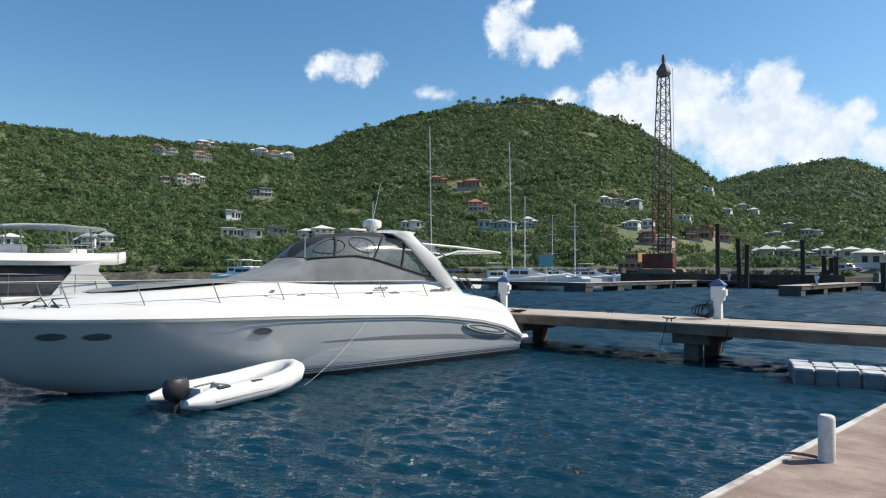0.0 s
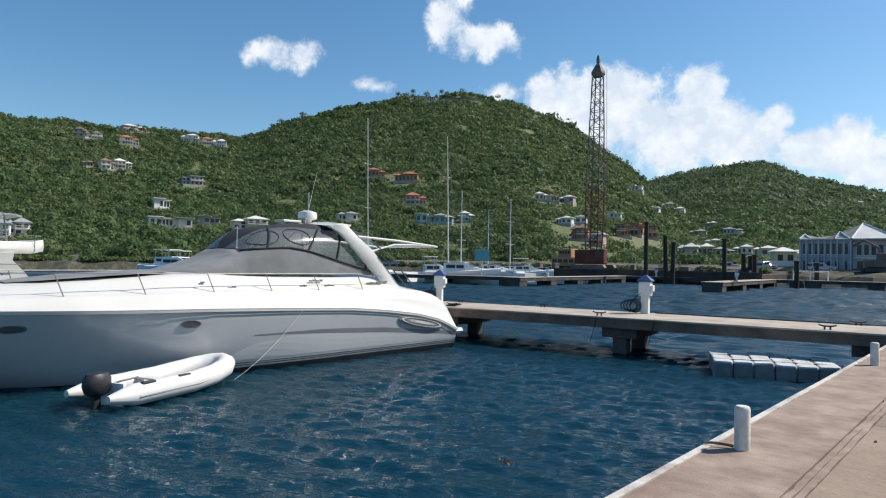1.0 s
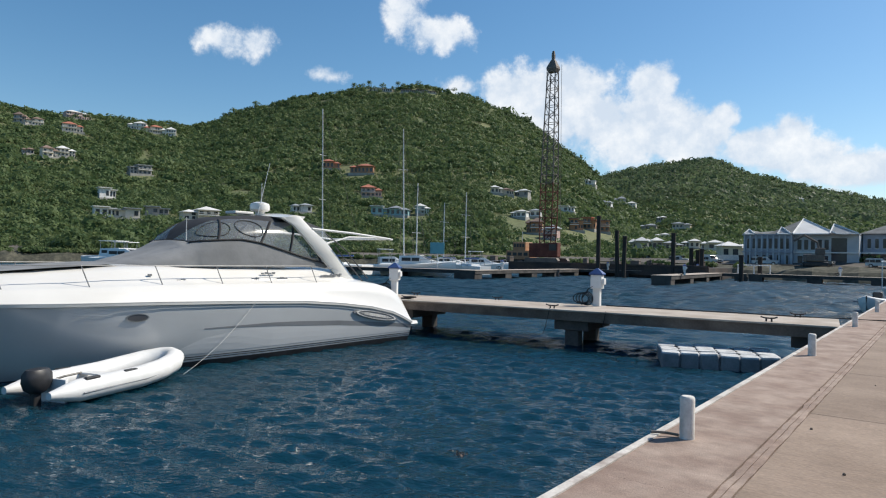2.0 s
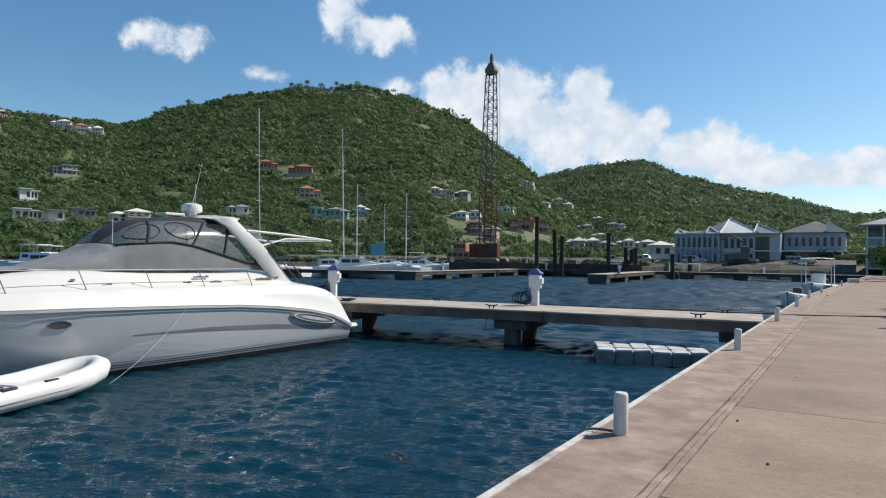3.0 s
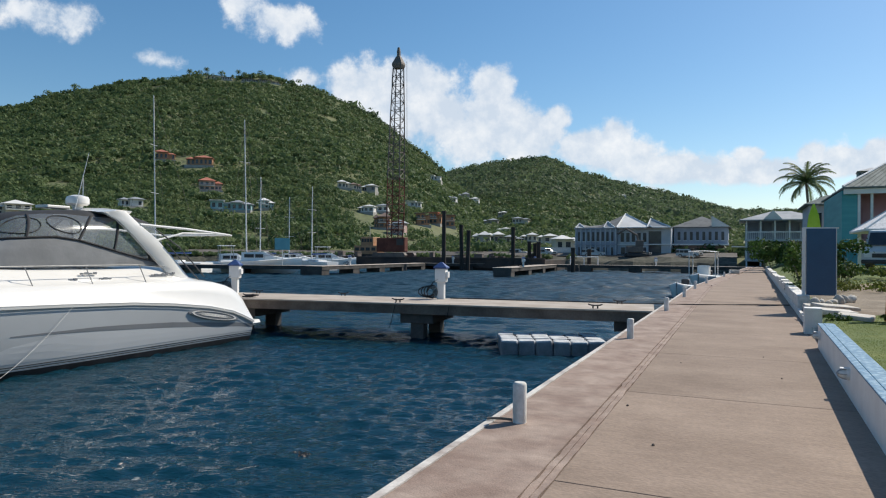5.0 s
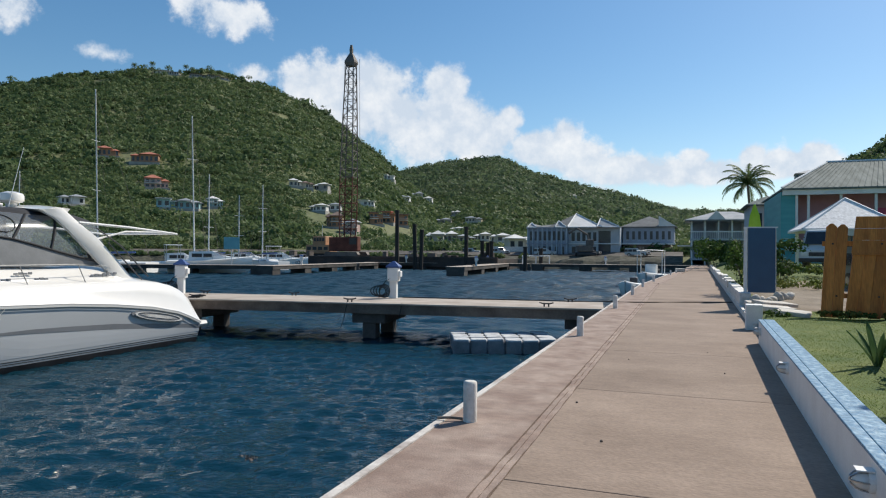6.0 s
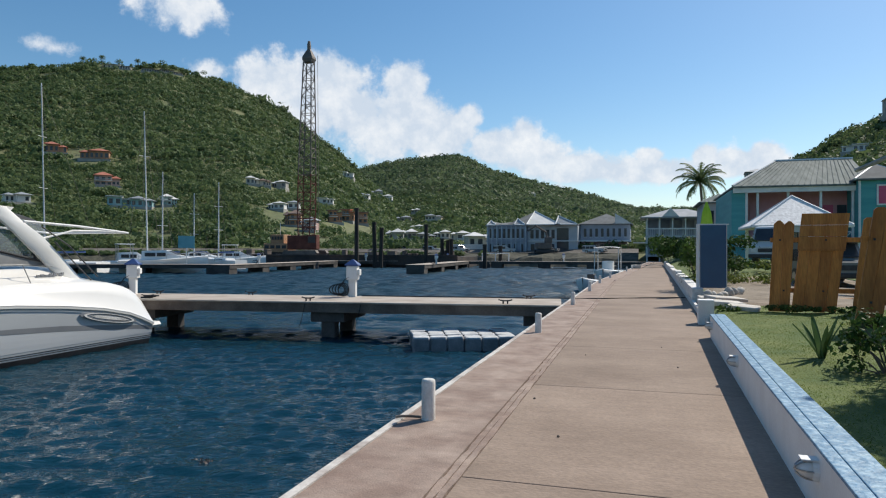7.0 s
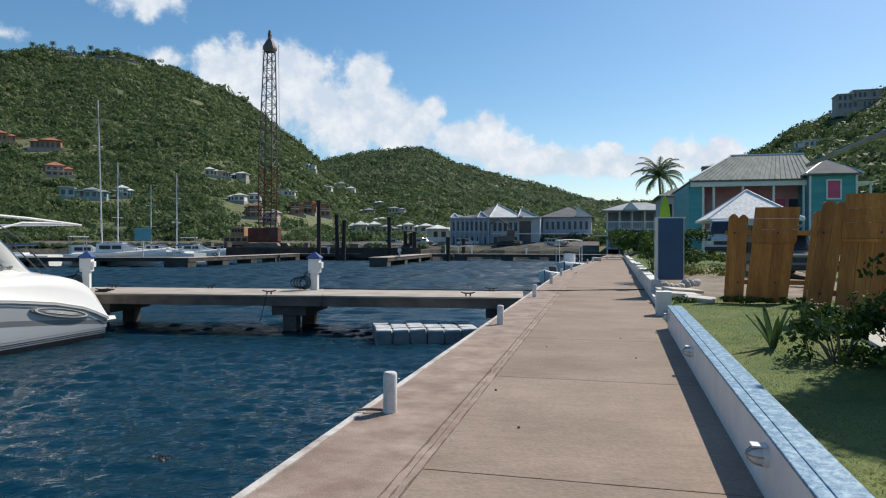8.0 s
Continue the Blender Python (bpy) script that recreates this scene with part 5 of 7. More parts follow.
def motorboat(x, y, turn, length, fly=False):
    t = thing("motorboat", pose(x, y, WATER, 0, 0, turn), "white cabin motorboat moored in the marina", "motorboat", "moored motorboats")
    f = 0.55 + 0.1 * length
    bm = bmesh.new()
    small_hull(bm, length, length * 0.33, f)
    smooth(part("hull", bm, M_BOATWHITE, t), 50)
    bm = bmesh.new()
    loft(bm, [[(w * k, l, z) for k, z in ((-1, f), (-0.82, h), (0.82, h), (1, f))] for l, w, h in ((-length * 0.25, length * 0.13, f + 1.25), (length * 0.03, length * 0.13, f + 1.35), (length * 0.16, length * 0.12, f + 0.7), (length * 0.34, length * 0.07, f + 0.4))], close=True)
    cabin = part("cabin", bm, M_BOATWHITE, t)
    for s in (-1, 1):
        for y0, y1 in ((-0.21, -0.09), (-0.07, 0.03)):
            bm = bmesh.new()
            box(bm, s * length * 0.121 - 0.05, s * length * 0.121 + 0.05, length * y0, length * y1, f + 0.55, f + 1.0)
            part("cabin_window", bm, M_DARK, cabin)
    bm = bmesh.new()
    loft(bm, [[(-length * 0.09, length * 0.05, f + 1.28), (length * 0.09, length * 0.05, f + 1.28)], [(-length * 0.085, length * 0.155, f + 0.76), (length * 0.085, length * 0.155, f + 0.76)]], caps=False)
    part("windscreen", bm, M_DARK, cabin)
    bm = bmesh.new()
    side = [(length * 0.15 * (1 - max(0, (k - 0.45) / 0.56) ** 2.3), length * (k - 0.5), f * (1 + 0.35 * k * k) + 0.62) for k in (0.55, 0.7, 0.85, 0.96)]
    tube(bm, side, 0.03, 4)
    tube(bm, [(-x, y, z) for x, y, z in side], 0.03, 4)
    for x, y, z in side:
        rod(bm, (x, y, z), (x, y, z - 0.6), 0.025, n=4)
        rod(bm, (-x, y, z), (-x, y, z - 0.6), 0.025, n=4)
    part("bow_rail", bm, M_STEEL, t)
    if fly:
        bm = bmesh.new()
        box(bm, -1.3, 1.3, -length * 0.28, length * 0.0, f + 2.35, f + 2.47, 0.05)
        roof = part("hardtop", bm, M_BOATWHITE, t)
        for px_ in (-1.1, 1.1):
            for py_ in (-length * 0.26, -length * 0.03):
                bm = bmesh.new()
                rod(bm, (px_, py_, f), (px_, py_, f + 2.36), 0.05, n=5)
                part("post", bm, M_STEEL, roof)


sailboat(-72.1, 66.6, 106, 13, 23.0, -0.9)
sailboat(-65.3, 76.5, 75, 12, 21.2, -0.6)
sailboat(-67.5, 82.0, 75, 10, 13.5)
sailboat(-72.0, 95, 70, 9, 11.5)
sailboat(-100, 76, 80, 11, 14.5)
sailboat(-63.5, 90, 75, 9, 12.6)
motorboat(-58.4, 71.0, -66, 10.5)
motorboat(-66.6, 74.5, -40, 8, True)
motorboat(-64.5, 96, -62, 9, True)
motorboat(-74.5, 100, -80, 9)
for x, y, l, f in ((-92, 47, 11, False), (-88, 54, 10, True), (-100, 50, 12, True), (-96, 60, 10, False), (-104, 66, 11, False), (-84, 66, 9, False), (-112, 58, 12, True)):
    motorboat(x, y, -70, l, f)

t = thing("dock_sign", pose(-53.4, 68.6, 0, 0, 0, 35), "pale teal notice board on a post", "sign")
bm = bmesh.new()
rod(bm, (0, 0, 0), (0, 0, 3.4), 0.06, n=8)
part("post", bm, M_WHITE, t)
bm = bmesh.new()
box(bm, -0.95, 0.95, -0.12, -0.06, 2.0, 3.5, 0.01)
part("board", bm, M_TEALSIGN, t)


def t_top_boat():
    t = thing("open_fishing_boat", pose(-2.62, 62.0, WATER, 0, 0, 177), "white open boat with canopy moored at the quay", "boat")
    bm = bmesh.new()
    small_hull(bm, 8.5, 2.4, 0.95)
    smooth(part("hull", bm, M_BOATWHITE, t), 50)
    bm = bmesh.new()
    box(bm, -0.5, 0.5, -0.8, 0.4, 0.9, 2.0, 0.1)
    part("console", bm, M_BOATWHITE, t)
    bm = bmesh.new()
    loft(bm, [[(x, y, 3.2 + 0.12 * math.cos(x) - 0.02 * y * y) for x in (-1.15, -0.6, 0, 0.6, 1.15)] for y in (-1.6, -0.5, 0.6, 1.6)], caps=False)
    roof = part("canopy", bm, M_WHITE, t, "white canvas canopy")
    for x in (-1.05, 1.05):
        for y in (-1.4, 1.4):
            bm = bmesh.new()
            rod(bm, (x, y, 0.9), (x, y, 3.22), 0.035, n=6)
            part("canopy_post", bm, M_WHITE, roof)
    bm = bmesh.new()
    box(bm, -0.35, 0.35, -4.9, -4.2, 0.3, 1.5, 0.12)
    part("outboard", bm, M_DARK, t, "black outboard engine")
    d = thing("rowing_dinghy", pose(-3.35, 46.5, WATER, 0, 0, 175), "small pale grey dinghy tied by the quay", "dinghy")
    bm = bmesh.new()
    small_hull(bm, 3.4, 1.5, 0.75)
    smooth(part("hull", bm, M_BOATWHITE, d), 50)
    bm = bmesh.new()
    box(bm, -0.25, 0.25, -2.0, -1.6, 0.2, 1.25, 0.08)
    part("outboard", bm, M_DARK, d)


t_top_boat()

# ---- houses on the hills ----
M_WINDOW = mat("dark_window_glass", (0.03, 0.035, 0.045), (0.06, 0.07, 0.085), scale=0.6, rough=0.15)
WALLS = {"cream": mat("cream_render", (0.55, 0.50, 0.41), (0.63, 0.58, 0.50), scale=0.5, rough=0.85), "white": mat("white_render", (0.66, 0.65, 0.62), (0.74, 0.73, 0.70), scale=0.5, rough=0.85),
         "pink": mat("pink_render", (0.50, 0.34, 0.30), (0.58, 0.42, 0.37), scale=0.5, rough=0.85), "teal": mat("pale_teal_render", (0.25, 0.42, 0.43), (0.34, 0.50, 0.50), scale=0.5, rough=0.85),
         "orange": mat("orange_brown_render", (0.36, 0.19, 0.11), (0.44, 0.25, 0.15), scale=0.5, rough=0.85), "grey": mat("grey_concrete_render", (0.30, 0.29, 0.27), (0.40, 0.38, 0.35), scale=0.5, rough=0.85)}
ROOFS = {"red": mat("red_tile_roof", (0.34, 0.11, 0.07), (0.44, 0.17, 0.11), scale=1.0, rough=0.8, bump=0.4, bump_scale=3), "white": mat("white_metal_roof", (0.62, 0.61, 0.58), (0.72, 0.71, 0.69), scale=0.6, rough=0.6),
         "brown": mat("brown_shingle_roof", (0.16, 0.11, 0.09), (0.24, 0.17, 0.14), scale=0.8, rough=0.85), "grey": mat("grey_metal_roof", (0.25, 0.27, 0.28), (0.35, 0.36, 0.37), scale=0.8, rough=0.5)}


def hip_roof(bm, x0, x1, y0, y1, z, rise, over=0.5, ridge=None):
    x0, x1, y0, y1 = x0 - over, x1 + over, y0 - over, y1 + over
    d = min(x1 - x0, y1 - y0) / 2
    r0, r1 = ridge or ((x0 + d, x1 - d) if x1 - x0 > y1 - y0 else ((x0 + x1) / 2 - 0.01, (x0 + x1) / 2 + 0.01))
    ya, yb = ((y0 + y1) / 2, (y0 + y1) / 2) if ridge or x1 - x0 >= y1 - y0 else (y0 + d, y1 - d)
    lo = [bm.verts.new(p) for p in ((x0, y0, z), (x1, y0, z), (x1, y1, z), (x0, y1, z))]
    eb = [bm.verts.new(p) for p in ((x0, y0, z + 0.14), (x1, y0, z + 0.14), (x1, y1, z + 0.14), (x0, y1, z + 0.14))]
    a, b = bm.verts.new((r0, ya, z + rise)), bm.verts.new((r1, yb, z + rise))
    bm.faces.new(lo[::-1])
    for i in range(4):
        bm.faces.new((lo[i], lo[(i + 1) % 4], eb[(i + 1) % 4], eb[i]))
    bm.faces.new((eb[0], eb[1], b, a))
    bm.faces.new((eb[1], eb[2], b))
    bm.faces.new((eb[2], eb[3], a, b))
    bm.faces.new((eb[3], eb[0], a))
    return bm


HOUSE_SPOTS = []


def hill_house(az, r, w, h, storeys, wall, roof, flat=False, label=""):
    """A house of a main block and a lower wing, on a terrace cut into the slope."""
    x, y = r * math.sin(radians(az)), r * math.cos(radians(az))
    z = float(land_height(np.array(x), np.array(y)))
    HOUSE_SPOTS.append((az, r, w))
    rng = random.Random(int(az * 10) * 7 + int(r))
    t = thing("hill_house", pose(x, y, z + 0.4, 0, 0, -az + rng.uniform(-22, 22)), label or f"{wall} {'two-storey ' if storeys > 1 else ''}house with {'flat' if flat else roof} roof on the hillside", "house", "houses on the hillside")
    side = rng.choice((-1, 1))
    d, cut = w * 0.55, w * rng.uniform(0.08, 0.2) * side
    sh = h * (0.72 if not flat else 0.92) / storeys
    boxed("terrace", WALLS["grey"], t, -w * 0.56, w * 0.56, -1.6, d, -3.5, 0.0)
    me = None
    for name, x0, x1, y0, top, n_st in (("main_block", -w / 2 if side > 0 else cut, cut if side > 0 else w / 2, 0.0, h, storeys), ("wing", cut if side > 0 else -w / 2, w / 2 if side > 0 else cut, rng.uniform(0.3, 1.2), h * rng.uniform(0.72, 0.9), max(1, storeys - rng.choice((0, 1))))):
        hw = (top * 0.70 if not flat else top - 0.35)
        body = boxed("wall", WALLS[wall], t, x0, x1, y0, d, 0, hw, label="")
        bm = bmesh.new()
        if flat:
            box(bm, x0 - 0.5, x1 + 0.5, y0 - 0.8, d + 0.3, hw, hw + 0.3, 0.03)
        else:
            hip_roof(bm, x0, x1, y0 - 0.5, d, hw, top - hw, 0.45)
        part("roof", bm, ROOFS[roof], t)
        n = max(2, int((x1 - x0) / 1.9))
        st = hw / n_st
        if me is None:
            bmw = bmesh.new()
            box(bmw, -0.5, 0.5, -0.05, 0.05, 0, st * 0.52)
            me = bpy.data.meshes.new("window")
            bmw.to_mesh(me)
            bmw.free()
            me.materials.append(M_WINDOW)
        for k_s in range(n_st):
            for k in range(n):
                if rng.random() < 0.15:
                    continue
                ob = new("window", me)
                ob.parent = body
                ob.location = (x0 + (x1 - x0) * (k + 0.5) / n, y0, k_s * st + st * 0.25)
                ob.scale = (min(1.3, (x1 - x0) / n * rng.uniform(0.45, 0.7)), 1, 1)
        if n_st > 1 and name == "main_block":
            boxed("balcony", WALLS["white"], t, x0 - 0.1, x1 + 0.1, y0 - 1.2, y0, st - 0.12, st + 0.08)
            boxed("balcony_rail", WALLS["white"], t, x0 - 0.1, x1 + 0.1, y0 - 1.2, y0 - 1.12, st + 0.7, st + 0.8)


hill_house(-70.4, 601, 8.3, 8.5, 2, "grey", "brown")
hill_house(-69.5, 601, 13.2, 7.2, 2, "cream", "brown")
hill_house(-66.6, 690, 20.8, 8.5, 2, "pink", "white")
hill_house(-67.0, 566, 13.8, 7.8, 2, "cream", "red")
hill_house(-62.6, 655, 15.3, 8.3, 2, "white", "white")
hill_house(-61.4, 652, 15.4, 8.3, 2, "cream", "red")
hill_house(-60.3, 652, 12.9, 8.9, 2, "white", "white")
hill_house(-68.4, 426, 8.2, 6.6, 2, "cream", "brown")
hill_house(-67.4, 429, 9.4, 6.2, 2, "cream", "white")
hill_house(-69.8, 433, 5.5, 3.8, 1, "grey", "brown")
hill_house(-62.2, 371, 10.4, 5.0, 2, "grey", "grey", flat=True, label="bare grey concrete house frame on the hillside")
hill_house(-64.5, 288, 6.2, 4.2, 1, "white", "white", flat=True)
hill_house(-64.7, 233, 6.0, 3.4, 1, "white", "white", flat=True)
hill_house(-63.1, 233, 7.2, 3.3, 1, "cream", "grey", flat=True)
hill_house(-57.6, 234, 11.4, 4.8, 2, "cream", "white")
hill_house(-61.0, 247, 7.4, 2.8, 1, "grey", "grey", flat=True)
hill_house(-80.4, 197, 6.0, 3.6, 1, "white", "white")
hill_house(-75.5, 194, 5.0, 4.6, 2, "white", "grey")
hill_house(-74.2, 199, 5.0, 4.6, 2, "white", "grey")
hill_house(-49.5, 244, 6.9, 3.4, 1, "white", "grey")
hill_house(-47.2, 363, 9.4, 5.4, 1, "orange", "red")
hill_house(-44.6, 340, 11.8, 5.4, 1, "orange", "red")
hill_house(-43.7, 279, 8.6, 5.4, 2, "pink", "red")
hill_house(-42.9, 237, 6.7, 3.2, 1, "teal", "white", flat=True)
hill_house(-41.3, 235, 6.6, 3.7, 1, "teal", "grey")
hill_house(-39.2, 238, 4.8, 3.8, 2, "teal", "white")
hill_house(-32.8, 300, 5.4, 3.8, 1, "cream", "white")
hill_house(-31.8, 303, 4.9, 3.4, 1, "cream", "brown")
hill_house(-30.7, 310, 6.9, 3.6, 1, "grey", "white")
hill_house(-30.9, 245, 6.0, 2.9, 1, "white", "white")
hill_house(-29.7, 252, 6.4, 3.1, 1, "white", "grey")
hill_house(-26.8, 314, 7.2, 2.9, 1, "white", "white", flat=True)
hill_house(-25.2, 562, 14.7, 4.6, 1, "white", "white", flat=True)
hill_house(-23.6, 444, 7.8, 4.4, 1, "white", "grey")
hill_house(-22.4, 547, 9.8, 6.9, 2, "grey", "grey")
hill_house(-21.6, 584, 10.5, 5.5, 2, "white", "white")
hill_house(-25.9, 244, 5.0, 4.6, 2, "orange", "brown", flat=True)
hill_house(-24.9, 261, 5.0, 4.7, 2, "orange", "red", flat=True)
hill_house(-23.8, 264, 5.8, 4.7, 2, "orange", "brown", flat=True)
hill_house(-29.5, 214, 5.2, 5.0, 2, "orange", "brown")
hill_house(-28.2, 205, 5.0, 4.2, 2, "pink", "grey")
hill_house(-20.8, 197, 5.0, 4.2, 1, "grey", "white")
hill_house(-19.6, 214, 5.2, 4.0, 1, "grey", "white")
hill_house(-18.9, 317, 5.8, 2.8, 1, "white", "white")
hill_house(-18.0, 225, 5.6, 2.9, 1, "grey", "grey")
hill_house(-20.1, 401, 9.7, 4.2, 1, "grey", "grey")
hill_house(-17.5, 385, 9.3, 3.8, 1, "cream", "grey")
hill_house(-16.7, 235, 5.6, 3.2, 1, "cream", "white")
hill_house(-15.1, 222, 6.0, 3.2, 1, "cream", "white")
hill_house(-19.0, 441, 5.5, 3.4, 1, "grey", "white")
hill_house(-43.1, 706, 24.0, 4.3, 1, "cream", "grey", flat=True)
hill_house(-40.6, 692, 18.0, 4.2, 1, "grey", "brown")
hill_house(-39.1, 692, 20.0, 4.2, 1, "grey", "brown")
hill_house(-8.9, 953, 9.5, 4.5, 1, "white", "white")
hill_house(-13.4, 176, 6.5, 4.0, 1, "cream", "white")
hill_house(18.9, 386, 19.0, 9.5, 2, "grey", "white", flat=True)
hill_house(9.6, 420, 22.0, 8.0, 2, "grey", "grey")
hill_house(15.7, 340, 12.4, 3.4, 1, "white", "white", flat=True)


# ---- woods on the hills ----
def hill_trees():
    rng = np.random.default_rng(4)

    def shore_at(az):
        return np.interp(az, [q[0] for q in SHORE], [q[1] for q in SHORE])

    def scatter(count, az0, az1, r0, r1, grow, per, size):
        az = rng.uniform(az0, az1, count)
        r = np.sqrt(rng.uniform(r0**2, r1**2, count))
        x, y = r * np.sin(np.radians(az)), r * np.cos(np.radians(az))
        z = land_height(x, y)
        clear = np.sin(x * 0.05 + 2 * np.sin(y * 0.03)) * np.sin(y * 0.045 + x * 0.013) > 0.93
        # the built-up slope over the town is thinly wooded
        clear |= (az > -34) & (az < -10) & (r < 340) & (rng.random(count) < 0.45)
        keep = (z > 0.9) & ~clear & (r > shore_at(az) + np.where(az < -46, 2.0, 13))
        for haz, hr, hw in HOUSE_SPOTS:
            across = (az - haz) * np.pi / 180 * r
            keep &= ~((np.abs(across) < hw * 0.6 + 1.2) & (r > hr - (34 if hr < 270 and haz > -34 else 14)) & (r < hr + hw * 0.6))
        x, y, z = x[keep], y[keep], z[keep]
        rad = grow * np.clip(np.exp(rng.normal(-0.12, 0.34, len(x))), 0.4, 2.0)
        return leaf_cards(rng, np.stack([x, y, z + rad * 0.35], -1), rad, per, rad * size, corners=3)

    label = "dense dark green trees and scrub covering the hillside"
    cards_object("hill_trees", scatter(15000, -90, 2, 126, 330, 2.0, 48, 0.17), M_HILL_LEAF, label, "trees", 3)
    cards_object("hill_trees", scatter(42000, -90, 2, 330, 750, 2.4, 20, 0.26), M_HILL_LEAF, label, "trees", 3)
    cards_object("far_hill_trees", scatter(18000, -32, 16, 700, 1400, 4.6, 13, 0.28), M_HAZED_LEAF, "green woods on the farther hill", "trees", 3)
    cards_object("right_hill_trees", scatter(10000, 2, 40, 130, 470, 2.6, 28, 0.21), M_HILL_LEAF, "dark green trees on the slope behind the houses", "trees", 3)
    # tall single trees along the skyline, round the houses there
    az = rng.uniform(-76, -36, 90)
    r = rng.uniform(655, 722, 90)
    x, y = r * np.sin(np.radians(az)), r * np.cos(np.radians(az))
    rad = rng.uniform(2.0, 4.4, 90)
    c = np.stack([x, y, land_height(x, y) + rad * 1.1], -1)
    cards_object("ridge_trees", leaf_cards(rng, c, rad, 90, rad * 0.16, 0.9, corners=3), M_HILL_LEAF, "taller dark trees along the ridge", "trees", 3)
    # low scrub on the bank, in clumps with gaps
    n = 2600
    az = rng.uniform(-86, -13, n)
    az = az[np.sin(az * 1.9) + 0.6 * np.sin(az * 5.3 + 1) > np.where(az < -33, -0.9, 0.1)]
    r = shore_at(az) + rng.uniform(-2.6, 1.2, len(az))
    rad = rng.uniform(0.5, 1.15, len(az))
    c = np.stack([r * np.sin(np.radians(az)), r * np.cos(np.radians(az)), 0.75 + 0.3 * rad], -1)
    cards_object("shore_scrub", leaf_cards(rng, c, rad, 30, rad * 0.24, corners=3), M_HILL_LEAF, "low green scrub along the far bank", "scrub", 3)


hill_trees()


# ---- waterfront buildings across the basin ----
M_DARKROOF = mat("dark_grey_shingles", (0.10, 0.11, 0.115), (0.16, 0.17, 0.175), scale=0.9, rough=0.85, bump=0.4, bump_scale=5)
M_BLUEWALL = mat("grey_blue_render", (0.31, 0.34, 0.40), (0.39, 0.42, 0.47), scale=0.6, rough=0.85)
M_PALEBLUE = mat("pale_blue_render", (0.44, 0.48, 0.51), (0.53, 0.56, 0.58), scale=0.6, rough=0.85)
M_BRICKRED = mat("faded_red_render", (0.38, 0.26, 0.25), (0.46, 0.33, 0.31), scale=0.6, rough=0.85)
M_TEALWALL = mat("teal_boards", (0.06, 0.30, 0.33), (0.09, 0.37, 0.39), scale=0.8, rough=0.6, bump=0.3, bump_scale=8, stretch=(0.3, 0.3, 3))
M_PINK = mat("bright_pink_shutter", (0.55, 0.07, 0.16), (0.62, 0.10, 0.20), scale=1, rough=0.5)
M_PINKWALL = mat("dusky_pink_wall", (0.48, 0.22, 0.25), (0.58, 0.30, 0.32), scale=0.7, rough=0.7)
M_METALROOF = mat("weathered_green_grey_roof", (0.085, 0.115, 0.11), (0.17, 0.20, 0.19), scale=0.9, rough=0.85, stretch=(3, 0.6, 0.6), bump=0.3, bump_scale=4)
M_SHINGLE = mat("whitewashed_shingles", (0.66, 0.65, 0.64), (0.84, 0.83, 0.82), scale=1.2, rough=0.7, bump=0.6, bump_scale=1.6, fine=0.14, stretch=(5, 5, 0.5))
M_TRIM = mat("white_trim", (0.68, 0.69, 0.68), (0.76, 0.77, 0.76), scale=2, rough=0.5)


def window_row(parent, wall, x0, x1, y, z0, z1, n, frac=0.55, shutter=None):
    for k in range(n):
        c, w = x0 + (x1 - x0) * (k + 0.5) / n, (x1 - x0) / n * frac / 2
        win = boxed("window", shutter or M_WINDOW, wall, c - w, c + w, y - 0.05, y + 0.06, z0, z1)
        boxed("window_sill", M_TRIM, win, c - w - 0.06, c + w + 0.06, y - 0.12, y + 0.02, z0 - 0.1, z0)


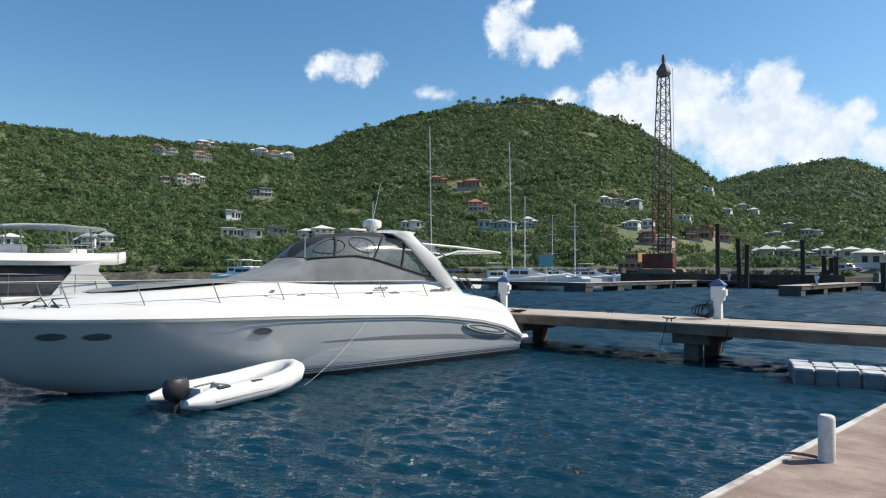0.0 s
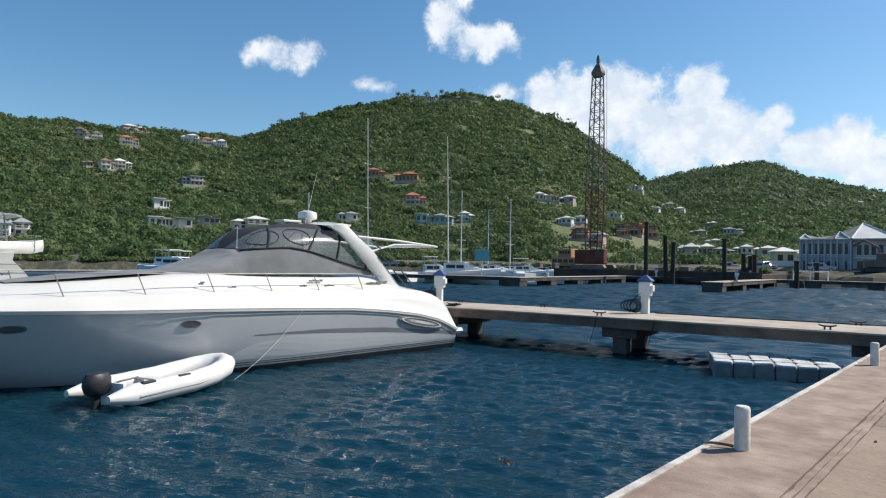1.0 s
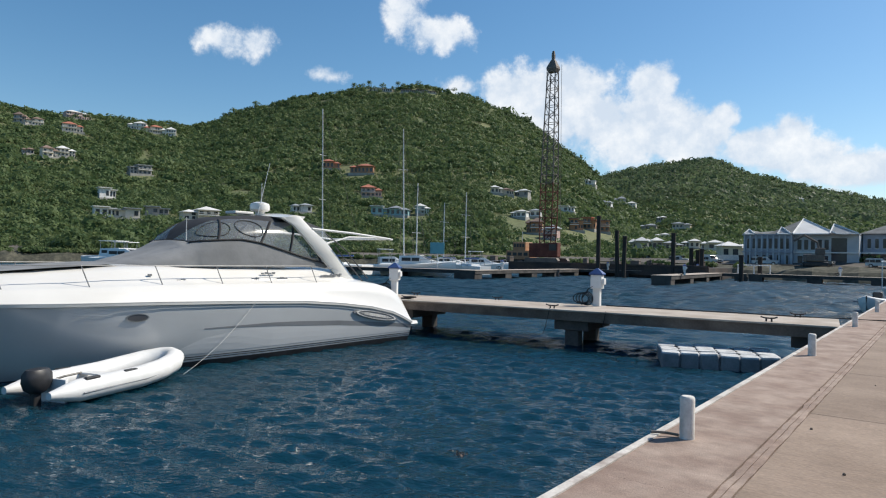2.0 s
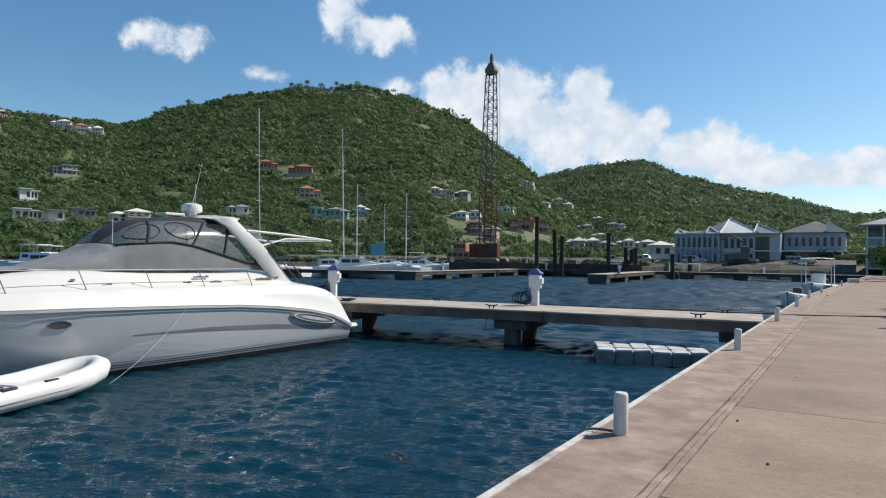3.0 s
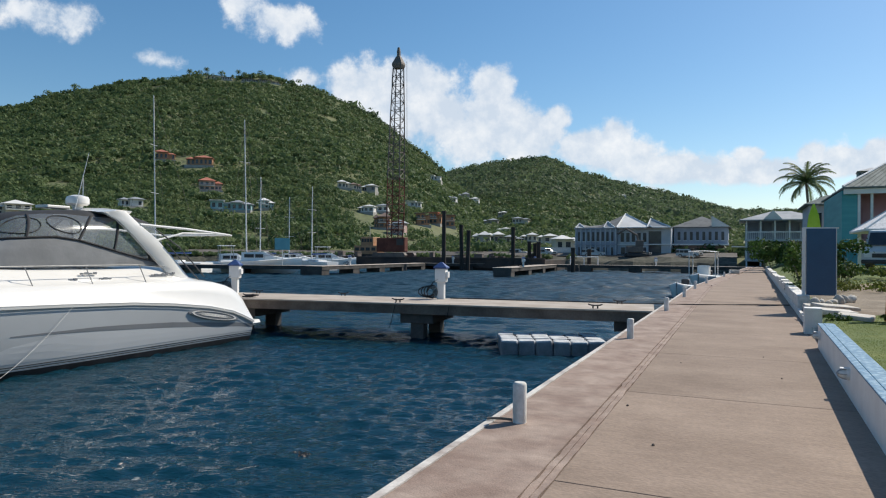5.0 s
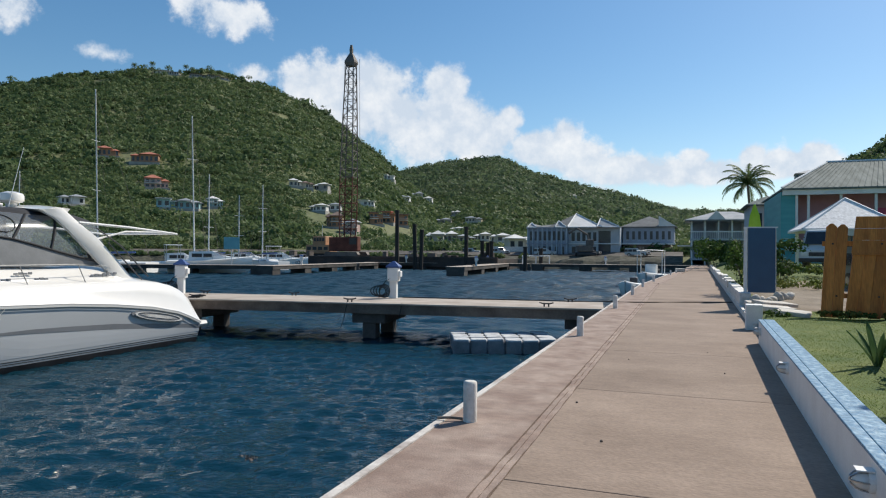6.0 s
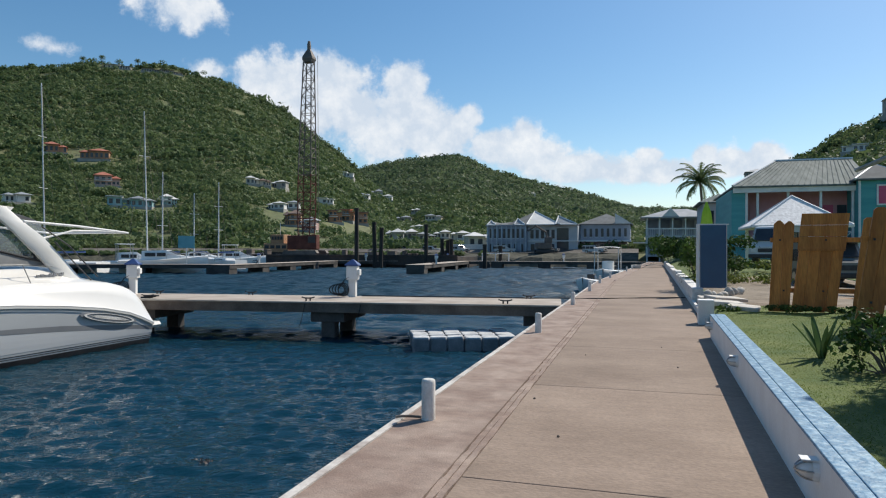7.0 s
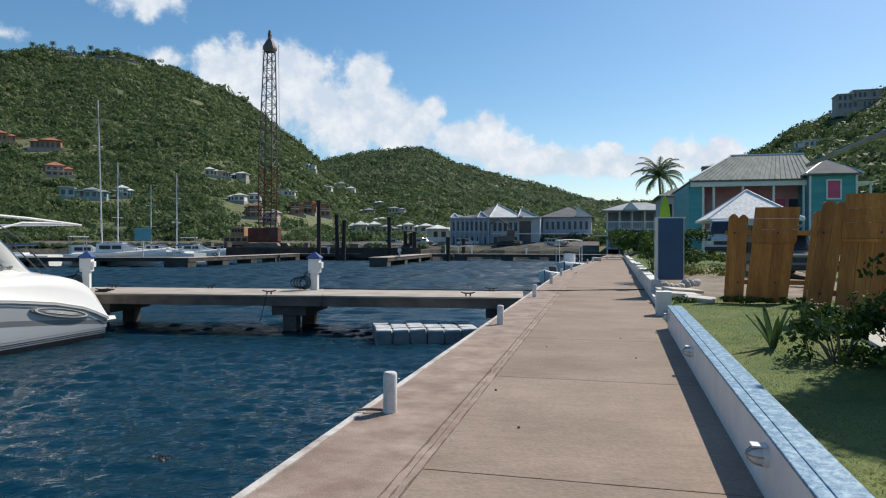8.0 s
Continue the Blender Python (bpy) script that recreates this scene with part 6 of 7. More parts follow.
def waterfront_building():
    t = thing("waterfront_building", pose(0, 0, 0), "two-storey grey-blue waterfront building with white gables", "building")
    left = boxed("wall", M_BLUEWALL, t, -30.4, -22.0, 134.0, 150, -1.5, 7.1)
    right = boxed("wall", M_PALEBLUE, t, -22.0, -11.8, 135.0, 148, -1.5, 7.1)
    window_row(t, left, -30.0, -22.4, 134.0, 4.4, 6.3, 8, 0.5)
    window_row(t, left, -30.0, -22.4, 134.0, 1.4, 3.2, 6, 0.5)
    window_row(t, right, -21.6, -16.2, 135.0, 4.3, 6.1, 5, 0.6)
    window_row(t, right, -21.6, -16.2, 135.0, 1.3, 3.2, 4, 0.6)
    # Flat dark panel on the wall; a recess's shade is its colour.
    boxed("recess", M_WINDOW, right, -16.0, -13.6, 134.97, 135.1, 1.2, 6.4)
    for z in (3.7, 6.9):
        boxed("string_course", M_TRIM, right, -22.2, -11.6, 134.7, 135.0, z, z + 0.22)
        boxed("string_course", M_BLUEWALL, left, -30.6, -22.0, 133.7, 134.0, z, z + 0.22)
    for k in range(9):
        x = -30.2 + k
        boxed("pilaster", M_PALEBLUE, left, x - 0.12, x + 0.12, 133.75, 134.0, -1.0, 7.0)
    bm = bmesh.new()
    hip_roof(bm, -30.4, -12.0, 135.2, 149.6, 7.1, 1.3, 0.3)
    part("roof", bm, M_DARKROOF, t)
    for xl, x0, x1, xa, ya, za, pale in ((-26.4, -21.95, -15.2, -21.2, 140.0, 10.15, True), (-17.0, -16.1, -11.8, -15.8, 136.6, 8.9, False), (-25.0, -24.5, -22.3, -24.1, 135.4, 8.4, False), (-30.6, -30.2, -28.4, -29.7, 135.2, 8.0, False)):
        # hipped dormer: pale front slope between white hips, dark slopes behind
        e, f, y0 = 7.12, 7.12, 133.6
        bm = bmesh.new()
        A, B, P, L, Q, BL, BR = [bm.verts.new(p) for p in ((x0, y0, e), (x1, y0, e), (xa, ya, za), (xl, y0 + 0.6, f), (xa, 147, za), (xl, 147, f), (x1, 147, e))]
        for face in ((L, A, P), (L, P, Q, BL), (B, BR, Q, P), (A, L, BL, BR, B), (BL, Q, BR)):
            bm.faces.new(face)
        roof = part("dormer_roof", bm, M_DARKROOF, t)
        bm = bmesh.new()
        loft(bm, [[(x0, y0 - 0.05, e + 0.05), (x1, y0 - 0.05, e + 0.05), (xa, ya - 0.05, za + 0.05)], [(x0, y0 - 0.05, e - 0.06), (x1, y0 - 0.05, e - 0.06), (xa, ya - 0.05, za - 0.06)]], close=True)
        part("front_slope", bm, ROOFS["white"] if pale else ROOFS["grey"], roof, "white front slope" if pale else "")
        for p, q in (((x0, y0 - 0.1, e + 0.1), (xa, ya - 0.1, za + 0.1)), ((x1, y0 - 0.1, e + 0.1), (xa, ya - 0.1, za + 0.1)), ((x0, y0 - 0.1, e), (x1, y0 - 0.1, e))):
            bm = bmesh.new()
            rod(bm, p, q, 0.13, n=5)
            part("hip_board", bm, M_TRIM, roof)
    t2 = thing("waterfront_building", pose(0, 0, 0), "blue and red building with dark hipped roof", "building")
    up = boxed("wall", M_BLUEWALL, t2, -11.6, -1.6, 139, 150, 4.0, 7.2)
    low = boxed("wall", M_BRICKRED, t2, -11.6, -1.6, 139.2, 150, -1.5, 4.0)
    window_row(t2, up, -11.2, -2.0, 139, 4.7, 6.4, 8, 0.45)
    window_row(t2, low, -11.2, -2.0, 139.2, 1.2, 3.2, 6, 0.55)
    boxed("balcony", M_TRIM, t2, -11.8, -1.4, 137.8, 139, 3.7, 4.0)
    bm = bmesh.new()
    hip_roof(bm, -11.6, -1.6, 139, 150, 7.2, 2.5)
    part("roof", bm, M_DARKROOF, t2)
    bm = bmesh.new()
    loft(bm, [[(-4.6, y, 7.35), (-4.6, y, 9.5), (-1.3, y, 7.35)] for y in (138.4, 139.4)], close=True)
    part("gable_roof", bm, ROOFS["white"], t2, "white gable end")
    boxed("awning", M_TRIM, t2, -1.0, 2.6, 134, 138, 3.3, 3.5)
    boxed("low_wall", M_WORN_WHITE, t2, -40, -31.2, 138, 142, -1.5, 3.2)
    t3 = thing("open_pavilion", pose(0, 0, 0), "pale green two-storey open pavilion with balcony", "pavilion")
    pale = M_PALEBLUE
    for z in (0.9, 3.6):
        boxed("floor_slab", pale, t3, 1.2, 12.2, 119, 127, z - 0.25, z)
    for k in range(6):
        x = 1.4 + k * 2.1
        boxed("column", M_TRIM, t3, x - 0.12, x + 0.12, 119.1, 119.35, -1.0, 6.0)
        boxed("back_column", pale, t3, x - 0.15, x + 0.15, 126.2, 126.5, -1.0, 6.0)
    boxed("back_wall", M_BLUEWALL, t3, 1.4, 12.0, 126.6, 127, 0.9, 6.0)
    boxed("balcony_rail", M_TRIM, t3, 1.3, 12.1, 119.05, 119.15, 4.45, 4.6)
    for k in range(36):
        x = 1.4 + k * 0.3
        boxed("baluster", M_TRIM, t3, x - 0.03, x + 0.03, 119.08, 119.13, 3.6, 4.45)
    bm = bmesh.new()
    hip_roof(bm, 0.8, 12.6, 118.6, 127.4, 6.0, 1.4)
    part("roof", bm, ROOFS["grey"], t3)
    bm = bmesh.new()
    loft(bm, [[(3.9, y, 6.2), (5.25, y, 7.35), (6.6, y, 6.2)] for y in (118.2, 123)], close=True)
    part("gable_roof", bm, ROOFS["white"], t3, "small white gable")
    t3.scale = (1, 1, 1.24)


waterfront_building()


def teal_house():
    t = thing("teal_house", pose(0, 0, 0), "teal wooden house with pink shutters and veranda", "house")
    main = boxed("wall", M_PINKWALL, t, 8.6, 16.9, 62.2, 72, 0.3, 7.0)
    boxed("side_wall", M_TEALWALL, t, 7.6, 8.7, 60.2, 72, 0.3, 6.9)
    boxed("veranda_floor", M_TRIM, t, 7.9, 17.0, 60.0, 62.2, 2.1, 2.35)
    boxed("lower_wall", M_TEALWALL, t, 8.0, 16.9, 60.6, 62.2, 0.3, 2.1)
    for k, x in enumerate((8.75, 9.6, 11.9, 14.3, 16.6)):
        boxed("veranda_post", M_TRIM, t, x - 0.09, x + 0.09, 60.05, 60.23, 2.35, 6.7)
    boxed("fascia", M_TRIM, t, 7.7, 17.0, 59.85, 60.1, 6.6, 7.02)
    for x0, x1 in ((9.7, 11.8), (12.0, 14.2), (14.4, 16.5)):
        boxed("rail", M_TRIM, t, x0, x1, 60.1, 60.16, 3.25, 3.33)
        boxed("rail", M_TRIM, t, x0, x1, 60.1, 60.16, 2.5, 2.58)
        n = 3
        for k in range(n):
            a, b = x0 + (x1 - x0) * k / n, x0 + (x1 - x0) * (k + 1) / n
            for p, q in (((a, 2.55), (b, 3.28)), ((a, 3.28), (b, 2.55))):
                bm = bmesh.new()
                rod(bm, (p[0], 60.13, p[1]), (q[0], 60.13, q[1]), 0.03, n=4)
                part("rail_cross", bm, M_TRIM, t)
    for x0, x1, m in ((9.3, 11.0, M_PINKWALL), (12.1, 13.0, M_WINDOW), (13.4, 14.1, M_WINDOW), (14.9, 15.7, M_PINK), (16.0, 16.7, M_WINDOW)):
        boxed("door_panel", m, main, x0, x1, 62.14, 62.3, 2.4, 5.6)
    bm = bmesh.new()
    hip_roof(bm, 8.1, 17.6, 60.2, 74, 7.0, 3.05, 0.5, ridge=(12.2, 18.4))
    roof = part("roof", bm, M_METALROOF, t, "weathered grey-green metal roof")
    bm = bmesh.new()
    rod(bm, (12.1, 67.1, 10.08), (18.5, 67.1, 10.08), 0.12, n=6)
    rod(bm, (7.6, 59.7, 7.2), (12.2, 67.1, 10.08), 0.09, n=6)
    part("ridge_cap", bm, M_TRIM, roof)
    for k in range(22):
        x = 8.3 + k * 0.43
        xt = 12.2 + k * 0.28
        bm = bmesh.new()
        rod(bm, (x, 59.75, 7.18), (xt, 66.95, 10.02), 0.03, n=4)
        part("roof_seam", bm, M_METALROOF, roof)
    wing = boxed("wing_wall", M_TEALWALL, t, 16.75, 20.25, 59.2, 70, 0.3, 7.3)
    win = boxed("wing_shutter", M_PINK, wing, 18.1, 19.0, 59.12, 59.25, 5.45, 6.85, label="bright pink shutter")
    for b in ((17.98, 18.1, 5.33, 6.97), (19.0, 19.12, 5.33, 6.97)):
        boxed("shutter_frame", M_TRIM, win, b[0], b[1], 59.08, 59.22, b[2], b[3])
    for b in ((5.33, 5.45), (6.85, 6.97)):
        boxed("shutter_frame", M_TRIM, win, 18.1, 19.0, 59.08, 59.22, b[0], b[1])
    for x in (16.75, 20.15):
        boxed("corner_board", M_TRIM, wing, x - 0.02, x + 0.14, 59.12, 59.2, 0.3, 7.3)
    bm = bmesh.new()
    hip_roof(bm, 16.75, 20.25, 59.2, 66, 7.3, 1.45, 0.35)
    wr = part("wing_roof", bm, M_DARKROOF, t)
    bm = bmesh.new()
    rod(bm, (16.4, 58.8, 7.42), (18.5, 61.4, 8.78), 0.1, n=5)
    rod(bm, (20.6, 58.8, 7.42), (18.55, 61.4, 8.78), 0.1, n=5)
    part("ridge_cap", bm, M_TRIM, wr)
    boxed("side_porch", M_TRIM, t, 20.3, 21.6, 59.6, 62, 6.6, 6.8)
    boxed("porch_post", M_TRIM, t, 21.35, 21.5, 59.7, 59.9, 0.3, 6.6)
    t2 = thing("cottage", pose(0, 0, 0), "pale cottage partly hidden behind the sign", "house")
    wl = boxed("wall", M_PALEBLUE, t2, 6.9, 10.5, 78, 86, 0.3, 7.0)
    window_row(t2, wl, 7.0, 9.6, 78, 4.6, 6.2, 2)
    bm = bmesh.new()
    hip_roof(bm, 6.9, 10.5, 78, 86, 7.0, 1.2)
    part("roof", bm, M_METALROOF, t2)


teal_house()


def gazebo():
    t = thing("gazebo", pose(9.5, 46.8, 1.0), "gazebo with whitewashed pyramid shingle roof", "gazebo")
    for x in (-2.3, 2.3):
        for y in (-2.3, 2.3):
            boxed("post", M_TRIM, t, x - 0.09, x + 0.09, y - 0.09, y + 0.09, -0.3, 2.3)
    bm = bmesh.new()
    loft(bm, [[(sx_ * w, sy_ * w, z) for sx_, sy_ in ((-1, -1), (1, -1), (1, 1), (-1, 1))] for w, z in ((2.75, 2.25), (2.75, 2.29), (0.02, 4.22))], close=True)
    roof = part("roof", bm, M_SHINGLE, t, "whitewashed shingle roof")
    for sx_, sy_ in ((-1, -1), (1, -1), (1, 1), (-1, 1)):
        bm = bmesh.new()
        rod(bm, (sx_ * 2.75, sy_ * 2.75, 2.27), (0, 0, 4.24), 0.07, n=6)
        part("hip_cap", bm, M_TRIM, roof)
    bm = bmesh.new()
    box(bm, -2.8, 2.8, -2.8, 2.8, 2.15, 2.25)
    part("eaves_board", bm, M_TRIM, roof)


gazebo()


def vehicle(name, m, w, l, h, paint, label, van=True):
    t = thing(name, m, label, "van" if van else "car")
    bm = bmesh.new()
    hood = 0.3 * l
    prof = [(-l / 2, 0.35), (-l / 2, 0.95), (-l / 2 + (0.18 if van else hood), 1.0 if van else 1.05), (-l / 2 + (0.75 if van else hood + 0.5), h - 0.06), (-l / 2 + 1.2, h), (l / 2 - 0.15, h), (l / 2, h - 0.2), (l / 2, 0.35)]
    loft(bm, [[(x * k, y, z) for y, z in prof] for x, k in ((-w / 2, 0.94), (-w / 2, 1.0), (w / 2, 1.0), (w / 2, 0.94))], close=True)
    for v in bm.verts:
        if v.co.z > 1.2:
            v.co.x *= 0.93
    body = part("body", bm, paint, t)
    fy = -l / 2 + (0.42 if van else hood + 0.25)
    bm = bmesh.new()
    box(bm, -w * 0.40, w * 0.40, -0.03, 0.03, -0.36, 0.36, 0.02, m=pose(0, fy, 0.52 * (1 + h), -28 if van else -42, 0, 0))
    part("windscreen", bm, M_WINDOW, body)
    for s in (-1, 1):
        for k in range(3):
            y0 = fy + 0.45 + k * (l * 0.2)
            boxed("side_window", M_WINDOW, body, s * w * 0.475 - 0.03, s * w * 0.475 + 0.03, y0, y0 + l * 0.17, h * 0.56, h * 0.84)
        boxed("headlight", M_TRIM, body, s * w * 0.36 - 0.14, s * w * 0.36 + 0.14, -l / 2 - 0.03, -l / 2 + 0.05, 0.68, 0.86, bevel=0.02)
        for y in (-l * 0.32, l * 0.30):
            bm = bmesh.new()
            rod(bm, (s * (w / 2 - 0.2), y, 0.33), (s * (w / 2 + 0.02), y, 0.33), 0.33, n=16)
            wheel = part("wheel", bm, M_DARK, t)
            bm = bmesh.new()
            rod(bm, (s * (w / 2 + 0.02), y, 0.33), (s * (w / 2 + 0.03), y, 0.33), 0.19, n=12)
            part("rim", bm, M_STEEL, wheel)
    boxed("bumper", M_DARK, t, -w / 2, w / 2, -l / 2 - 0.08, -l / 2 + 0.1, 0.36, 0.56, bevel=0.04)
    boxed("grille", M_DARK, body, -w * 0.25, w * 0.25, -l / 2 - 0.02, -l / 2 + 0.03, 0.66, 0.86)
    return t


M_VANPAINT = mat("dull_white_van_paint", (0.50, 0.52, 0.53), (0.58, 0.60, 0.61), scale=1, rough=0.35, coat=0.3)
M_CARPAINT = mat("grey_car_paint", (0.16, 0.175, 0.18), (0.20, 0.215, 0.22), scale=1, rough=0.3, coat=0.5)
vehicle("parked_van", pose(7.6, 39.6, 0.98, 0, 0, -28), 1.9, 4.6, 2.05, M_VANPAINT, "dull white van parked behind the garden")
vehicle("parked_car", pose(7.6, 30.2, 0.3, 0, 0, 8), 1.85, 4.2, 1.75, M_CARPAINT, "grey parked off-road car behind the wooden panels", False)
for x, y, tn, pt in ((-8, 128, 70, M_VANPAINT), (-17, 129, 80, M_CARPAINT), (-36, 133, 60, M_VANPAINT), (-44, 140, 75, M_VANPAINT), (-52, 143, 60, M_CARPAINT), (-26, 131, 100, M_VANPAINT)):
    vehicle("parked_car", pose(x, y, 1.3, 0, 0, tn), 1.8, 4.3, 1.6, pt, "small parked car on the far shore", False)

# digger on the far shore
t = thing("excavator", pose(-17.5, 127.5, 1.25, 0, 0, 20), "dark excavator with raised arm on the far shore", "excavator")
for y in (-1.0, 1.0):
    boxed("track", M_DARK, t, -1.8, 1.8, y - 0.3, y + 0.3, 0, 0.8, bevel=0.2)
boxed("body", M_IRON, t, -1.6, 1.2, -1.2, 1.2, 0.9, 2.1, bevel=0.1)
boxed("cab", M_IRON, t, 0.0, 1.3, -1.2, 0.0, 2.1, 3.2, bevel=0.1)
bm = bmesh.new()
tube(bm, [(1.0, 0.4, 1.6), (0.4, 0.4, 4.2), (-1.6, 0.4, 5.4), (-3.2, 0.4, 4.4)], 0.22, 6)
part("arm", bm, M_IRON, t)

# ---- garden ----
M_WOOD = mat("orange_stained_timber", (0.34, 0.125, 0.026), (0.50, 0.215, 0.05), scale=1.6, rough=0.6, stretch=(3.0, 3.0, 0.35), fine=0.22, bump=0.35, bump_scale=14, objrand=0.16)
M_LEAF = leaf_mat("garden_leaves", (0.035, 0.075, 0.018), (0.09, 0.15, 0.035), scale=1.2, island=0.45)
M_LEAF_Y = leaf_mat("yellow_green_leaves", (0.10, 0.14, 0.03), (0.20, 0.21, 0.06), scale=1.2, island=0.4)
M_AGAVE = leaf_mat("agave_leaves", (0.07, 0.13, 0.05), (0.13, 0.20, 0.08), scale=3, island=0.2, through_light=0.15)
M_PALM = leaf_mat("palm_leaves", (0.10, 0.15, 0.06), (0.19, 0.24, 0.11), scale=0.6, island=0.3)
M_BARK = mat("grey_brown_bark", (0.13, 0.10, 0.08), (0.22, 0.18, 0.15), scale=3, rough=0.95, bump=0.8, bump_scale=12, fine=0.2)
M_STONE = mat("pale_garden_stone", (0.42, 0.39, 0.34), (0.56, 0.53, 0.48), scale=3, rough=0.85, bump=0.5, bump_scale=16, fine=0.12, objrand=0.15)
M_SIGN = mat("navy_sign_panel", (0.015, 0.073, 0.155), (0.021, 0.093, 0.185), scale=1.2, rough=0.45, fine=0.06)
M_LIME = mat("lime_canvas", (0.36, 0.58, 0.03), (0.44, 0.66, 0.06), scale=3, rough=0.8)
M_SLAB = mat("pale_path_concrete", (0.40, 0.38, 0.33), (0.52, 0.49, 0.44), scale=1.4, rough=0.9, bump=0.3, bump_scale=30, fine=0.1)


def plank(t, x0, x1, z0, z1, y, thick=0.045, shear=0.0, notch=0.0):
    """An upright board with eased edges; shear leans it sideways, notch rounds its top corners."""
    bm = bmesh.new()
    top = [(x0, z1 - notch), (x0 + notch, z1), (x1 - notch, z1), (x1, z1 - notch)] if notch else [(x0, z1), (x1, z1)]
    out = [(x1, z0), (x0, z0)] + top
    loft(bm, [[(x + shear * z, yy, z) for x, z in out] for yy in (y - thick / 2, y + thick / 2)], close=True)
    part("plank", bm, M_WOOD, t)


def wooden_screen(m, items, rails, label):
    t = thing("wooden_screen", m, label, "wooden panel", "tall wooden panels on the lawn")
    for x0, x1, z1, sh, nt, panel in items:
        if not panel:
            w = (x1 - x0)
            plank(t, x0, x0 + w * 0.49, 0.0, z1, 0, shear=sh, notch=nt)
            plank(t, x0 + w * 0.51, x1, 0.0, z1 - 0.02, 0.004, shear=sh, notch=nt)
        else:
            n = 4
            for k in range(n):
                a, b = x0 + (x1 - x0) * k / n, x0 + (x1 - x0) * (k + 1) / n
                plank(t, a + 0.004, b - 0.004, 0.02 * (k % 2), z1 - 0.86, 0.003 * (k % 3), shear=sh)
            zz = z1 - 0.85
            for h in (0.30, 0.26, 0.27):
                plank(t, x0 - 0.03, x1 + 0.03, zz, zz + h, -0.004, shear=sh)
                zz += h + 0.008
            plank(t, x0 - 0.02, x1 + 0.02, z1 * 0.62, z1 * 0.62 + 0.05, -0.03, shear=sh)
    for x0, x1, z in rails:
        boxed("rail", M_WOOD, t, x0, x1, 0.03, 0.075, z, z + 0.11)
        for k in range(3):
            x = x0 + 0.2 + (x1 - x0 - 0.4) * k / 2
            boxed("bolt", M_DARK, t, x - 0.02, x + 0.02, -0.035, 0.0, z + 0.03, z + 0.07)


wooden_screen(pose(3.10, 17.3, 0.24, -2, 0, 0), [(0.0, 0.44, 2.17, 0.06, 0.08, False), (0.48, 1.42, 2.33, 0.12, 0.0, True), (1.75, 2.20, 2.22, 0.12, 0.055, False)], [(0.05, 2.4, 1.65), (0.12, 2.2, 0.45)], "tall orange-stained timber panels standing on the lawn")
wooden_screen(pose(3.89, 13.7, 0.24, -2, 0, 0), [(0.0, 0.43, 2.24, 0.16, 0.05, False), (0.51, 1.60, 2.38, 0.11, 0.0, True), (1.95, 2.35, 2.26, 0.09, 0.05, False)], [(0.15, 2.5, 1.6), (0.08, 2.3, 0.45)], "tall orange-stained timber panels standing on the lawn")
t = thing("timber_pile", pose(6.4, 21.8, 0.26, 0, 0, 20), "loose pale timber boards lying behind the panels", "timber")
for k in range(5):
    bm = bmesh.new()
    box(bm, -1.0, 1.0, -0.12, 0.12, 0, 0.05, 0.005, m=pose(0.1 * k, 0.05 * k, 0.06 * k, 0, 4 * k, 17 * k))
    part("board", bm, M_STONE if k % 2 else M_WOOD, t)


def info_sign():
    t = thing("info_sign", pose(2.34, 22.3, 0.0, 0, 0, 6), "tall navy blue sign panel with pale frame", "sign")
    bm = bmesh.new()
    box(bm, -0.37, 0.40, -0.07, 0.03, 0.52, 2.50, 0.008)
    part("panel", bm, M_SIGN, t)
    for x, w in ((-0.42, 0.05), (0.42, 0.012)):
        boxed("frame_post", M_TRIM, t, x - w, x + 0.03 * w / 0.05, -0.06, 0.10, 0.2, 2.53, bevel=0.008)
    boxed("frame_top", M_TRIM, t, -0.47, 0.48, -0.05, 0.06, 2.50, 2.54)


info_sign()
t = thing("closed_parasol", pose(2.6, 27, 0.26), "closed lime green parasol", "parasol")
bm = bmesh.new()
rod(bm, (0, 0, 0), (0, 0, 3.35), 0.025, n=8)
part("pole", bm, M_TRIM, t)
bm = bmesh.new()
loft(bm, [[(r * (1 + 0.2 * (k % 2)) * math.cos(a), r * (1 + 0.2 * (k % 2)) * math.sin(a), z) for k, a in enumerate(np.linspace(0, 2 * math.pi, 12, endpoint=False))] for r, z in ((0.20, 1.9), (0.22, 2.3), (0.15, 2.9), (0.03, 3.3))], close=True)
part("canopy", bm, M_LIME, t)


def block_wall():
    t = thing("block_wall", pose(1.70, 21.6, 0, 0, 0, -1.2), "low white-painted block wall along the walkway", "wall", kind="structure")
    y = 0.0
    rng = random.Random(11)
    while y < 60:
        l = rng.uniform(1.6, 2.6) if y < 20 else 5.0
        h = rng.uniform(0.44, 0.60)
        bm = bmesh.new()
        box(bm, 0, 0.32, y, y + l - 0.03, -0.05, h, 0.015)
        part("block", bm, M_WORN_WHITE, t)
        y += l
    bm = bmesh.new()
    box(bm, -0.02, 0.06, -5.6, 60, -0.05, 0.16, 0.008)
    part("foot", bm, M_WORN_WHITE, t)


block_wall()
t = thing("gate_pillar", pose(1.60, 16.25, 0, 0, 0, -1.6), "short white square pillar at the wall's end", "pillar")
boxed("post", M_WHITE, t, -0.17, 0.17, -0.2, 0.2, -0.02, 0.56, bevel=0.015)


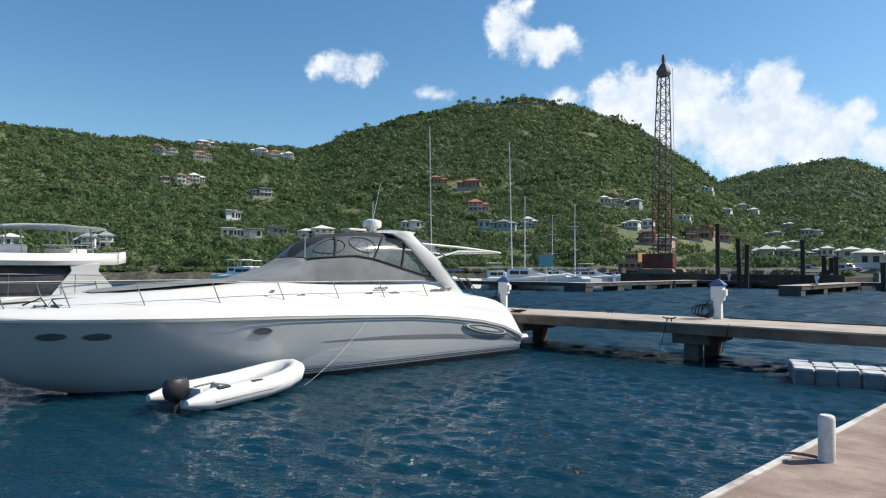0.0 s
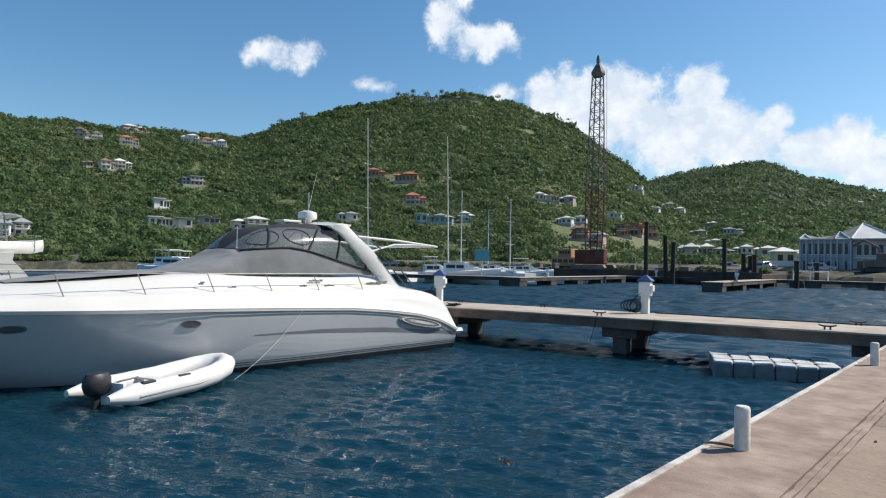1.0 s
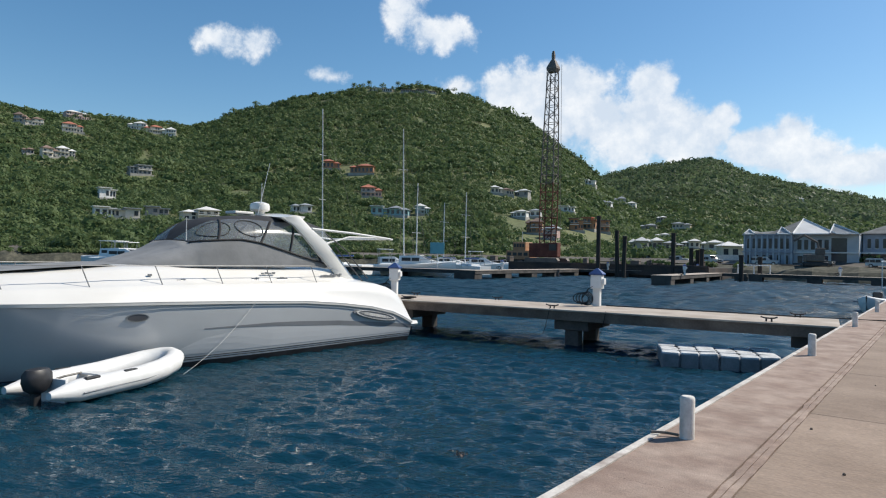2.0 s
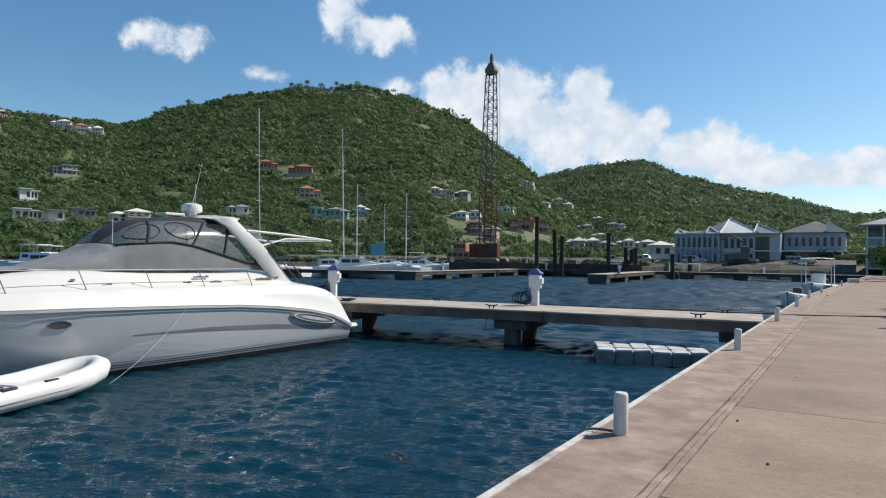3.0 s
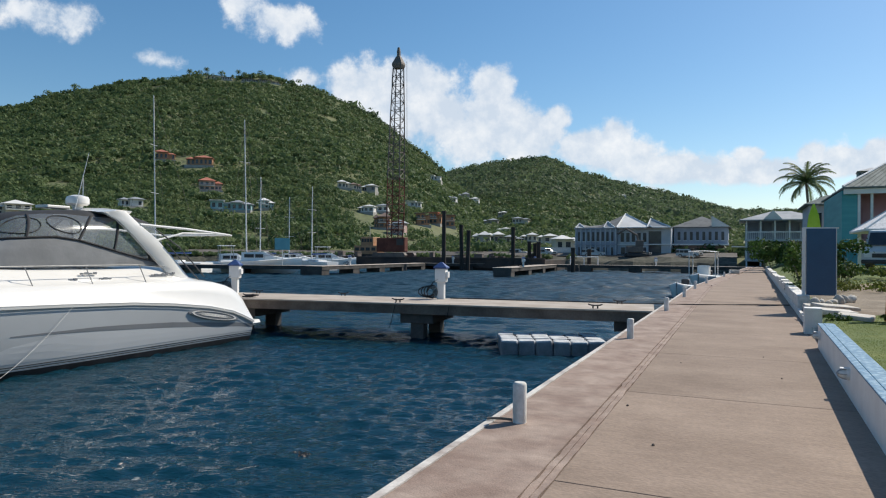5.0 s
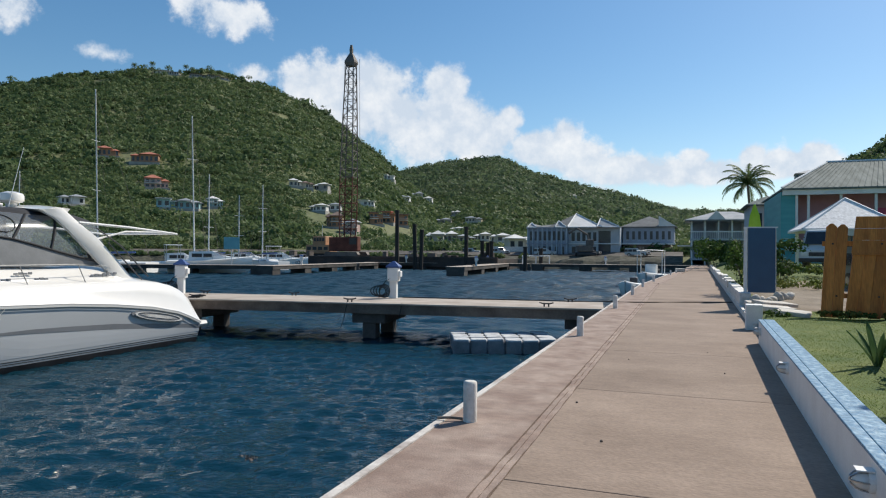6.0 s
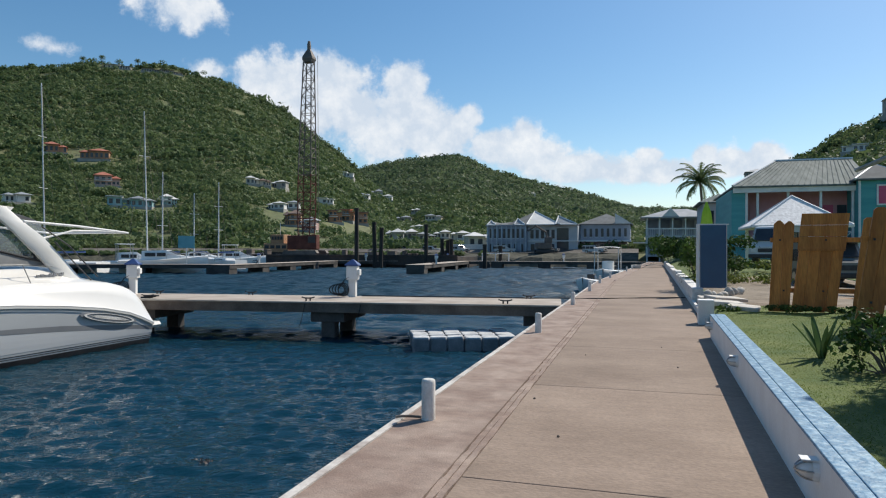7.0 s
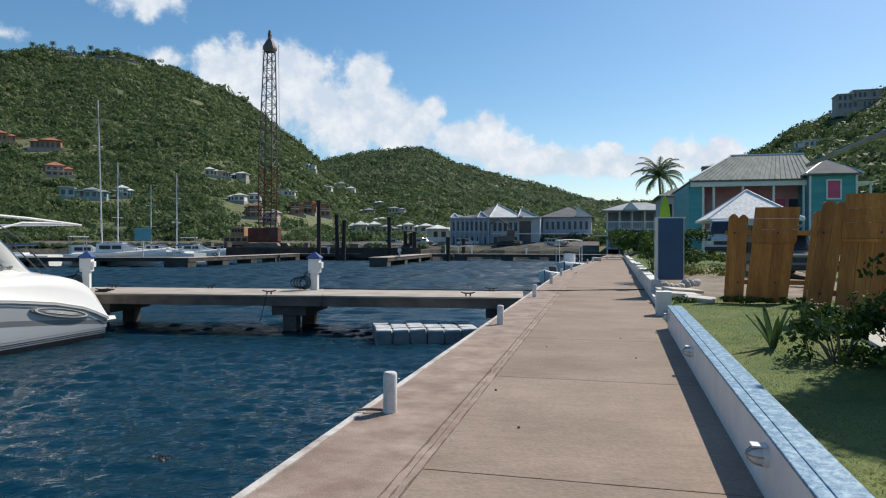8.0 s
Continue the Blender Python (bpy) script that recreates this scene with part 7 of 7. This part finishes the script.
def stones():
    rng = random.Random(6)
    for x, y, r, kind in ((2.05, 20.6, 0.17, 0), (2.25, 20.9, 0.15, 0), (2.45, 20.7, 0.18, 0), (2.15, 21.2, 0.16, 0), (2.55, 21.1, 0.14, 0), (2.35, 20.4, 0.13, 0), (2.75, 21.6, 0.22, 0), (2.95, 22.4, 0.20, 0), (3.2, 22.8, 0.2, 0)):
        t = thing("stone", pose(x, y, 0.30 + r * 0.5, rng.uniform(0, 360), rng.uniform(0, 40), rng.uniform(0, 360)), "rounded pale stone in the garden edge", "stone", "stones by the sign")
        bm = bmesh.new()
        bmesh.ops.create_icosphere(bm, subdivisions=2, radius=r)
        for v in bm.verts:
            v.co *= 0.85 + 0.3 * noise.noise(v.co * 6 + Vector((x, y, 0)))
            v.co.z *= 0.7
        smooth(part("rock", bm, M_STONE, t), 60)
    for k, (x, y, w, l, tn) in enumerate(((2.25, 18.3, 0.9, 0.55, 20), (2.15, 17.5, 0.8, 0.5, 10), (2.5, 17.0, 0.7, 0.5, -15), (2.35, 19.1, 0.95, 0.6, 25), (2.1, 19.7, 0.8, 0.5, 5))):
        t = thing("stone_slab", pose(x, y, 0.27 + 0.06 * (k % 2), 3, 4, tn), "flat rough stone slab by the wall", "stone slab", "stone slabs")
        boxed("slab", M_STONE, t, -w / 2, w / 2, -l / 2, l / 2, 0, 0.12, bevel=0.03)


stones()


def wall_lamp(y, z):
    m = WALL_TURN @ pose(0, y, z)
    t = thing("wall_lamp", m, "white caged bulkhead lamp on the low wall", "wall lamp", "wall lamps")
    bm = bmesh.new()
    rod(bm, (0.0, 0, 0), (-0.035, 0, 0), 0.075, 0.07, 16)
    part("base", bm, M_WHITE, t)
    bm = bmesh.new()
    bmesh.ops.create_uvsphere(bm, u_segments=16, v_segments=8, radius=0.058)
    for v in bm.verts:
        v.co.x = v.co.x * 1.2 - 0.05
    smooth(part("globe", bm, M_GEL, t))
    for turn in (0, 60, 120):
        bm = bmesh.new()
        c, s = math.cos(radians(turn)), math.sin(radians(turn))
        tube(bm, [(-0.03 - 0.10 * math.sin(a), 0.068 * math.cos(a) * c, 0.068 * math.cos(a) * s) for a in np.linspace(0, math.pi, 9)], 0.006, 5)
        part("cage_bar", bm, M_STEEL, t)
    bm = bmesh.new()
    box(bm, -0.10, 0.0, -0.05, 0.05, 0.062, 0.072, 0.003)
    part("hood", bm, M_WHITE, t)


for y, z in ((0.3, 0.30), (4.62, 0.30), (9.0, 0.28), (13.2, 0.27)):
    wall_lamp(y, z)


def leafy(name, m, centres, radius, per, size, material, label, category, stems=True, seed=1):
    """A shrub: woody stems and a crown of many small leaves."""
    t = thing(name, m, label, category)
    rng = np.random.default_rng(seed)
    v = leaf_cards(rng, np.array(centres, float), np.array(radius, float), per, np.full(len(centres), size), 0.9)
    me = bpy.data.meshes.new("crown")
    n = len(v) // 4
    me.from_pydata([tuple(p) for p in v], [], [(4 * i, 4 * i + 1, 4 * i + 2, 4 * i + 3) for i in range(n)])
    me.materials.append(material)
    crown = new("crown", me)
    crown.parent = t
    tagged(crown, kind="stuff")
    if stems:
        for c in centres:
            bm = bmesh.new()
            tube(bm, [(c[0] * 0.15, c[1] * 0.15, -0.05), (c[0] * 0.5, c[1] * 0.4, c[2] * 0.55), tuple(c)], [0.012, 0.009, 0.004], 5)
            part("stem", bm, M_BARK, t)
    return t


rs = random.Random(3)


def clump(n, sx_, sy_, z0, z1, r0, r1):
    cs = [(rs.uniform(-sx_, sx_), rs.uniform(-sy_, sy_), rs.uniform(z0, z1)) for _ in range(n)]
    return cs, [rs.uniform(r0, r1) for _ in range(n)]


c, r = clump(26, 0.42, 0.5, 0.04, 0.66, 0.12, 0.22)
leafy("garden_shrub", pose(2.9, 8.6, 0.25), c, r, 60, 0.035, M_LEAF, "dark green leafy shrub on the lawn", "shrub", seed=2)
c, r = clump(26, 0.4, 0.4, 0.04, 0.85, 0.14, 0.26)
leafy("garden_shrub", pose(3.55, 8.35, 0.25), c, r, 70, 0.035, M_LEAF, "dark green leafy shrub on the lawn", "shrub", seed=14)
c, r = clump(30, 0.4, 0.7, 0.1, 1.3, 0.18, 0.32)
leafy("garden_shrub", pose(3.4, 7.0, 0.25), c, r, 80, 0.035, M_LEAF, "dense dark green shrub casting shade on the lawn", "shrub", seed=8)
# Unseen bushes and tree, added beside the view to cast the lawn's shade.
c, r = clump(80, 0.45, 0.7, 0.2, 2.9, 0.25, 0.42)
leafy("tall_bush", pose(4.0, 6.85, 0.25), c, r, 110, 0.075, M_LEAF, "unseen tall dense dark green bush added to shade the lawn", "bush", seed=3)
c, r = clump(120, 0.5, 0.7, 0.2, 4.0, 0.28, 0.46)
leafy("tall_bush", pose(4.85, 8.4, 0.25), c, r, 110, 0.085, M_LEAF, "unseen tall dense dark green bush added to shade the lawn", "bush", seed=31)
c, r = clump(170, 0.6, 0.85, 1.8, 5.9, 0.3, 0.5)
leafy("garden_tree", pose(5.35, 10.0, 0.25), c, r, 110, 0.09, M_LEAF, "unseen leafy green tree added to shade the lawn", "tree", seed=32)
# Added bush: hides bright lawn to keep the gap between panels dark.
c, r = clump(30, 1.3, 0.8, 0.3, 2.4, 0.4, 0.7)
leafy("tall_bush", pose(10.2, 28.5, 0.3), c, r, 90, 0.09, M_LEAF, "dark green bush added behind the wooden panels", "bush", seed=33)
c, r = clump(22, 0.5, 0.9, 0.5, 2.0, 0.25, 0.45)
leafy("tall_bush", pose(2.5, 30.0, 0.2), c, r, 60, 0.07, M_LEAF, "dark green bush behind the block wall", "bush", seed=4)
c, r = clump(20, 0.8, 1.0, 0.4, 1.9, 0.3, 0.5)
leafy("tall_bush", pose(4.0, 32.0, 0.3), c, r, 60, 0.08, M_LEAF, "dark green bush beside the van", "bush", seed=5)
c, r = clump(26, 2.4, 0.9, 0.05, 0.5, 0.25, 0.45)
leafy("ground_cover", pose(5.2, 35.0, 0.6), c, r, 50, 0.07, M_LEAF_Y, "yellow-green ground cover before the van", "plants", False, seed=6)
c, r = clump(24, 2.6, 1.5, 0.05, 0.35, 0.2, 0.4)
leafy("ground_cover", pose(4.6, 29.5, 0.28), c, r, 50, 0.06, M_LEAF_Y, "low yellow-green plants beside the gravel", "plants", False, seed=7)
for k in range(4):
    c, r = clump(18, 1.6, 1.6, 0.8, 3.0, 0.6, 1.1)
    leafy("garden_tree", pose(3.4 + 1.7 * (k % 2), 76 + 12 * k, 0.2), c, r, 60, 0.16, M_LEAF, "dark green tree by the walkway's end", "tree", seed=20 + k)


def agave(x, y):
    t = thing("agave", pose(x, y, 0.24), "green agave with long pointed leaves", "agave")
    rng = random.Random(9)
    for k in range(9):
        a = 2 * math.pi * k / 9 * 2.4
        up = rng.uniform(1.05, 1.48)
        l = rng.uniform(0.48, 0.74)
        bm = bmesh.new()
        rows = []
        for j in range(7):
            q = j / 6
            d = l * q
            rad = d * math.cos(up) + 0.06 * q * q
            z = d * math.sin(up) - 0.10 * q * q * math.cos(up)
            w = 0.05 * (1 - q) ** 0.6 * (0.7 + q)
            ca, sa = math.cos(a), math.sin(a)
            rows.append([(rad * ca - sgn * w * sa, rad * sa + sgn * w * ca, z + 0.02 * abs(sgn)) for sgn in (-1, 0, 1)])
        loft(bm, rows, caps=False)
        part("leaf", bm, M_AGAVE, t)


agave(2.38, 9.5)


def palm_tree(x, y, z, height):
    t = thing("coconut_palm", pose(x, y, z), "tall coconut palm with drooping fronds", "palm tree")
    bm = bmesh.new()
    tube(bm, [(0.25 * math.sin(k * 0.5), 0, height * k / 8) for k in range(9)], [0.24 - 0.012 * k for k in range(9)], 10)
    smooth(part("trunk", bm, M_BARK, t))
    rng = random.Random(2)
    top = Vector((0.25 * math.sin(4.0), 0, height))
    for k in range(34):
        a = 2.4 * k + rng.uniform(-0.2, 0.2)
        lift = 1.55 - 1.7 * (k / 33) ** 1.1 + rng.uniform(-0.1, 0.1)
        l = rng.uniform(3.4, 4.3)
        # each frond rises, then bends over under its own weight
        p, d_el, pts = top.copy(), lift, [top.copy()]
        for j in range(12):
            d_el -= 0.05 + 0.014 * j
            p = p + Vector((math.cos(a) * math.cos(d_el), math.sin(a) * math.cos(d_el), math.sin(d_el))) * (l / 12)
            pts.append(p.copy())
        bm = bmesh.new()
        side = Vector((-math.sin(a), math.cos(a), 0))
        for j in range(2, 13):
            p, d = pts[j], (pts[j] - pts[j - 1]).normalized()
            for f in (0.0, 0.25, 0.5, 0.75):
                base = p - d * f * l / 12
                ll = 0.85 * math.sin(math.pi * (0.15 + 0.75 * j / 13)) * rng.uniform(0.8, 1.1)
                for sg in (-1, 1):
                    tip = base + side * sg * ll * 0.62 + d * ll * 0.5 - Vector((0, 0, ll * rng.uniform(0.35, 0.65)))
                    bm.faces.new([bm.verts.new(q) for q in (base - d * 0.05, base + d * 0.05, tip)])
        tube(bm, pts, [0.04 * (1 - 0.8 * j / 12) for j in range(13)], 4)
        part("frond", bm, M_PALM, t)


palm_tree(8.2, 95, 0.3, 10.7)
for az, r, h in ((-45.4, 700, 9.0), (-44.1, 702, 10.0), (-41.6, 705, 7.5)):
    px, py = r * math.sin(radians(az)), r * math.cos(radians(az))
    palm_tree(px, py, float(land_height(np.array(px), np.array(py))), h)

# concrete pad, gravel bed, beam
bm = bmesh.new()
box(bm, 0, 3.2, 0, 4.6, -0.1, 0.05, 0.01)
o = part("garden_path", bm, M_SLAB)
o.matrix_world = pose(3.55, 8.4, 0.27, 0, 0, -8)
tagged(o, "pale concrete pad on the lawn", "path", kind="structure")
xs, ys = np.linspace(2.2, 9.0, 24), np.linspace(18.4, 33, 40)
verts = [(x + 0.3 * math.sin(y * 1.3), y + 0.25 * math.sin(x * 2.1), 0.325 + 0.02 * math.sin(x * 3 + y * 2) - (0.15 if x in (xs[0], xs[-1]) or y in (ys[0], ys[-1]) else 0) + 0.75 * max(0, min(1, (y - 30) / 9)) * max(0, min(1, (x - 3) / 2))) for y in ys for x in xs]
faces = [(i * 24 + j, i * 24 + j + 1, (i + 1) * 24 + j + 1, (i + 1) * 24 + j) for i in range(39) for j in range(23)]
tagged(raw("gravel_bed", verts, faces, M_GRAVEL, shade=True), "dusty sand and gravel between lawn and cars", "gravel", kind="structure")
M_BOOM = mat("weathered_grey_timber", (0.24, 0.235, 0.225), (0.38, 0.37, 0.35), scale=1.2, rough=0.8, fine=0.15, bump_scale=6)
t = thing("boom_beam", pose(0, 0, 0), "long grey steel boom reaching over the garden", "boom")
bm = bmesh.new()
tube(bm, [(11.3, 40.2, 6.05), (12.85, 34.0, 6.8), (14.3, 28.2, 7.5)], [0.11, 0.14, 0.17], 6)
part("beam", bm, M_BOOM, t)
bm = bmesh.new()
rod(bm, (14.4, 28, 0.2), (14.3, 28.2, 7.6), 0.22, n=8)
part("mast", bm, M_BOOM, t)


def lawn_grass():
    """Blades over the lawn nearest to the walkway."""
    rng = np.random.default_rng(12)
    n = 150000
    x, y = rng.uniform(1.2, 7.5, n), -4 + 23 * rng.random(n)
    keep = (x > 1.45 + 0.028 * y) & ~((x > 3.6) & (y > 8.3) & (y < 13) & (x < 6.9))
    x, y = x[keep], y[keep]
    z = 0.26 + 0.03 * np.sin(x * 1.7 + y) + 0.02 * np.sin(y * 2.3 - x)
    a, h = rng.uniform(0, 6.28, len(x)), rng.uniform(0.012, 0.03, len(x))
    w = 0.0042
    lean = rng.normal(size=(len(x), 2)) * 0.03
    p = np.stack([x, y, z - 0.01], -1)
    d = np.stack([np.cos(a) * w, np.sin(a) * w, 0 * a], -1)
    tip = p + np.stack([lean[:, 0], lean[:, 1], h], -1)
    quad = np.stack([p - d, p + d, tip + d * 0.3, tip - d * 0.3], 1).reshape(-1, 3)
    cards_object("lawn_blades", quad, M_GRASSLEAF, "short green grass blades on the lawn", "grass")


M_GRASSLEAF = leaf_mat("grass_blades", (0.10, 0.16, 0.026), (0.20, 0.225, 0.055), scale=1.5, island=0.2, through_light=0.5)
lawn_grass()


# ---- far shore: stone bank and a dusty road behind it ----
M_BANK = mat("dark_shore_stone", (0.04, 0.042, 0.03), (0.095, 0.09, 0.065), scale=0.9, rough=0.95, bump=1.0, bump_scale=2.5, fine=0.3)
M_ROAD = mat("dusty_road", (0.075, 0.068, 0.06), (0.14, 0.125, 0.11), scale=0.25, rough=0.95, fine=0.15, bump_scale=3)


def far_shore():
    azs = np.arange(-84, 0.6, 1.0)
    bank, road = [], []
    for az in azs:
        r = lerp_table(az, SHORE)
        c, s_ = math.cos(radians(az)), math.sin(radians(az))
        wob = 0.5 * math.sin(az * 1.7) + 0.3 * math.sin(az * 4.1)
        bank.append([(s_ * (r + d + wob), c * (r + d + wob), z + 0.15 * math.sin(az * 5 + d)) for d, z in ((-7.5, -2.5), (-5.5, -0.9), (-4.6, -0.2), (-3.6, 0.45), (-2.0, 0.85), (0.5, 1.35))])
        road.append([(s_ * (r + d), c * (r + d), 1.36 + 0.02 * (d + 2) + (0.6 if d > 10 else 0)) for d in (0.6, 3.5, 7.0, 12.0)])
    bm = bmesh.new()
    loft(bm, bank, caps=False)
    tagged(part("shore_bank", bm, M_BANK), "dark stone bank along the far shore", "shore", kind="structure")
    bm = bmesh.new()
    loft(bm, road, caps=False)
    tagged(part("road", bm, M_ROAD), "dusty grey road along the far shore", "road", kind="structure")


far_shore()


# ---- white rail on the far dock ----
t = thing("dock_railing", pose(-23.6, 111, 0, 0, 0, 3), "white pipe railing on the far dock", "railing")
for x in (-2.3, 0.0, 2.3):
    bm = bmesh.new()
    rod(bm, (x, 0, 0), (x, 0, 1.35), 0.1, n=8)
    part("post", bm, M_WHITE, t)
bm = bmesh.new()
rod(bm, (-2.4, 0, 1.3), (2.4, 0, 1.3), 0.09, n=8)
part("top_rail", bm, M_WHITE, t)

# ---- small things along the quay ----
def edge_rope(y):
    rope("bollard_rope", (-1.93, y - 0.02, 0.02), (QX - 0.01, y - 0.12, 0.03), -0.01, 0.014, M_BARK, "short brown mooring rope from bollard to edge")


edge_rope(6.2)
rw = random.Random(21)
for k in range(5):
    t = thing("pebble", pose(rw.uniform(-1.0, 0.9), rw.uniform(3.5, 14), 0.006, rw.uniform(0, 360), 0, rw.uniform(0, 360)), "small dark pebble on the walkway", "pebble", "pebbles on the walkway")
    bm = bmesh.new()
    bmesh.ops.create_icosphere(bm, subdivisions=1, radius=rw.uniform(0.008, 0.018))
    part("stone", bm, M_BARK, t)
for k, (x, y) in enumerate(((-5.57, 7.65),)):
    rng = np.random.default_rng(40 + k)
    c = np.column_stack([rng.uniform(-0.13, 0.13, 12), rng.uniform(-0.07, 0.07, 12), np.full(12, -0.035)])
    v = leaf_cards(rng, c, np.full(12, 0.05), 8, np.full(12, 0.03), 0.3)
    o = cards_object("seaweed", v, M_BARK, "brown floating seaweed clump on the water", "seaweed")
    o.location = (x, y, WATER + 0.03)
t = thing("mooring_block", pose(-0.2, 68, 0, 0, 0, 20), "pale concrete lump at the quay edge", "block")
boxed("block", M_STONE, t, -0.35, 0.35, -0.5, 0.5, 0, 0.35, bevel=0.08)


for k, (x, y) in enumerate(((3.3, 17.15), (3.9, 17.1), (4.6, 17.1), (4.1, 13.5), (4.75, 13.5), (5.4, 13.5), (3.6, 17.05), (5.1, 17.1), (2.1, 16.6))):
    c, r = clump(9, 0.28, 0.08, 0.0, 0.1, 0.06, 0.12)
    leafy("grass_tuft", pose(x, y, 0.26), c, r, 30, 0.03, M_LEAF_Y if k % 3 == 0 else M_LEAF, "uncut grass tuft at the foot of the panels", "grass", False, seed=60 + k)
